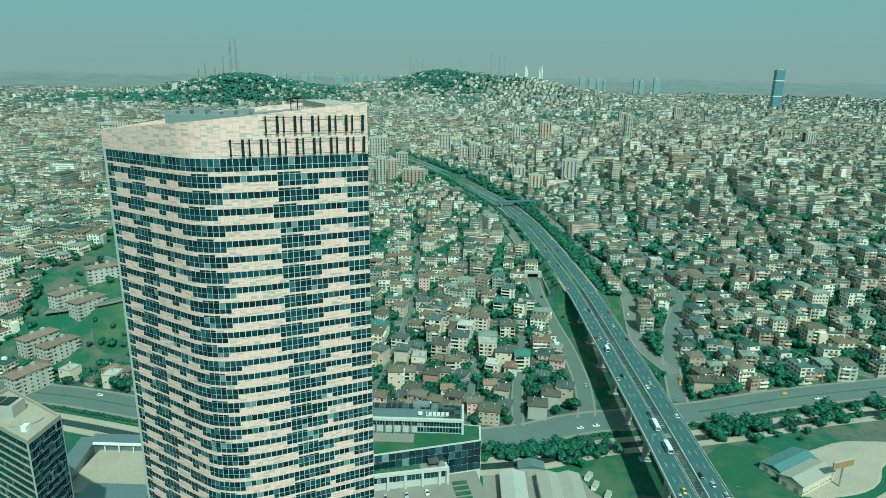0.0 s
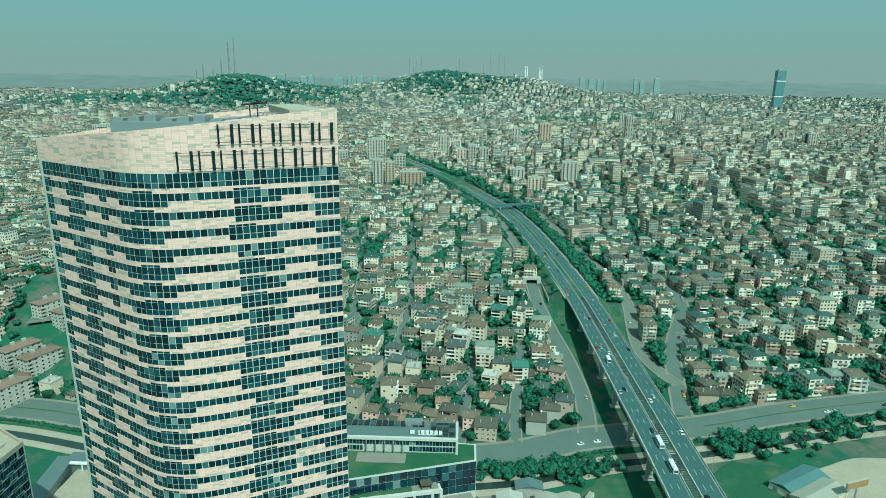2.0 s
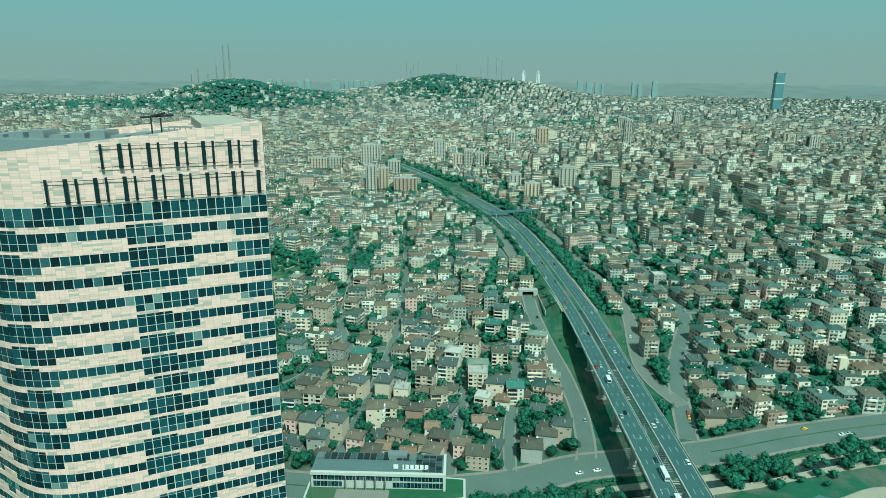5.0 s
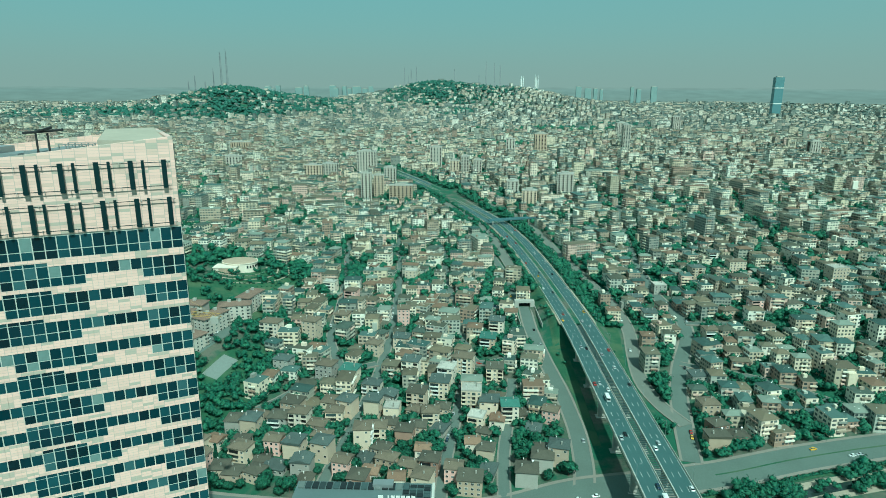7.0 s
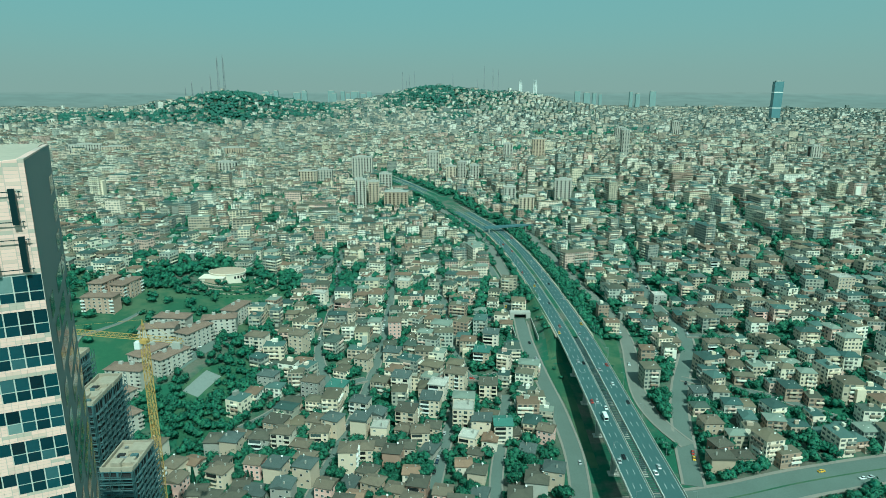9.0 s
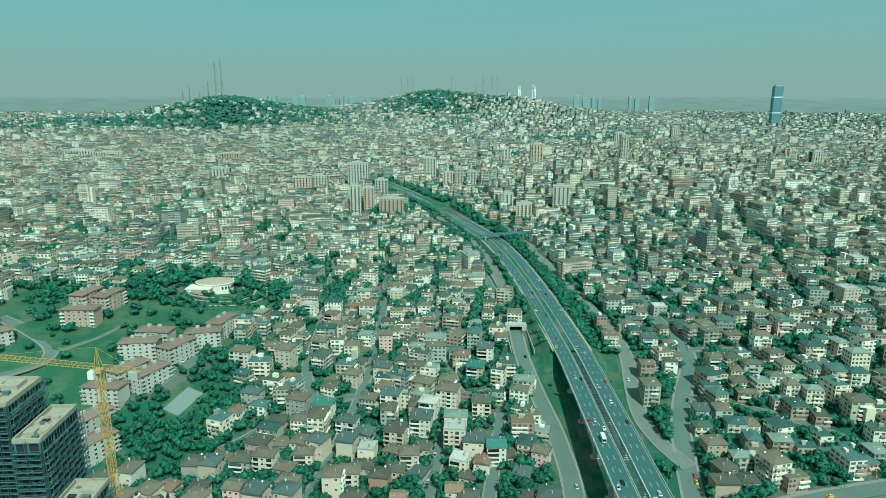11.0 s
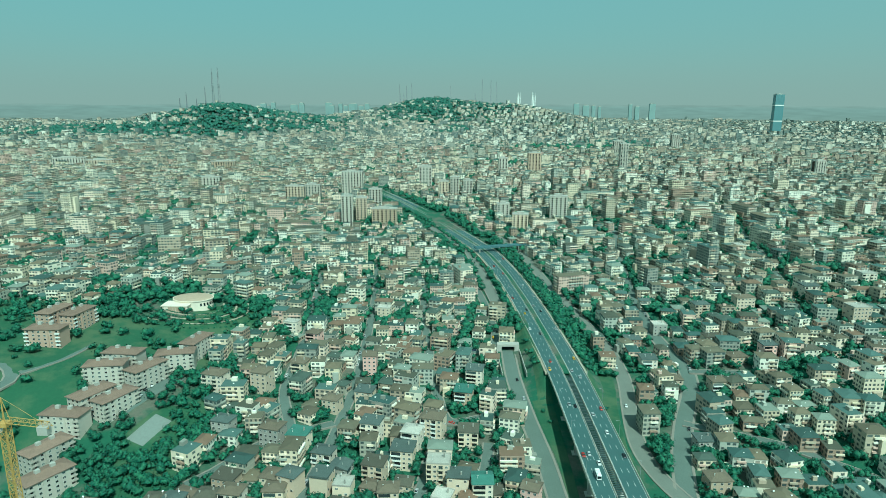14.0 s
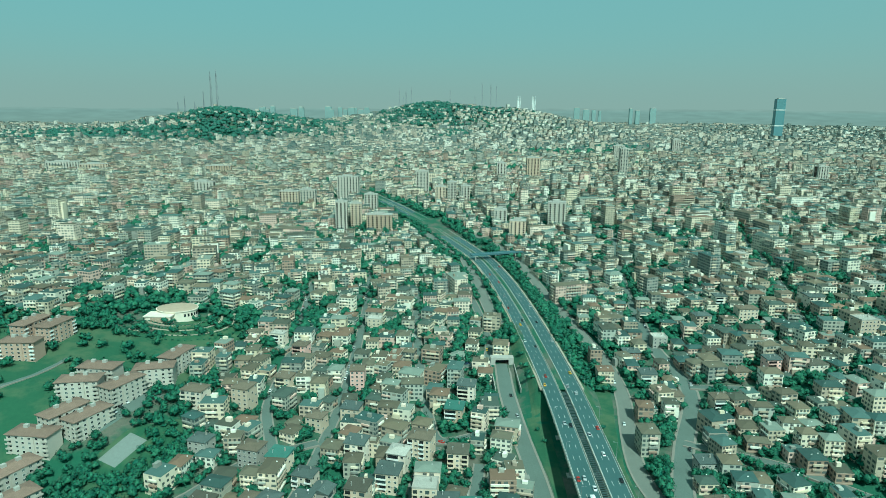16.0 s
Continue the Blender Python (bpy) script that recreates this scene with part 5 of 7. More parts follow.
# ---- glass tower with stepped white lines, below the start ----
def stepped_tower():
    base, top = -12, 72
    M_LINE = plain("white_facade_line", (0.66, 0.64, 0.60), 0.5)
    corners = [(-150.4, 189.7), (-149.8, 207.5), (-184.7, 227.7), (-187, 209.3)]
    ob = empty("glass_tower", pose(0, 0, 0), label="glass tower with thin stepped white lines and roof plant", category="tower")
    n_ = 4
    vs = [(x, y, z) for z in (base, top) for x, y in corners]
    fs = [(i, (i + 1) % 4, (i + 1) % 4 + 4, i + 4) for i in range(4)] + [(4, 5, 6, 7)]
    core_ = mesh_part("core", raw_mesh("core", vs, fs), M_MULLION, ob)
    M_TAN = plain("ochre_spandrel", (0.50, 0.36, 0.20), 0.5, 0, 0.15)
    g_ = np.random.default_rng(4)
    for face, (ia, ib) in enumerate(((3, 0), (0, 1))):
        a, b = np.array(corners[ia]), np.array(corners[ib])
        L = float(np.hypot(*(b - a)))
        t = (b - a) / L
        nn = np.array([t[1], -t[0]])
        gl, ln, sp = ([], []), ([], []), ([], [])

        def quad(store, u0, u1, z0, z1, o, u2=None):
            v_, f_ = store
            k = len(v_)
            for u, z in ((u0, z0), (u1, z0), (u1, z1), (u0, z1)):
                p = a + t * u + nn * o
                v_.append((p[0], p[1], z))
            f_.append((k, k + 1, k + 2, k + 3))
        z = top - 3.4
        while z > base:
            u = 0.1
            while u < L - 1.2:
                w_ = 1.15
                high = g_.random() < 0.5
                quad(gl, u, u + w_ - 0.06, z + 0.9, z + 3.2, 0.04)
                quad(sp, u, u + w_, z - 0.05, z + 0.85, 0.05)
                u += w_
            u, step_ = 0.0, 0
            while u < L:  # the white line climbs and falls in steps
                w_ = min(g_.uniform(2.0, 4.5), L - u)
                zz = z + (0.85 if step_ % 2 else 0.05) + 0.0
                quad(ln, u, u + w_, zz, zz + 0.22, 0.16)
                if u + w_ < L:
                    quad(ln, u + w_ - 0.2, u + w_, z + 0.05, z + 1.07, 0.16)
                u += w_
                step_ += 1
            z -= 3.4
        tagged(mesh_part("pane", raw_mesh("panes", *gl), M_PANE_J, ob), "dark reflecting glass panes", kind="stuff")
        tagged(mesh_part("spandrel", raw_mesh("spandrels", *sp), M_TAN if face == 0 else M_PANE_J, ob), "ochre spandrel panels", kind="stuff")
        tagged(mesh_part("facade_line", raw_mesh("lines", *ln), M_LINE, ob), "stepped white facade lines", kind="stuff")
    inner_ = [(x + (-168 - x) * 0.05, y + (208 - y) * 0.05) for x, y in corners]
    vs = [(x, y, top) for x, y in corners] + [(x, y, top + 1.5) for x, y in corners] + [(x, y, top + 1.5) for x, y in inner_] + [(x, y, top + 0.1) for x, y in inner_]
    fs = [(k * 4 + i, k * 4 + (i + 1) % 4, k * 4 + 4 + (i + 1) % 4, k * 4 + 4 + i) for k in range(3) for i in range(4)]
    mesh_part("parapet", raw_mesh("parapet", vs, fs), M_SAND, ob)
    mesh_part("roof", raw_mesh("roof", [(x, y, top + 0.15) for x, y in inner_], [(0, 1, 2, 3)]), M_SAND, ob, "sandy roof deck")
    part("plant_room", boxes((-183, 206, top, -167, 213, top + 5)), M_CONCRETE, ob, "pale plant room")
    for i in range(3):
        part("solar_panel", boxes((-182 + i * 4.8, 206.6, top + 5.1, -178.2 + i * 4.8, 212.4, top + 5.6)), M_GLASS, ob, "dark blue roof panel")
    bm = bmesh.new()
    for i in range(12):
        an = -1.6 + i * 0.15
        beam(bm, (-164 + 8 * math.cos(an), 206 + 6 * math.sin(an), top + 0.4), (-164 + 8 * math.cos(an + 0.15), 206 + 6 * math.sin(an + 0.15), top + 0.4), 0.2, 5)
    part("rail", bm, M_STEEL, ob)
    part("roof_unit", boxes((-158, 197, top, -156, 199.5, top + 2.4)), M_WHITE, ob)


stepped_tower()

# low L-shaped hall beyond it
lob = empty("low_pavilion", pose(0, 0, 0), label="low building with a pale metal canopy round a sandy yard", category="pavilion")
M_CANOPY = plain("blue_grey_sheet", (0.17, 0.21, 0.21), 0.4, 0.3, 0.12, 0.1, 1.5)
bm = boxes((-206, 303, -11, -150, 312, -1.0))
part("north_wing", bm, M_CANOPY, lob, "blue-grey metal roof")
bm = bmesh.new()
vs_ = [bm.verts.new(p) for p in ((-212, 308, -11), (-203, 308, -11), (-196, 268, -11), (-206, 268, -11), (-212, 308, -0.94), (-203, 308, -0.94), (-196, 268, -0.94), (-206, 268, -0.94))]
for f in ((4, 7, 6, 5), (0, 4, 5, 1), (1, 5, 6, 2), (2, 6, 7, 3), (3, 7, 4, 0)):
    bm.faces.new([vs_[i] for i in f])
part("west_wing", bm, M_CANOPY, lob, "blue-grey metal roof")
part("yard", boxes((-199, 266, -11, -150, 303, -5.5)), M_SAND, lob, "sandy terrace")
part("roof_edge", boxes((-202, 301.6, -1.6, -150, 303, -0.6)), M_WHITE, lob, "white fascia")
for i in range(6):
    part("post", boxes((-195 + i * 8, 300.6, -5.5, -194.5 + i * 8, 301.1, -1.6)), M_WHITE, lob)
part("south_roof", boxes((-186, 255, -11, -152, 271, -3.2)), M_CANOPY, lob, "blue-grey metal roof")
BUILT += [(-190 + 12 * k, 300, 18) for k in range(4)]


# ---- bank headquarters ----
M_FRAME = plain("white_metal_frame", (0.56, 0.54, 0.49), 0.5, 0, 0.08, 0.4, 3)


def bank():
    ob = empty("bank_office", pose(0, 0, 0), label="stepped glass office with white frames and green terraces", category="office building")
    part("upper_core", boxes((-58, 291, 8, 2.4, 306, 26.4)), M_MULLION, ob)
    part("upper_frame", boxes((-58, 289.6, 26.0, 3.4, 291.2, 27.4), (2.2, 289.6, 19.0, 3.4, 306, 26.0), (2.2, 291.2, 26.0, 3.4, 306.5, 27.4)), M_FRAME, ob, "white roof frame")
    part("upper_roof", boxes((-58, 291.2, 26.4, 2.2, 306.5, 26.9)), M_CANOPY, ob, "blue-grey roof")
    for i in range(4):
        for j in range(6):
            part("solar_panel", boxes((-10.5 + i * 3.1, 292.2 + j * 2.2, 27.0, -7.7 + i * 3.1, 294.0 + j * 2.2, 27.25)), M_GLASS, ob)
    for i in range(16):
        part("rooflight", boxes((-57 + i * 3.1, 301.0, 26.9, -54.4 + i * 3.1, 305.5, 27.5)), M_GLASS, ob)
    part("roof_plant", boxes((-24, 302, 26.9, -15, 306, 29.0)), M_STEEL, ob)
    # plain white shapes of the roof sign
    for i, (x0, x1) in enumerate(((-20.5, -18.3), (-16.4, -15.8), (-15.0, -13.4), (-12.8, -11.2), (-10.6, -9.0), (-8.4, -6.8), (-6.2, -4.6))):
        part("sign_bar", boxes((x0, 293.4, 27.6, x1, 293.7, 29.6)), M_WHITE, ob, "plain white sign shape")
    part("sign_bar", boxes((-16.4, 293.4, 27.1, -5.0, 293.6, 27.4)), M_WHITE, ob)
    for k in range(2):
        for i in range(36):
            x = -57 + i * 1.65
            if -44 < x < -22 and k == 0:
                continue
            share("pane", flat_slab("bank_pane", 1.5, 2.6, 0.06, M_PANE), ob, (x, 290.96, 19.4 + k * 3.4))
    part("terrace_deck", boxes((-46, 281.2, 18.9, -22, 289, 19.3)), M_PAVING, ob, "pinkish paved terrace")
    for i in range(5):
        part("column", boxes((-42 + i * 4.5, 288.6, 19, -41.5 + i * 4.5, 289.1, 26)), M_STEEL, ob)
    # middle storeys with a slanting front
    bm = bmesh.new()
    lo = [(-60, 263.5), (12.5, 285.7), (12.5, 300), (-60, 306)]
    vs = [bm.verts.new((x, y, z)) for z in (-11, 18.6) for x, y in lo]
    for f in ((4, 5, 6, 7), (0, 1, 5, 4), (1, 2, 6, 5), (2, 3, 7, 6), (3, 0, 4, 7)):
        bm.faces.new([vs[i] for i in f])
    part("middle_core", bm, M_MULLION, ob)
    bm = bmesh.new()
    vs = [bm.verts.new((x, y, 18.75)) for x, y in ((-59, 264.8), (11.5, 286.4), (11.5, 299), (-59, 305))]
    bm.faces.new(vs)
    part("green_roof", bm, M_LAWN, ob, "bright green roof lawn")
    ang = math.atan2(22.2, 72.5)
    for k in range(4):
        for i in range(22):
            u = 0.4 + i * 3.42
            share("pane", flat_slab("bank_pane_m", 3.36, 3.9, 0.06, M_PANE), ob, (-60 + u * math.cos(ang), 263.5 + u * math.sin(ang) - 0.02, 2.2 + k * 4.05), ang)
    # low front block with columns, on a raised forecourt
    turned = Matrix.Translation((-3.4, 273, 0)) @ Matrix.Rotation(radians(13.5), 4, "Z")

    def low(name, material, label, *specs):
        bm = boxes(*specs)
        bmesh.ops.transform(bm, matrix=turned, verts=bm.verts)
        return part(name, bm, material, ob, label)
    low("low_core", M_MULLION, "", (-60, 1.4, -11, -1.4, 9, 9.4))
    low("low_frame", M_FRAME, "white frame", (-60, 0, 9.2, 0, 1.6, 10.8), (-1.4, 0, 1.2, 0, 8, 9.2))
    low("low_roof", M_LAWN, "green roof lawn", (-60, 1.6, 9.4, -1.4, 9, 9.9))
    low("roof_terrace", M_PAVING, "", (-14, 1.8, 9.9, -1.6, 8, 10.1))
    low("pavilion_roof", ROOF_M["dark brown tiled"], "dark red roof canopy", (-10, 2.6, 12.2, -4.5, 7.2, 12.8), (-9.6, 3, 10.1, -9.2, 3.4, 12.2), (-5.3, 6.4, 10.1, -4.9, 6.8, 12.2), (-9.6, 6.4, 10.1, -9.2, 6.8, 12.2), (-5.3, 3, 10.1, -4.9, 3.4, 12.2))
    for i in range(30):
        u = -58.6 + i * 1.9
        q = turned @ Vector((u, 1.36, 5.2))
        share("pane", flat_slab("bank_pane_l", 1.78, 3.8, 0.06, M_PANE), ob, q, radians(13.5))
    for i in range(7):
        low("column", M_FRAME, "", (-57 + i * 8.6, 0.2, 1.2, -55.8 + i * 8.6, 1.3, 9.2))
    low("forecourt", M_PAVING, "raised concrete forecourt", (-70, -32, -13, 16, 9, 1.3))
    for i in range(4):
        low("planter", M_LAWN, "green planting bed", (1.5, -14 + i * 4.2, 1.3, 9, -11.6 + i * 4.2, 1.8))
    return ob


bank()
BUILT += [(-55 + 10 * k, 290, 18) for k in range(7)]


# ---- sheds and yards below the viaduct ----
def shed(x, y, w, d, h, turn, roofing, wall, label, doors=2):
    ob = empty("shed", pose(x, y, gz(x, y), 0, 0, turn), label=label, category="shed")
    part("wall", boxes((-w / 2, -d / 2, -1, w / 2, d / 2, h)), wall, ob)
    bm = bmesh.new()
    rise = w * 0.14
    a, b = w / 2 + 0.4, d / 2 + 0.4
    prof = [(-a, h - 0.1), (0, h + rise), (a, h - 0.1), (a, h + 0.12), (0, h + rise + 0.22), (-a, h + 0.12)]
    f = [[bm.verts.new((px, sy, pz)) for px, pz in prof] for sy in (-b, b)]
    bm.faces.new(f[0]), bm.faces.new(f[1][::-1])
    for i in range(6):
        bm.faces.new((f[0][i], f[1][i], f[1][(i + 1) % 6], f[0][(i + 1) % 6]))
    for sy in (-d / 2, d / 2):
        bm.faces.new([bm.verts.new(p) for p in ((-w / 2, sy, h), (w / 2, sy, h), (0, sy, h + rise))])
    bmesh.ops.recalc_face_normals(bm, faces=bm.faces)
    part("roof", bm, roofing, ob)
    for i in range(doors):
        part("door", boxes((-w / 4 + i * w / 2 - 1.2, -d / 2 - 0.06, -0.5, -w / 4 + i * w / 2 + 1.2, -d / 2 + 0.02, 3.0)), M_STEEL, ob)
    for i in range(int(d / 3)):
        share("window", window_mesh(1.4, 1.0), ob, (w / 2, -d / 2 + 1.5 + i * 3, 1.6), math.pi / 2)
        share("window", window_mesh(1.4, 1.0), ob, (-w / 2, -d / 2 + 1.5 + i * 3, 1.6), -math.pi / 2)
    BUILT.append((x, y, max(w, d) * 0.5))


M_SHEET = plain("pale_sheet_roof", (0.40, 0.37, 0.31), 0.5, 0.2, 0.12, 0.2, 2)
M_TEAL = plain("teal_sheet_roof", (0.13, 0.21, 0.21), 0.5, 0.2, 0.1, 0.2, 2)
shed(30, 282, 13, 28, 5.5, 0, M_CONCRETE, WALL_M["white"], "long pale shed with a flat concrete-coloured roof")
shed(49, 283, 11, 27, 5.0, 1, M_SHEET, WALL_M["white"], "long shed with a pale ribbed metal roof")
shed(60.5, 284, 11, 26, 5.0, 1, M_SHEET, WALL_M["white"], "long shed with a pale grey ribbed metal roof")
shed(41, 304, 14, 7, 4.5, 0, M_CANOPY, WALL_M["grey"], "small grey office shed with a metal roof", 1)
shed(187, 316, 15, 31, 4.0, -58, M_TEAL, WALL_M["white"], "warehouse with a pale teal metal roof")
shed(190, 303, 13, 29, 6.0, -58, M_SHEET, WALL_M["cream"], "long tan prefabricated building with a sheet roof")
for i, (x, y, tn_) in enumerate(((74, 292, 60), (79, 284, 62), (84, 276, 64), (72, 300, 55), (88, 268, 66))):
    ob = empty("site_cabin", pose(x, y, gz(x, y), 0, 0, tn_), label="small white site cabin on bare ground", category="cabin", group="site cabins")
    part("body", boxes((-3, -1.25, 0.1, 3, 1.25, 2.6)), M_WHITE, ob)
    part("roof", boxes((-3.1, -1.35, 2.6, 3.1, 1.35, 2.75)), M_SHEET, ob)
    for k in (-1.5, 0.6):
        share("window", window_mesh(1.0, 0.9), ob, (k, -1.25, 1.0))
    BUILT.append((x, y, 3))
patch("yard", 46, 272, 34, 34, M_PAVING, "pale dusty yard round the sheds", 0.15, seed=4, square=True)
patch("grass_bank", 92, 302, 26, 20, M_GRASS, "green grassy bank by the viaduct", 0.3, seed=9)
patch("grass_field", 165, 300, 30, 42, M_GRASS, "green field beside the viaduct", 0.2, seed=12)
patch("dirt_yard", 215, 318, 50, 20, M_SAND, "bare sandy yard with tracks", 0.3, seed=14, turn=0.5)
road("dirt_track", [(160, 262), (185, 286), (215, 316), (245, 334), (300, 352), (380, 370)], 8, M_SAND, "pale sandy track", 0)
road("dirt_track", [(185, 262), (235, 296), (300, 318), (380, 330)], 9, M_SAND, "pale sandy track", 0)
bb = empty("billboard", pose(206, 300, gz(206, 300), 0, 0, 20), label="tall billboard with a plain orange face on a pole", category="billboard")
bm = bmesh.new()
beam(bm, (0, 0, -0.5), (0, 0, 12), 0.45, 10)
part("pole", bm, M_STEEL, bb)
part("frame", boxes((-7, -0.5, 12, 7, 0.5, 16)), M_CONCRETE, bb)
part("face", boxes((-6.8, -0.56, 12.2, 6.8, -0.5, 15.8)), plain("orange_print", (0.36, 0.20, 0.09), 0.5), bb, "orange-brown printed face")

# river bed and hedge along the boulevard's south side
line, zs = BLVD
sd = sides_of(line)
for off, w_, mat, nm, lab in ((-15.5, 3.5, M_GRASS, "verge", "green verge along the boulevard"), (-21.5, 5.0, M_SAND, "embankment", "pale stone embankment of the stream"), (-27, 5.5, plain("dark_water", (0.03, 0.045, 0.04), 0.12, 0, 0.2), "water", "narrow dark green stream in its channel"), (-32.5, 5, M_SAND, "embankment", "pale stone embankment of the stream")):
    ln = resample(line + sd * off, 8)
    zl = over_land(ln, (-w_ / 2, 0, w_ / 2)) + (0.3 if nm != "water" else 0.12)
    ob = new(nm, strip_mesh(nm, ln, zl, [-w_ / 2, 0, w_ / 2], [0, 0.1 if nm != "water" else 0, 0], 0.6))
    ob.data.materials.append(mat)
    tagged(ob, lab, nm, kind="structure")

# grass slopes between the highway and its side roads
def drape(name, ys, left, right, material, label, up=0.14, n=8):
    vs, fs = [], []
    for y in ys:
        a, b = float(np.interp(y, left[0], left[1])), float(np.interp(y, right[0], right[1]))
        for k in range(n + 1):
            x = a + (b - a) * k / n
            vs.append((x, y, gz(x, y) + (up if 0 < k < n else -0.4)))
    for j in range(len(ys) - 1):
        for k in range(n):
            q = j * (n + 1) + k
            fs.append((q, q + 1, q + n + 2, q + n + 1))
    ob = new(name, raw_mesh(name, vs, fs))
    ob.data.materials.append(material)
    return tagged(ob, label, "verge", kind="structure")


hx = lambda y: float(hwy_x(y))
yy_ = list(range(440, 900, 6))
drape("verge", yy_, (yy_, [hx(y) + 15 for y in yy_]), ([440, 478, 500, 529, 555, 575, 611, 674, 768, 871, 900], [139, 138, 140, 144.5, 149.5, 151, 150.5, 140.5, 124, 111, 106]), M_GRASS, "green grassy slope between the highway and its side road")
yy_ = list(range(400, 690, 6))
drape("verge", yy_, ([400, 463, 510, 566, 640, 690], [94, 91, 84, 79, 76, 78]), ([400, 540, 640, 690], [100, 100, 92, 87]), M_GRASS, "green grassy slope below the highway")

# ---- underpass portal and overbridge ----
pz = gz(72, 604)
pt = empty("underpass_portal", pose(72.5, 606, pz, 0, 0, 2), label="pale concrete portal of a dark road underpass", category="portal")
part("portal_wall", boxes((-9, 0, -1, -5.2, 6, 6.2), (5.2, 0, -1, 9, 6, 6.2), (-5.2, 0, 4.4, 5.2, 6, 6.2)), M_CONCRETE, pt)
# added slab whose near-black colour paints the darkness inside the underpass
part("tunnel", boxes((-5.2, 5, -1, 5.2, 6, 4.4)), M_DARK, pt, "near-black slab standing in for the underpass shade")
part("wing_wall", boxes((-9.4, -46, -1, -8.9, 0, 2.2), (8.9, -46, -1, 9.4, 0, 2.2)), M_CONCRETE, pt)
br = empty("road_bridge", pose(0, 0, 0), label="slender concrete road bridge crossing the highway", category="bridge")
b0, b1, bz = Vector((52, 912, 0)), Vector((150, 947, 0)), float(hwy_z(930)) + 6.6
ln = resample([(b0.x, b0.y), (b1.x, b1.y)], 8)
me = strip_mesh("deck", ln, np.full(len(ln), bz), [-3.8, 3.8], [0, 0], 1.3)
mesh_part("deck", me, M_SLAB, br)
for off in (-3.7, 3.7):
    mesh_part("parapet", strip_mesh("parapet", ln, np.full(len(ln), bz), [off - 0.15, off + 0.15], [1.0, 1.0], 1.0), M_SLAB, br)
for k in (0.06, 0.32, 0.58, 0.94):
    p = b0.lerp(b1, k)
    part("pier", boxes((p.x - 0.6, p.y - 4, gz(p.x, p.y) - 1, p.x + 0.6, p.y + 4, bz - 1.4)), M_CONCRETE, br)
road("road", [(-30, 880), (10, 895), (52, 912)], 8, M_ROADOLD, "grey street leading to the bridge", 1.0)
road("road", [(150, 947), (190, 962), (250, 985)], 8, M_ROADOLD, "grey street leading off the bridge", 1.0)


# ---- tall apartment towers near the highway's bend ----
TALLS = []


def tower_block(x, y, w, d, h, wall, turn, label):
    ob = empty("apartment_tower", pose(x, y, gz(x, y), 0, 0, turn), label=label, category="apartment tower", group="apartment towers")
    bm = boxes((-w / 2, -d / 2, -5, w / 2, d / 2, h))
    part("wall", bm, wall, ob)
    part("roof", boxes((-w / 2 - 0.3, -d / 2 - 0.3, h, w / 2 + 0.3, d / 2 + 0.3, h + 0.9), (-w / 4, -d / 4, h + 0.9, w / 5, d / 4, h + 3.6)), M_CONCRETE, ob)
    n_ = max(2, int(w / 5.5))
    for i in range(n_):
        cxw = -w / 2 + (i + 0.5) * w / n_
        part("window_bay", boxes((cxw - 1.1, -d / 2 - 0.1, 2, cxw + 1.1, -d / 2 + 0.05, h - 1)), M_GLASS, ob, "column of dark windows")
        bm = bmesh.new()
        for f in range(int(h / 3)):
            box(bm, cxw - 2.1, -d / 2 - 0.9, 2 + f * 3, cxw + 1.3, -d / 2, 2.9 + f * 3)
        tagged(part("balcony", bm, wall, ob), "stacked balconies", kind="stuff")
    for s in (-1, 1):
        part("window_bay", boxes((s * w / 2 - 0.08, -d / 4, 2, s * w / 2 + 0.08, d / 4, h - 1)), M_GLASS, ob)
    TALLS.append((x, y, max(w, d) * 0.6 + 7))


CREAM, PALE = WALL_M["beige"], M_BLOCKWALL
for x, y, w, d, h, wl_, turn in ((-178, 1345, 40, 16, 47, PALE, 0), (-138, 1062, 17, 15, 47, PALE, 5), (-124, 1110, 17, 15, 38, CREAM, 5), (-120, 1245, 23, 14, 30, PALE, 0), (-84, 1080, 38, 14, 26, WALL_M["tan"], 0)):
    tower_block(x, y, w, d, h, wl_, turn, "tall pale apartment tower with dark window columns")
for x, y, w, d, h, wl_, turn in ((-42, 1450, 26, 15, 46, PALE, 4), (0, 1320, 19, 15, 33, CREAM, 0), (21, 1335, 17, 14, 38, PALE, 0), (46, 1315, 17, 14, 32, PALE, 0), (190, 1500, 27, 16, 52, WALL_M["tan"], 4), (398, 1570, 17, 16, 68, PALE, 0)):
    tower_block(x, y, w, d, h, wl_, turn, "tall apartment tower near the highway bend")
for x, y, w, d, h, wl_, turn in ((124, 1505, 20, 14, 42, PALE, 0), (120, 1035, 23, 14, 26, CREAM, -6), (182, 1085, 26, 15, 37, PALE, -4), (100, 1120, 20, 14, 25, PALE, 0), (800, 1510, 24, 16, 36, PALE, 10), (728, 2230, 26, 18, 52, PALE, 0)):
    tower_block(x, y, w, d, h, wl_, turn, "pale apartment tower above the roofs")
for x, y, w, d, h, wl_, turn in ((500, 2040, 30, 18, 46, PALE, 0), (-872, 1570, 70, 16, 25, PALE, 20), (-795, 1560, 58, 16, 21, CREAM, 20), (-266, 1250, 34, 14, 27, CREAM, 0), (-240, 1280, 28, 14, 29, PALE, 0), (-416, 1245, 36, 15, 23, PALE, 0), (-560, 1690, 60, 18, 24, WALL_M["tan"], 10)):
    tower_block(x, y, w, d, h, wl_, turn, "broad pale apartment slab above the roofs")


# ---- masts, minarets and towers on the skyline ----
M_MAST = plain("mast_steel", (0.30, 0.30, 0.31), 0.6, 0.3)


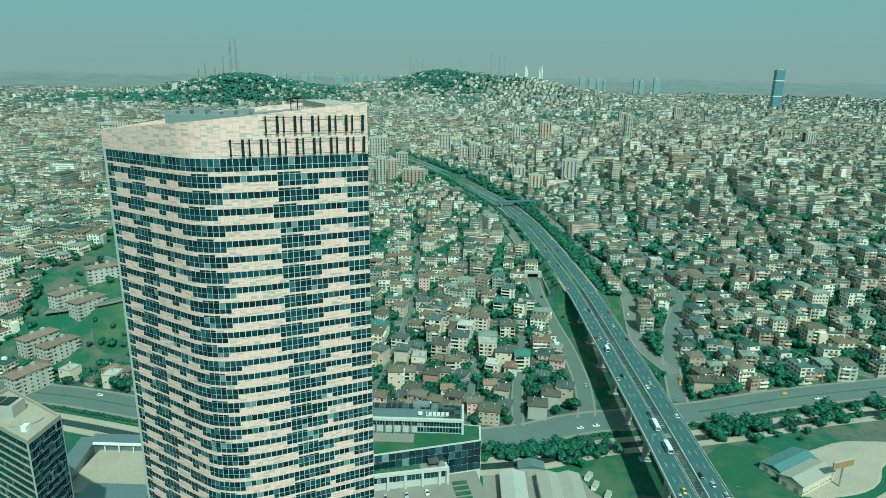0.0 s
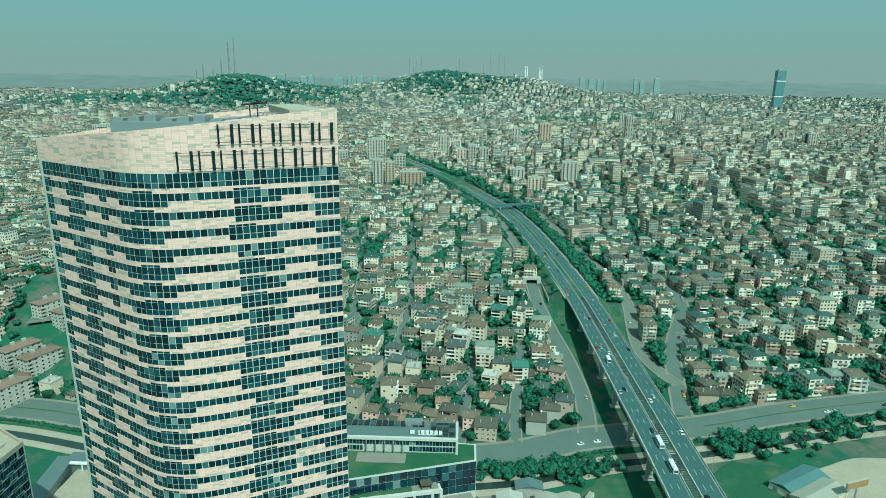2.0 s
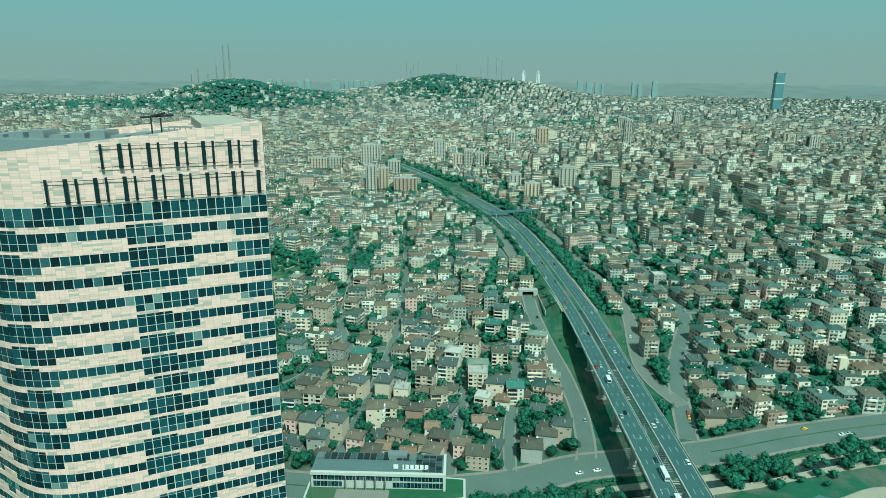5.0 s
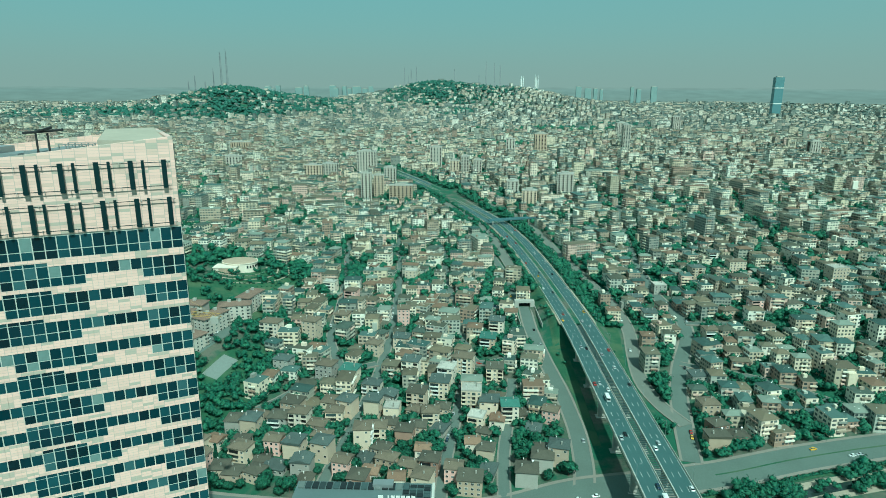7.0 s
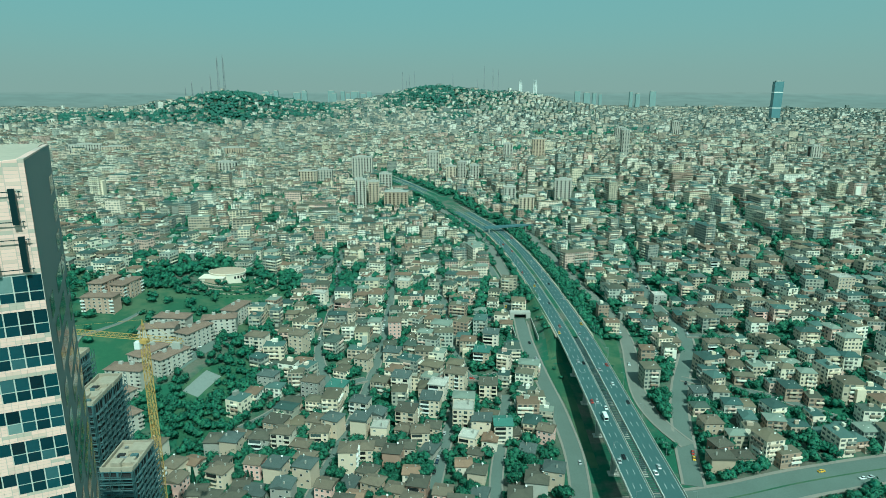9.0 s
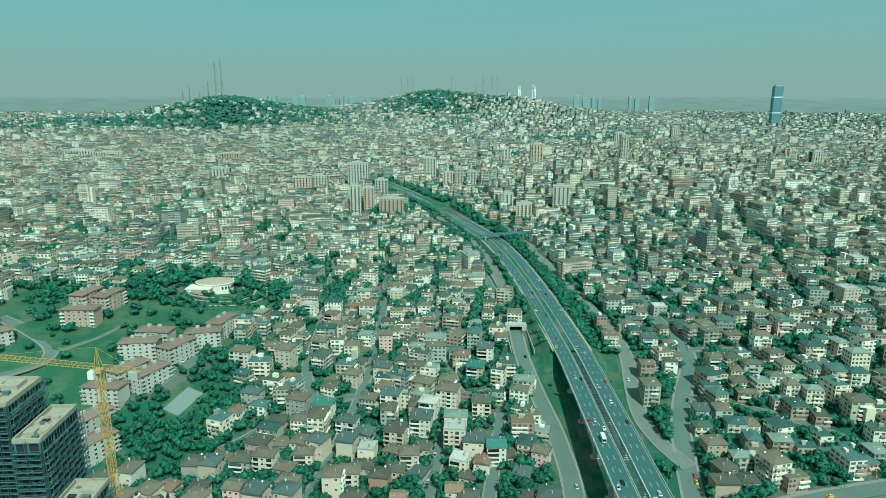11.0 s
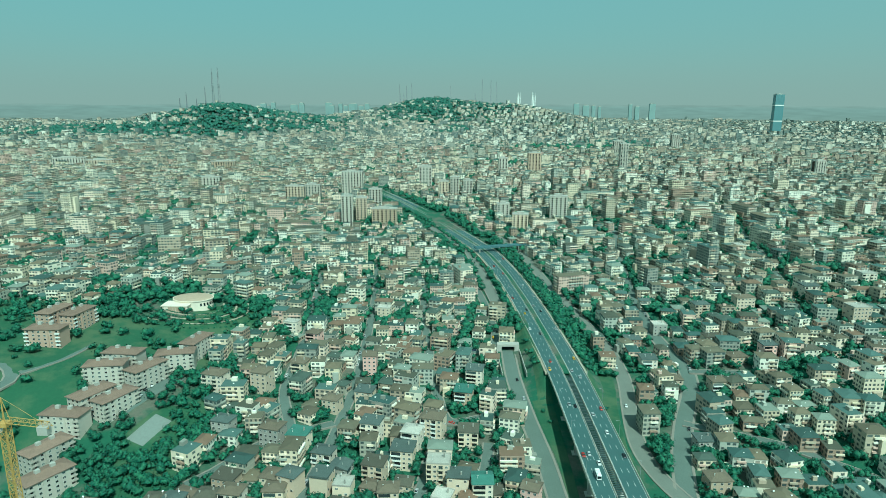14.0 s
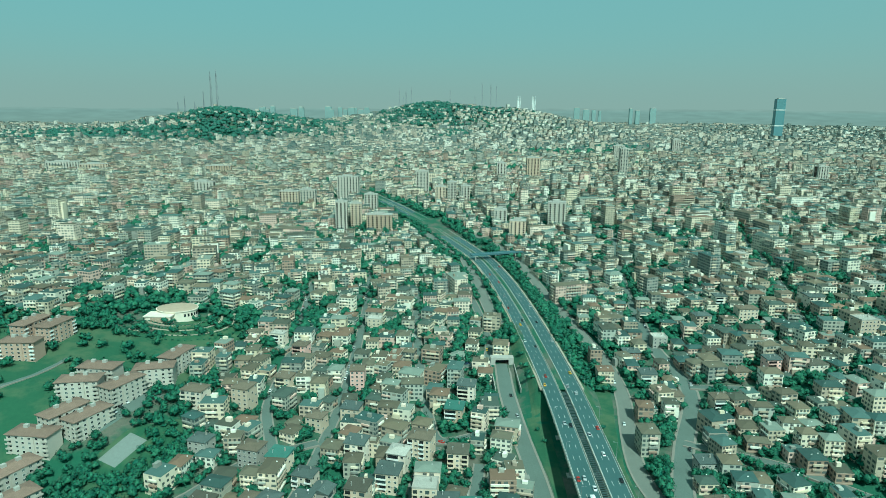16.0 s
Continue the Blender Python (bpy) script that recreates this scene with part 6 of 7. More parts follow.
def radio_mast(x, y, top, r=2.2, label="thin steel radio mast on a wooded hill"):
    zb = gz(x, y)
    ob = empty("radio_mast", pose(x, y, zb), label=label, category="mast", group="radio masts")
    bm = bmesh.new()
    h = top - zb
    for k in range(3):
        an = k * math.tau / 3
        beam(bm, (r * math.cos(an), r * math.sin(an), -2), (r * 0.35 * math.cos(an), r * 0.35 * math.sin(an), h * 0.9), 0.75, 4)
    for i in range(int(h / 9)):
        f0, f1 = i * 9 / h, (i + 1) * 9 / h
        for k in range(3):
            a0, a1 = k * math.tau / 3, (k + 1) * math.tau / 3
            q0, q1 = r * (1 - 0.65 * f0), r * (1 - 0.65 * f1)
            beam(bm, (q0 * math.cos(a0), q0 * math.sin(a0), f0 * h), (q1 * math.cos(a1), q1 * math.sin(a1), f1 * h), 0.25, 3)
    part("lattice", bm, M_MAST, ob)
    bm = bmesh.new()
    beam(bm, (0, 0, h * 0.85), (0, 0, h), 0.7, 5)
    part("antenna", bm, M_MAST, ob)


for x, top in ((-1078, 342), (-1060, 352), (-1128, 266), (-1155, 214), (-1208, 238), (-1242, 214)):
    radio_mast(x, 3000 + (x % 7) * 6, top, 6.5 if top > 300 else 3.6)
for x, top in ((-299, 290), (-278, 246), (-263, 281), (-235, 296), (-28, 282), (103, 253), (141, 321), (187, 312), (217, 304)):
    radio_mast(x, 3600, top, 4.2)
mq = empty("mosque", pose(385, 3700, gz(385, 3700) - 8), label="white mosque with six slender minarets on the ridge", category="mosque")
bm = bmesh.new()
bmesh.ops.create_uvsphere(bm, u_segments=20, v_segments=10, radius=15, matrix=Matrix.Translation((0, 0, 14)))
part("dome", bm, M_CONCRETE, mq)
part("hall", boxes((-28, -28, -10, 28, 28, 16)), M_WHITE, mq)
for sx, sy in ((-48, -30), (-40, 20), (-30, 40), (30, -30), (42, 10), (52, 30)):
    bm = bmesh.new()
    beam(bm, (sx, sy, -10), (sx, sy, 62), 3.0, 8)
    beam(bm, (sx, sy, 62), (sx, sy, 92), 2.2, 8, 0, 0.3)
    part("minaret", bm, M_WHITE, mq)


def skyscraper(x, y, w, d, top, label, material, zb=None):
    zb = gz(x, y) if zb is None else zb
    ob = empty("skyscraper", pose(x, y, zb), label=label, category="skyscraper", group="far skyscrapers")
    part("body", boxes((-w / 2, -d / 2, -6, w / 2, d / 2, top - zb)), material, ob)
    part("crown", boxes((-w * 0.35, -d * 0.35, top - zb, w * 0.3, d * 0.3, top - zb + 4)), M_CONCRETE, ob)
    return ob


# glass colour lightened towards teal to paint in the distance haze
M_BLUEGLASS = plain("haze_lightened_blue_glass", (0.15, 0.24, 0.26), 0.25, 0, 0.12, 0.02, 0.2)
ft_ = skyscraper(1415, 3000, 38, 26, 236, "blue glass skyscraper lightened with painted haze, with two pale bands", M_BLUEGLASS)
for k in (0.36, 0.74):
    hh = 236 - gz(1415, 3000)
    part("band", boxes((-19.4, -13.4, hh * k - 2, 19.4, 13.4, hh * k + 2)), M_WHITE, ft_, "pale plant-floor band")
# skyline towers carry the haze in their base colour
M_HAZETOWER = plain("haze_grey_tower", (0.26, 0.33, 0.32), 0.6, 0, 0.12, 0.02, 0.2)
srng = random.Random(31)
for x0, n_, wid in ((-1265, 4, 60), (-960, 9, 190), (-690, 5, 60), (-1500, 2, 80), (950, 4, 160), (1250, 3, 120)):
    for k in range(n_):
        x = x0 + srng.uniform(-wid, wid)
        y = math.sqrt(4700 ** 2 - (x - 20) ** 2) + 40 + srng.uniform(-60, 40)
        skyscraper(x, y, srng.uniform(18, 46), 20, srng.uniform(166, 190), "distant tower on the skyline in painted haze grey", M_HAZETOWER)

# ---- the rest of the town, too far to be told apart ----
def town(name, rows, wall_m, roof_m, label):
    """rows: x, y, turn, width, depth, height, roof rise. One mesh of bodies with windows and roofs with eaves."""
    a = np.array(rows, dtype=float)
    N = len(a)
    x, y, th, w, d, h, rise = a.T
    z = land(x, y)
    c, s = np.cos(th), np.sin(th)

    def at(lx, ly, lz):
        return np.stack([x + lx * c - ly * s, y + lx * s + ly * c, lz], -1)
    body = np.stack([at(sx * w / 2, sy * d / 2, zz) for zz in (z - 4, z + h) for sx, sy in ((-1, -1), (1, -1), (1, 1), (-1, 1))], 1)
    ov = np.where(rise > 0.5, 0.5, 0.0)
    ridge = np.maximum(w / 2 - d * 0.42, 0.3)
    roof = np.stack([at(sx * (w / 2 + ov), sy * (d / 2 + ov), z + h + 0.05) for sx, sy in ((-1, -1), (1, -1), (1, 1), (-1, 1))] + [at(-ridge, 0 * w, z + h + rise), at(ridge, 0 * w, z + h + rise)], 1)
    verts = np.concatenate([body.reshape(-1, 3), roof.reshape(-1, 3)])
    kb, kr = np.arange(N) * 8, N * 8 + np.arange(N) * 6
    q = np.concatenate([np.stack([kb + i for i in f], -1) for f in ((0, 1, 5, 4), (1, 2, 6, 5), (2, 3, 7, 6), (3, 0, 4, 7))] + [np.stack([kr + i for i in f], -1) for f in ((0, 1, 5, 4), (2, 3, 4, 5))])
    t = np.concatenate([np.stack([kr + i for i in f], -1) for f in ((1, 2, 5), (3, 0, 4))])
    zero = np.zeros(N)
    uv = []
    for L in (w, d, w, d):
        uv.append(np.stack([np.stack([zero, zero - 4], -1), np.stack([L, zero - 4], -1), np.stack([L, h], -1), np.stack([zero, h], -1)], 1))
    uv = np.concatenate([np.concatenate(uv).reshape(-1, 2), np.zeros((N * 8 + N * 6, 2))])
    me = raw_mesh(name, verts, q.tolist() + t.tolist(), uv, np.concatenate([np.zeros(4 * N), np.ones(4 * N)]))
    me.materials.append(wall_m)
    me.materials.append(roof_m)
    return tagged(new(name, me), label, "town", kind="stuff")


def add_ons(name, rows, y_most, label, wall_m):
    """Balconies storey by storey, stair housings on roofs and lean-to annexes of the town's houses."""
    g = np.random.default_rng(31)
    parts_ = []
    for x, y, th, w, d, h, rise in rows:
        if y > y_most:
            continue
        st = int(h // 2.9)
        z = float(land(x, y))
        c, s = math.cos(th), math.sin(th)
        # the wall that looks most towards -y, and the one beside it
        fronts = sorted(((c, 0), (-c, 1), (-s, 2), (s, 3)), reverse=True)
        for rank in (0, 1):
            k = fronts[rank][1]
            L, D, turn = (w, d, th) if k < 2 else (d, w, th + math.pi / 2)
            if k in (1, 3):
                turn += math.pi
            if k == 2:
                turn = th + math.pi / 2
            if g.random() < (0.25 if rank == 0 else 0.6) or st < 2:
                continue
            u0 = g.uniform(-0.5, 0.0) * L
            u1 = min(L / 2, u0 + g.uniform(0.35, 0.75) * L)
            for f in range(1, st):
                zf = z + f * 3.0
                parts_.append((x, y, turn, u0, u1, -D / 2 - g.uniform(0.9, 1.2), -D / 2 + 0.05, zf - 0.2, zf + 0.85))
        if rise < 1:
            u, v, a = g.uniform(-0.3, 0.1) * w, g.uniform(-0.2, 0.2) * d, g.uniform(1.5, 2.6)
            parts_.append((x, y, th, u, u + a * 1.5, v, v + a, z + h - 0.2, z + h + g.uniform(1.6, 2.8)))
        if g.random() < 0.45:
            u = g.uniform(-0.5, 0.1) * w
            parts_.append((x, y, th + g.choice([0, math.pi]), u, u + 0.4 * w, -d / 2 - g.uniform(1.5, 3.5), -d / 2 + 0.1, z - 3, z + 3.0 * g.integers(1, max(2, st))))
    a = np.array(parts_)
    x, y, th, u0, u1, v0, v1, z0, z1 = a.T
    c, s = np.cos(th), np.sin(th)
    N = len(a)
    vs = np.stack([np.stack([x + u * c - v * s, y + u * s + v * c, zz], -1) for zz in (z0, z1) for u, v in ((u0, v0), (u1, v0), (u1, v1), (u0, v1))], 1).reshape(-1, 3)
    k = np.arange(N) * 8
    fs = np.concatenate([np.stack([k + i for i in f], -1) for f in ((0, 1, 5, 4), (1, 2, 6, 5), (2, 3, 7, 6), (3, 0, 4, 7), (4, 5, 6, 7))])
    me = raw_mesh(name, vs, fs.tolist())
    me.materials.append(wall_m)
    return tagged(new(name, me), label, "town", kind="stuff")


nrng = np.random.default_rng(5)
rows = []
for x, y, th in later:
    w, d = rng.uniform(9, 13.5), rng.uniform(8, 12)
    big = rng.random() < 0.22
    if big:
        w, d = rng.uniform(12.5, 16), rng.uniform(10, 12.5)
    rows.append((x, y, th + rng.choice([0, math.pi / 2]), w, d, STORE * (rng.choice([4, 4, 5]) if big else rng.choice([1, 2, 2, 3, 3, 3, 4])) + 0.4, rng.choice([0.3, 0.4, 1.3, 1.7, 2.1])))


def far_rows(y0, y1, step, hmin, hmax, tall):
    n_ = 0
    yy = y0
    while yy < y1:
        half = 0.80 * yy + 120
        xs_ = np.arange(-half, half, step)
        xs_ = xs_ + nrng.uniform(-0.28, 0.28, len(xs_)) * step
        ys_ = yy + nrng.uniform(-0.3, 0.3, len(xs_)) * step
        dd = np.abs(xs_ - hwy_x(ys_))
        hills_ = hill(xs_, ys_, -1040, 3000, 300, 330, 1) + hill(xs_, ys_, -760, 3150, 240, 280, 0.7) + hill(xs_, ys_, -150, 3650, 210, 330, 1) + hill(xs_, ys_, -1450, 2660, 300, 90, 0.9) + hill(xs_, ys_, -980, 2700, 220, 90, 0.8) + hill(xs_, ys_, 440, 2280, 150, 50, 1)
        keep = (np.hypot(xs_ - 20, ys_ - 80) < 4780) & ((dd > 46) | (ys_ > 1500)) & (nrng.random(len(xs_)) > 0.13 + 0.62 * np.clip(hills_, 0, 1))
        for x, y in zip(xs_[keep], ys_[keep]):
            if y < 1300 and abs(x) < 420 and near_road(x, y, 3.5):
                continue
            if y < 2400 and any(abs(x - a) < c_ and abs(y - b) < c_ for a, b, c_ in TALLS):
                continue
            th = 0.2 * math.sin(x / 300 + 1) + 0.14 * math.sin(y / 420) + nrng.choice([0, math.pi / 2]) + nrng.uniform(-0.1, 0.1)
            st = nrng.integers(hmin, hmax + 1)
            w, d = nrng.uniform(0.55, 0.98) * step, nrng.uniform(0.5, 0.8) * step
            if nrng.random() < 0.05:
                w, d, st = nrng.uniform(1.3, 2.2) * step, nrng.uniform(11, 15), nrng.integers(4, 8)
            if nrng.random() < tall:
                st, w, d = nrng.integers(7, 12), nrng.uniform(13, 24), nrng.uniform(11, 15)
                rows.append((x, y, th, w, d, st * 3.0, 0.4))
            else:
                rows.append((x, y, th, w, d, st * 3.0, nrng.choice([0.3, 0.4, 0.5, 1.4, 1.9])))
        yy += step


far_rows(762, 1200, 16.5, 2, 5, 0.012)
far_rows(1200, 2200, 16.5, 2, 6, 0.026)
near_rows = list(rows)
town("town", rows, M_FARWALL, M_FARROOF, "dense quarter of plastered apartment houses with brown roofs")
add_ons("balconies", rows, 1700, "plastered balconies and annexes of the dense quarter", choice("balcony_plaster", WALLS, "island", 0.85, 0.15, 0.4))
rows = []
far_rows(2200, 3100, 18.5, 2, 6, 0.026)
far_rows(3100, 4800, 23, 2, 5, 0.004)
town("far_town", rows, M_HAZEWALL, M_HAZEROOF, "far plastered houses in haze-toned colours climbing to the hills")


# white dishes and tanks on the roofs
dish_v, dish_f = [], []
for i, (x, y, th, w, d, h, rise) in enumerate(near_rows):
    if y > 1500:
        break
    for k in range(1 + (i % 4 == 0)):
        px, py = x + nrng.uniform(-0.35, 0.35) * w, y + nrng.uniform(-0.35, 0.35) * d
        z = gz(px, py) + h + rise * 0.7
        r = nrng.uniform(0.25, 0.5)
        q = len(dish_v)
        dish_v += [(px - r, py, z), (px + r, py, z), (px + r, py + r * 0.5, z + r * 1.5), (px - r, py + r * 0.5, z + r * 1.5), (px, py + r, z)]
        dish_f += [(q, q + 1, q + 2, q + 3), (q + 1, q + 4, q + 2), (q + 4, q, q + 3), (q + 3, q + 2, q + 4)]
me = raw_mesh("dishes", dish_v, dish_f)
me.materials.append(M_WHITE)
tagged(new("roof_dishes", me), "white satellite dishes and small tanks on roofs", "roof dishes", kind="stuff")

# ---- trees ----
GOLD = (1 + 5 ** 0.5) / 2
BALL_V = np.array([(-1, GOLD, 0), (1, GOLD, 0), (-1, -GOLD, 0), (1, -GOLD, 0), (0, -1, GOLD), (0, 1, GOLD), (0, -1, -GOLD), (0, 1, -GOLD), (GOLD, 0, -1), (GOLD, 0, 1), (-GOLD, 0, -1), (-GOLD, 0, 1)]) / (1 + GOLD ** 2) ** 0.5
BALL_F = np.array([(0, 11, 5), (0, 5, 1), (0, 1, 7), (0, 7, 10), (0, 10, 11), (1, 5, 9), (5, 11, 4), (11, 10, 2), (10, 7, 6), (7, 1, 8), (3, 9, 4), (3, 4, 2), (3, 2, 6), (3, 6, 8), (3, 8, 9), (4, 9, 5), (2, 4, 11), (6, 2, 10), (8, 6, 7), (9, 8, 1)])
LOW_V = np.array([(1, 0, 0), (-1, 0, 0), (0, 1, 0), (0, -1, 0), (0, 0, 1), (0, 0, -0.8)], dtype=float)
LOW_F = np.array([(0, 2, 4), (2, 1, 4), (1, 3, 4), (3, 0, 4), (2, 0, 5), (1, 2, 5), (3, 1, 5), (0, 3, 5)])


def crown_data(r, h, n, seed, base=0.0, clumps=7, low=False):
    """A crown: uneven leaf clumps inside, n small leaf sprays standing out of them. Verts, triangles and soft normals."""
    g = np.random.default_rng(seed)
    bv, bf = (LOW_V, LOW_F) if low else (BALL_V, BALL_F)
    v = g.normal(size=(clumps, 3))
    v /= np.linalg.norm(v, axis=1)[:, None]
    mid = np.array((0, 0, base + h * 0.5))
    lr = g.uniform(0.30, 0.52, clumps) * r * (1.25 if low else 1.0) * (7 / clumps) ** 0.25
    centre = mid + v * g.uniform(0.35, 0.72, clumps)[:, None] * (r, r, h * 0.42)
    lobes = centre[:, None] + bv[None] * lr[:, None, None] * g.uniform(0.62, 1.25, (clumps, len(bv), 1)) * (1, 1, 0.85)
    away = (lobes - mid) / (np.linalg.norm(lobes - mid, axis=2)[..., None] + 1e-6)
    nrm = 0.75 * bv[None] + 0.45 * away
    tris = (bf[None] + (np.arange(clumps) * len(bv))[:, None, None]).reshape(-1, 3)
    verts_, norms = lobes.reshape(-1, 3), nrm.reshape(-1, 3)
    if n:
        k = g.integers(0, clumps, n)
        u = g.normal(size=(n, 3)) + (0, 0, 0.35)
        u /= np.linalg.norm(u, axis=1)[:, None]
        c = centre[k] + u * (lr[k] * g.uniform(0.72, 1.32, n))[:, None] * (1, 1, 0.85)
        size = g.uniform(0.09, 0.17, n) * r * min(1.8, max(0.8, (90 / n) ** 0.5))
        a = np.cross(u, g.normal(size=(n, 3)))
        a /= np.linalg.norm(a, axis=1)[:, None] + 1e-6
        b = np.cross(u, a)
        tip = c + u * (size * g.uniform(0.1, 0.7, n))[:, None]
        p = np.stack([c - a * size[:, None], tip + b * size[:, None], c + a * size[:, None]], 1)
        flip = (np.cross(p[:, 1] - p[:, 0], p[:, 2] - p[:, 0]) * u).sum(1) < 0
        p[flip] = p[flip][:, ::-1]
        k0 = len(verts_)
        verts_ = np.concatenate([verts_, p.reshape(-1, 3)])
        aw = (c - mid) / (np.linalg.norm(c - mid, axis=1)[:, None] + 1e-6)
        norms = np.concatenate([norms, np.repeat(0.5 * u + 0.4 * aw + 0.42 * g.normal(size=(n, 3)), 3, axis=0)])
        tris = np.concatenate([tris, k0 + np.arange(n * 3).reshape(-1, 3)])
    norms = norms / (np.linalg.norm(norms, axis=1)[:, None] + 1e-6)
    return verts_, tris, norms


def tree_thing(r, h, trunk, seed, m, n=620):
    ob = empty("tree", m, label="leafy green tree with a broad uneven crown", category="tree", group="trees among the houses")
    bm = bmesh.new()
    beam(bm, (0, 0, -0.6), (0.1, 0, trunk + h * 0.35), 0.22, 6, 0, 0.09)
    rr = random.Random(seed)
    for k in range(5):
        an = k * 1.26 + rr.random()
        beam(bm, (0.05, 0, trunk * 0.75 + k * 0.3), (math.cos(an) * r * 0.6, math.sin(an) * r * 0.6, trunk + h * 0.5), 0.1, 5, 0, 0.03)
    part("trunk", bm, M_BARK, ob)
    v, f, vn = crown_data(r * 1.08, h, n, seed, trunk, 22)
    me = raw_mesh("crown", v, f.tolist())
    me.normals_split_custom_set_from_vertices(vn.tolist())
    mesh_part("crown", me, M_LEAF, ob)
    return ob


def cypress_thing(r, h, seed, m):
    ob = empty("cypress", m, label="slender dark green cypress", category="tree", group="cypresses")
    bm = bmesh.new()
    beam(bm, (0, 0, -0.6), (0, 0, h * 0.6), 0.16, 6, 0, 0.05)
    part("trunk", bm, M_BARK, ob)
    g = np.random.default_rng(seed)
    n = 360
    z = g.uniform(0.06, 1, n)
    an = g.uniform(0, math.tau, n)
    rad = r * np.sqrt(np.clip(1 - z, 0, 1)) * np.clip(z * 6, 0, 1) * g.uniform(0.7, 1.05, n)
    c = np.stack([np.cos(an) * rad, np.sin(an) * rad, z * h], -1)
    out_ = np.stack([np.cos(an), np.sin(an), 0 * an + 0.6], -1)
    tan = np.stack([-np.sin(an), np.cos(an), 0 * an], -1)
    s = 0.36 * r
    p = np.stack([c - tan * s, c + tan * s, c + out_ * s * 0.5 + (0, 0, s * 2.2)], 1)
    mesh_part("crown", raw_mesh("crown", p.reshape(-1, 3), (np.arange(n)[:, None] * 3 + (0, 1, 2)).tolist()), M_CYPRESS, ob)
    return ob


def ok_tree(x, y, r):
    d = x - float(hwy_x(y))
    if -50 < d < 34 and y < 640 and not (d < -38 and y < 560):
        return False
    if abs(d) < 18 and y < 1600 or near_road(x, y, r * 0.3):
        return False
    return free(x, y, r * 0.22)


tree_protos = [tree_thing(r, h, t, s, pose(x, y, gz(x, y)), 1500) for r, h, t, s, x, y in ((3.2, 5.5, 1.6, 1, -20, 392), (4.2, 6.5, 2.0, 2, 60, 400), (2.6, 4.4, 1.3, 3, 28, 366), (4.8, 7.0, 2.4, 4, -84, 402), (3.6, 5.0, 1.5, 5, 214, 440))]
cyp_protos = [cypress_thing(1.3, 9.0, 8, pose(24, 372, gz(24, 372))), cypress_thing(1.1, 7.0, 9, pose(33, 398, gz(33, 398)))]
tree_rows = []
tn = 0
trng = random.Random(3)
pts = []
for _ in range(25000):
    y = 340 + trng.random() ** 1.3 * 700
    x = trng.uniform(-0.75 * y - 40, 0.75 * y + 40)
    pts.append((y, x))
pts.sort()
for y, x in pts:
    if y < blvd_y(x) + 13:
        continue
    green = is_green(x, y)
    on_terrace = math.hypot((x + 195) / 46, (y - 612) / 34) < 1
    if green and (on_terrace or trng.random() < (0.9 if x < -215 and y < 560 else 0.66 if x < -165 else 0.5)):
        continue
    r = trng.uniform(2.2, 4.6)
    if not ok_tree(x, y, r) or trng.random() < (0.72 if y < blvd_y(x) + 45 and -140 < x < 75 else 0.16):
        continue
    if tn < 150:
        if trng.random() < 0.1:
            src = trng.choice(cyp_protos)
        else:
            src = trng.choice(tree_protos)
        s = trng.uniform(0.7, 1.15)
        c = copy_thing(src, pose(x, y, gz(x, y), 0, 0, trng.uniform(0, 360)))
        c.scale = (s, s, s * trng.uniform(0.85, 1.1))
        tn += 1
    else:
        tree_rows.append((x, y, r))
    BUILT.append((x, y, r * 0.35))


def woods(name, rows, n, material, label, hs=1.6, clumps=7, low=False):
    base = [crown_data(1.1, hs, n, 40 + k, 0.25, clumps, low) for k in range(6)]
    vs, fs, ns_, k0 = [], [], [], 0
    g = np.random.default_rng(77)
    for i, (x, y, r) in enumerate(rows):
        v, f, vn = base[i % 6]
        an = g.uniform(0, math.tau)
        c, s = math.cos(an), math.sin(an)
        q = np.stack([v[:, 0] * c - v[:, 1] * s, v[:, 0] * s + v[:, 1] * c, v[:, 2]], -1) * r
        vs.append(q + (x, y, gz(x, y) - 0.2))
        ns_.append(np.stack([vn[:, 0] * c - vn[:, 1] * s, vn[:, 0] * s + vn[:, 1] * c, vn[:, 2]], -1))
        fs.append(f + k0)
        k0 += len(v)
    me = raw_mesh(name, np.concatenate(vs), np.concatenate(fs).tolist())
    me.normals_split_custom_set_from_vertices(np.concatenate(ns_).tolist())
    me.materials.append(material)
    return tagged(new(name, me), label, "trees", kind="stuff")



# groves: x, y, spread, count
for cx_, cy_, sx_, sy_, n_ in ((-140, 452, 16, 18, 70), (-165, 432, 10, 14, 30), (-122, 476, 9, 20, 40), (-150, 540, 8, 30, 45), (-250, 610, 50, 10, 90), (-262, 622, 20, 10, 40),
                               (40, 322, 14, 6, 50), (66, 324, 12, 5, 45), (24, 322, 6, 5, 20), (165, 352, 12, 6, 40), (195, 358, 14, 5, 35), (240, 372, 10, 6, 30), (285, 384, 14, 5, 30), (150, 440, 5, 25, 22), (-235, 392, 14, 5, 25), (176, 440, 8, 12, 20)):
    for _ in range(n_):
        x, y = trng.gauss(cx_, sx_), trng.gauss(cy_, sy_)
        if not near_road(x, y, 1.0) and free(x, y, 0.5):
            tree_rows.append((x, y, trng.uniform(2.0, 4.2)))
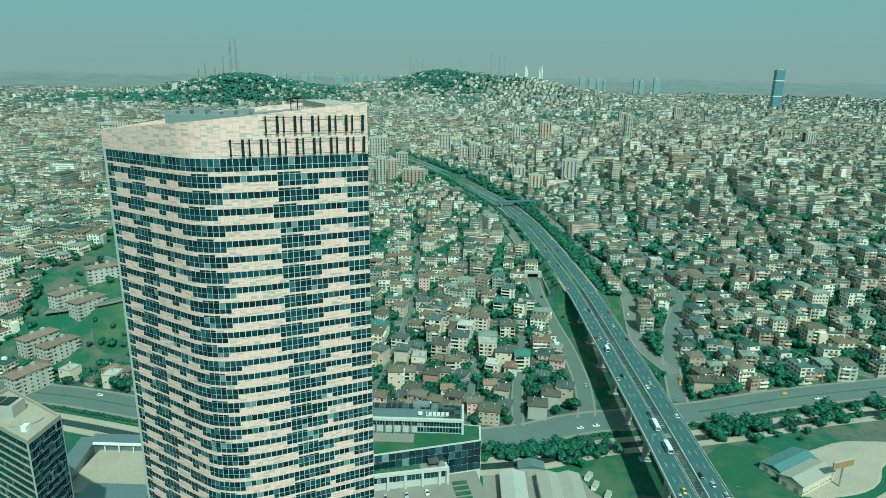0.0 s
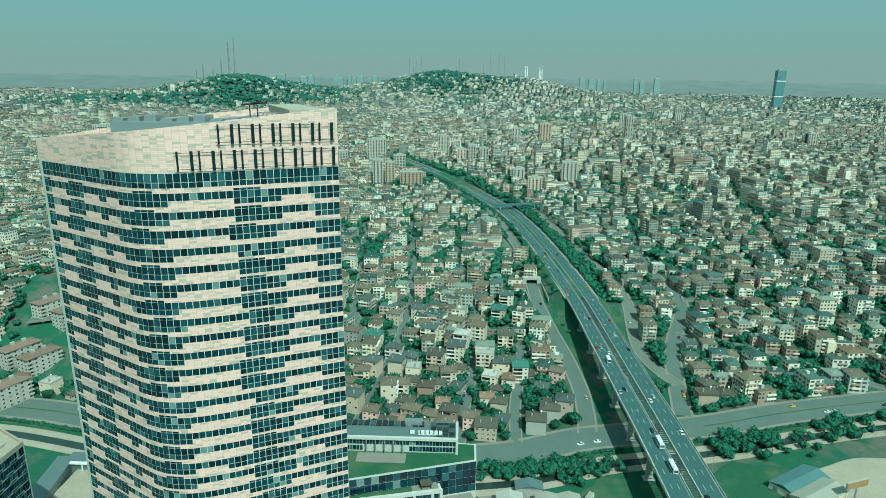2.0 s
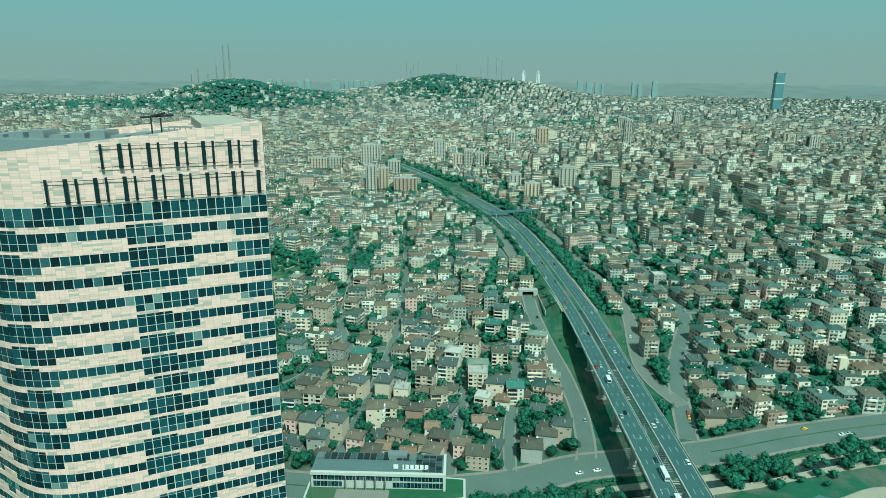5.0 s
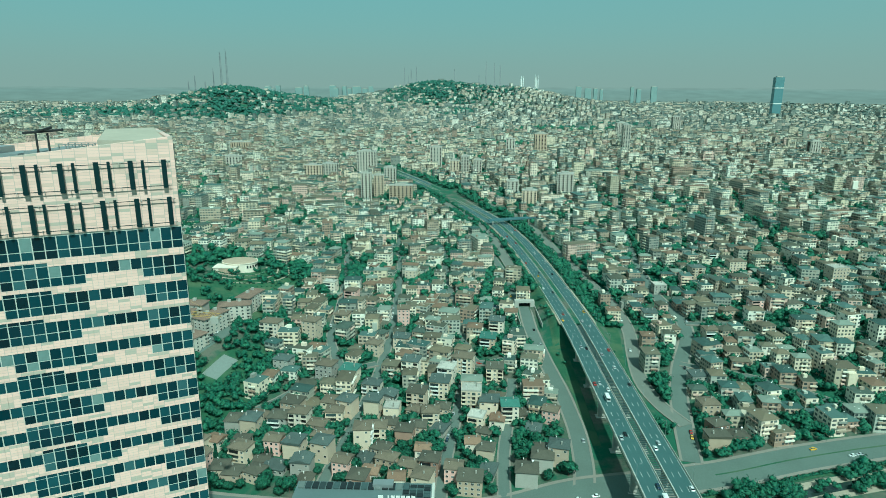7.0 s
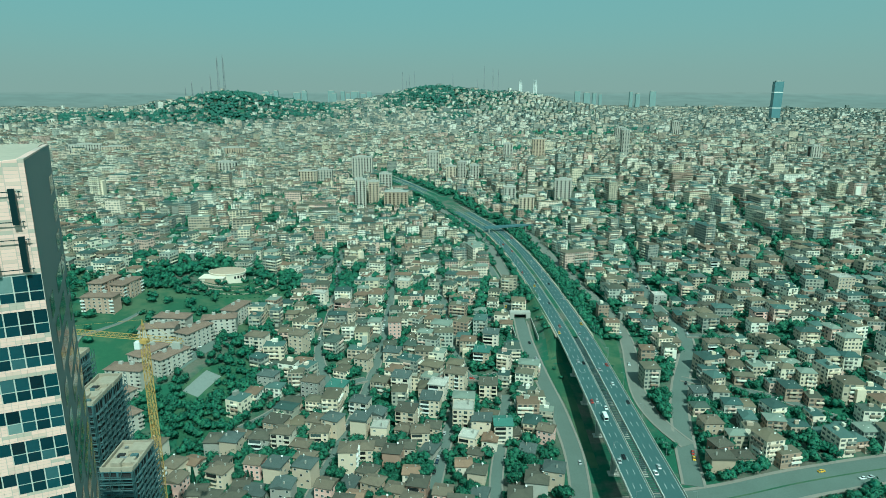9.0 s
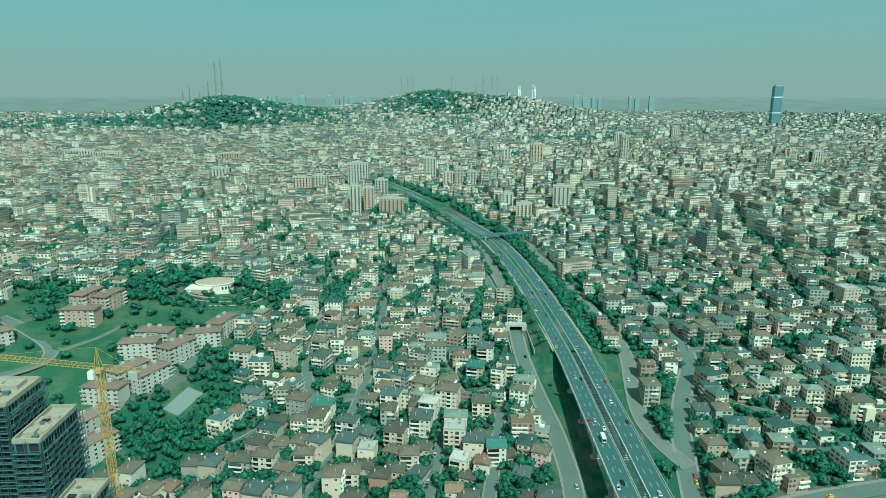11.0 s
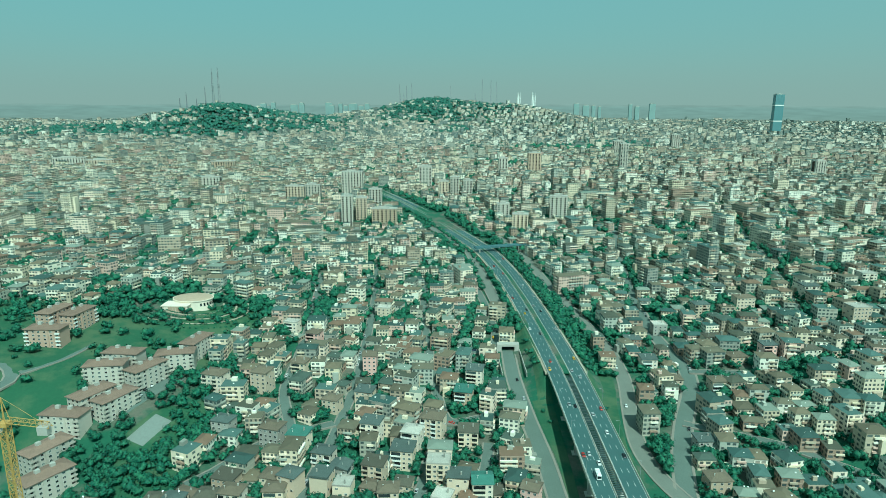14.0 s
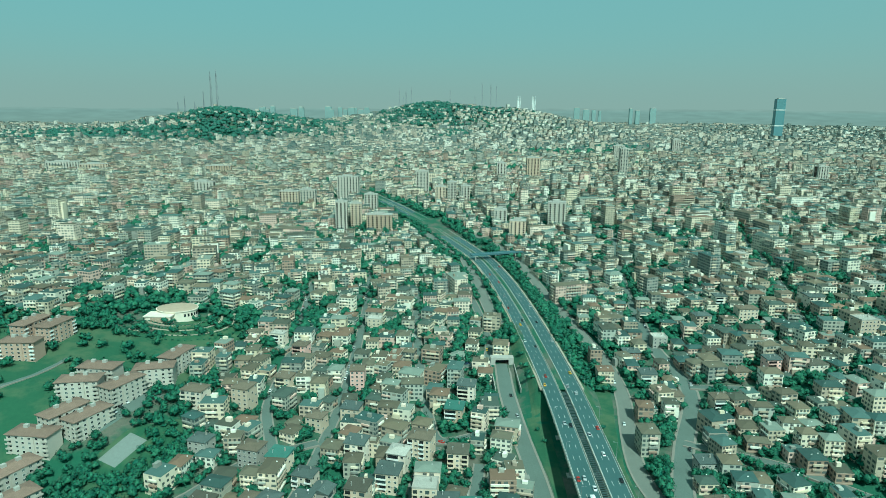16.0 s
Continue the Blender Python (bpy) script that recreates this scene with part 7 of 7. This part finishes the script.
# hedge rows along the boulevard and bush belts beside the highway ramps
line, zs = BLVD
sd = sides_of(line)
for i in range(len(line) - 1):
    for k in range(6):
        p = line[i] * (1 - k / 6) + line[i + 1] * k / 6 - sd[i] * (15.2 + trng.uniform(-0.5, 0.5))
        if abs(p[0] - 117) > 17:
            tree_rows.append((p[0], p[1], trng.uniform(1.0, 1.6)))
for rr_ in (20, 26, 32, 38, 45):  # shrubs on the terraces below the hall
    for a in np.linspace(-2.3, 0.35, 34):
        tree_rows.append((-205 + rr_ * 1.35 * math.cos(a), 650 + rr_ * 1.1 * math.sin(a), trng.uniform(0.8, 1.25)))
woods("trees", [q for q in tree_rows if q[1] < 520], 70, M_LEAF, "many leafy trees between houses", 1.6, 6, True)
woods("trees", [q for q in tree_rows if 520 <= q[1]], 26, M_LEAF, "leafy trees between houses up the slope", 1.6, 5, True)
far_trees = []
g = np.random.default_rng(21)
for _ in range(15000):
    y = 640 + 1900 * g.random() ** 1.35
    x = g.uniform(-0.8 * y, 0.8 * y)
    if (abs(x - float(hwy_x(y))) > 20 or y > 1600) and not (y < 1300 and near_road(x, y, 1.0)) and math.hypot((x + 195) / 50, (y - 620) / 44) > 1:
        far_trees.append((x, y, g.uniform(2.6, 5.2) * (1 + y / 4000)))
for y in np.arange(500, 1500, 4.5):  # belts beside the highway
    for side_ in (-1, 1):
        for k in range(5 if side_ > 0 and y > 570 else 1):
            off = side_ * (19.5 + 3.6 * k + g.uniform(-1.5, 1.5))
            if g.random() < (0.9 if y > 640 or side_ > 0 and y > 570 else 0.1) and (side_ < 0 or off < 34 - max(0, y - 740) * 0.07):
                far_trees.append((float(hwy_x(y)) + off, y + g.uniform(-3, 3), g.uniform(2.0, 3.4)))
for cx_, cy_, sx_, sy_, n_ in ((-1040, 2960, 260, 170, 640), (-700, 3000, 260, 160, 600), (-150, 3480, 230, 240, 900), (180, 3600, 150, 160, 150), (-1450, 2660, 420, 130, 620), (-1000, 2700, 260, 120, 350), (-1700, 2750, 330, 70, 260), (-2100, 3300, 300, 60, 160), (-620, 2750, 180, 60, 120), (30, 3050, 60, 40, 90), (420, 2250, 170, 60, 260), (560, 2450, 120, 60, 160), (120, 1750, 40, 30, 40), (-30, 2900, 60, 30, 60)):
    for _ in range(n_):
        x, y = g.normal(cx_, sx_ * 0.62), g.normal(cy_, sy_ * 0.62)
        far_trees.append((x, y, g.uniform(7, 13)))
for _ in range(17000):
    y = 1050 + 2000 * g.random()
    x = g.uniform(-0.8 * y, 0.8 * y)
    if abs(x - float(hwy_x(y))) > 20 or y > 1600:
        far_trees.append((x, y, g.uniform(3.5, 6.0)))
near_belts = [q for q in far_trees if q[1] < 1250]
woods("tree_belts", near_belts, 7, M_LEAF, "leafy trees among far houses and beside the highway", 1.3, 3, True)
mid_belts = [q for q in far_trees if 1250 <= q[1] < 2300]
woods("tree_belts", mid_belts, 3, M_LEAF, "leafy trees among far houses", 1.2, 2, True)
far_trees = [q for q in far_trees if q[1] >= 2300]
woods("woods", far_trees, 3, M_HAZE_WOODS, "green woods on the far hills in haze-paled colour", 1.2, 2, True)

# ---- vehicles ----
CAR_PAINT = {"white": (0.78, 0.78, 0.76), "silver": (0.45, 0.46, 0.47), "black": (0.015, 0.015, 0.017), "dark blue": (0.02, 0.035, 0.07), "yellow": (0.75, 0.45, 0.04), "red": (0.35, 0.03, 0.02)}
PAINT_M = {}
for k, c in CAR_PAINT.items():
    PAINT_M[k] = plain("car_paint_" + k.replace(" ", "_"), c, 0.25, 0.1, 0.05)


def lofted(sections):
    """A closed body from cross sections (y, half width, z low, z high)."""
    bm = bmesh.new()
    rings = []
    for y, w, z0, z1 in sections:
        c = min(0.18, (z1 - z0) * 0.3)
        rings.append([bm.verts.new(p) for p in ((-w, y, z0), (w, y, z0), (w, y, z1 - c), (w - c, y, z1), (-w + c, y, z1), (-w, y, z1 - c))])
    for a, b in zip(rings[:-1], rings[1:]):
        for i in range(6):
            bm.faces.new((a[i], a[(i + 1) % 6], b[(i + 1) % 6], b[i]))
    bm.faces.new(rings[0][::-1]), bm.faces.new(rings[-1])
    bmesh.ops.recalc_face_normals(bm, faces=bm.faces)
    return bm


def wheels(ob, xs, ys, r):
    me = None
    for sx in (-1, 1):
        for y in ys:
            if me is None:
                bm = bmesh.new()
                beam(bm, (-0.1, 0, 0), (0.1, 0, 0), r, 12)
                beam(bm, (-0.11, 0, 0), (0.11, 0, 0), r * 0.55, 8, 1)
                w = part("wheel", bm, [M_TYRE, M_STEEL], ob)
                me = w.data
                w.location = (sx * xs, y, r)
            else:
                share("wheel", me, ob, (sx * xs, y, r))


def car_thing(paint, m):
    ob = empty("car", m, label=f"{paint} car on the road", category="car", group="cars")
    shell = part("body", lofted([(-2.15, 0.78, 0.3, 0.75), (-2.0, 0.86, 0.22, 0.86), (-0.9, 0.88, 0.2, 0.95), (1.2, 0.88, 0.2, 0.96), (2.0, 0.86, 0.22, 0.92), (2.12, 0.78, 0.3, 0.8)]), PAINT_M[paint], ob)
    part("glasshouse", lofted([(-1.05, 0.72, 0.9, 0.96), (-0.45, 0.70, 0.9, 1.4), (1.1, 0.70, 0.9, 1.4), (1.75, 0.72, 0.9, 1.0)]), M_GLASS, ob, "dark windows")
    part("roof", lofted([(-0.4, 0.62, 1.38, 1.45), (0.2, 0.66, 1.38, 1.48), (1.05, 0.62, 1.38, 1.45)]), PAINT_M[paint], ob)
    for s in (-1, 1):
        part("headlight", boxes((s * 0.62 - 0.14, -2.17, 0.55, s * 0.62 + 0.14, -2.06, 0.7)), M_WHITE, shell)
    wheels(ob, 0.8, (-1.35, 1.35), 0.31)
    return ob


def bus_thing(m, length=11.0, label="white coach with dark windows on the road"):
    ob = empty("bus", m, label=label, category="bus", group="buses")
    L = length / 2
    part("body", lofted([(-L, 1.15, 0.5, 2.9), (-L + 0.3, 1.25, 0.35, 3.1), (L - 0.2, 1.25, 0.35, 3.1), (L, 1.18, 0.45, 3.0)]), PAINT_M["white"], ob)
    for s in (-1, 1):
        part("side_window", boxes((s * 1.27 - 0.02, -L + 0.8, 1.5, s * 1.27 + 0.02, L - 0.6, 2.5)), M_GLASS, ob)
    part("windscreen", boxes((-1.05, -L - 0.03, 1.2, 1.05, -L + 0.1, 2.6)), M_GLASS, ob)
    for k in (-0.25, 0.25):
        part("roof_unit", boxes((-0.7, L * 2 * k - 0.9, 3.1, 0.7, L * 2 * k + 0.9, 3.3)), M_WHITE, ob)
    wheels(ob, 1.15, (-L + 2.2, L - 2.6), 0.48)
    return ob


car_protos = {}
crng = random.Random(17)
PICK = ["white", "white", "white", "silver", "silver", "black", "black", "dark blue", "silver", "white", "yellow", "red"]


def put_car(x, y, z, heading, paint=None):
    paint = paint or crng.choice(PICK)
    m = pose(x, y, z, 0, 0, heading)
    if paint in car_protos:
        copy_thing(car_protos[paint], m)
    else:
        car_protos[paint] = car_thing(paint, m)


# on the highway: the near side runs towards the start, the far side away
for lane, head in ((-11.2, 0), (-7.85, 0), (-4.5, 0), (4.5, 180), (7.85, 180), (11.2, 180)):
    y = 235 + crng.uniform(0, 40)
    while y < 900:
        x, yy, z = on_hwy(y, lane, 0.09)
        tilt = math.degrees(math.atan2(float(hwy_x(y - 3)) - float(hwy_x(y + 3)), 6))
        put_car(x, yy, z, head + tilt)
        y += crng.uniform(36, 95) * (1 + y / 900)
for y, lane in ((318, -4.5), (296, -4.5), (420, -7.85)):
    x, yy, z = on_hwy(y, lane, 0.09)
    bus_thing(pose(x, yy, z), 9.5 if y != 420 else 7.0)


def cars_along(entry, off, n_, head=0.0, seed=1):
    line, zs = entry
    sd = sides_of(line)
    r = random.Random(seed)
    for _ in range(n_):
        i = r.randrange(2, len(line) - 2)
        t = line[i + 1] - line[i - 1]
        k = r.random()
        p = line[i] * (1 - k) + line[i + 1] * k + sd[i] * off
        z = zs[i] * (1 - k) + zs[i + 1] * k + 0.16
        put_car(p[0], p[1], z, math.degrees(math.atan2(t[1], t[0])) - 90 + head)


cars_along(BLVD, 5.5, 9, 0, 2)
cars_along(BLVD, -5.5, 10, 180, 3)
cars_along(FRONT_L, -2.2, 3, 0, 4)
cars_along(FRONT_R, 2, 3, 180, 5)
cars_along(ROAD_2, 3.4, 7, 0, 6)
for s_i, (line_, w_) in enumerate(ROADS[6:12]):
    zs_ = over_land(line_, (-3, 0, 3))
    cars_along((line_, zs_ + 0.15), 2.1, 6, 0, 20 + s_i)
for i in range(7):
    put_car(-178 + i * 2.6 * 0.42, 488 + i * 5.2, gz(-178 + i * 1.1, 488 + i * 5.2) + 0.65, 66)
for i in range(4):
    put_car(-44 + i * 10, 258 + i * 2.4, 1.32, 13)
bus_thing(pose(*[float(v) for v in BLVD[0][14]], float(BLVD[1][14]) + 0.2, 0, 0, 75), 9.0)


# ---- lamps along the highway ----
def street_lamp(m, h=10.0):
    ob = empty("street_lamp", m, label="tall grey street lamp beside the road", category="street lamp", group="street lamps")
    bm = bmesh.new()
    beam(bm, (0, 0, -0.5), (0, 0, h), 0.11, 6, 0, 0.06)
    part("pole", bm, M_STEEL, ob)
    bm = bmesh.new()
    beam(bm, (0, 0, h), (-1.6, 0, h + 0.25), 0.05, 5)
    part("arm", bm, M_STEEL, ob)
    part("head", boxes((-2.2, -0.14, h + 0.2, -1.5, 0.14, h + 0.34)), M_STEEL, ob)
    return ob


lamp_proto = None
for y in range(210, 900, 42):
    for off, rz_ in ((-14.1, 180), (14.1, 0)):
        x, yy, z = on_hwy(y, off, -0.2)
        if lamp_proto is None:
            lamp_proto = street_lamp(pose(x, yy, z, 0, 0, rz_))
        else:
            copy_thing(lamp_proto, pose(x, yy, z, 0, 0, rz_))
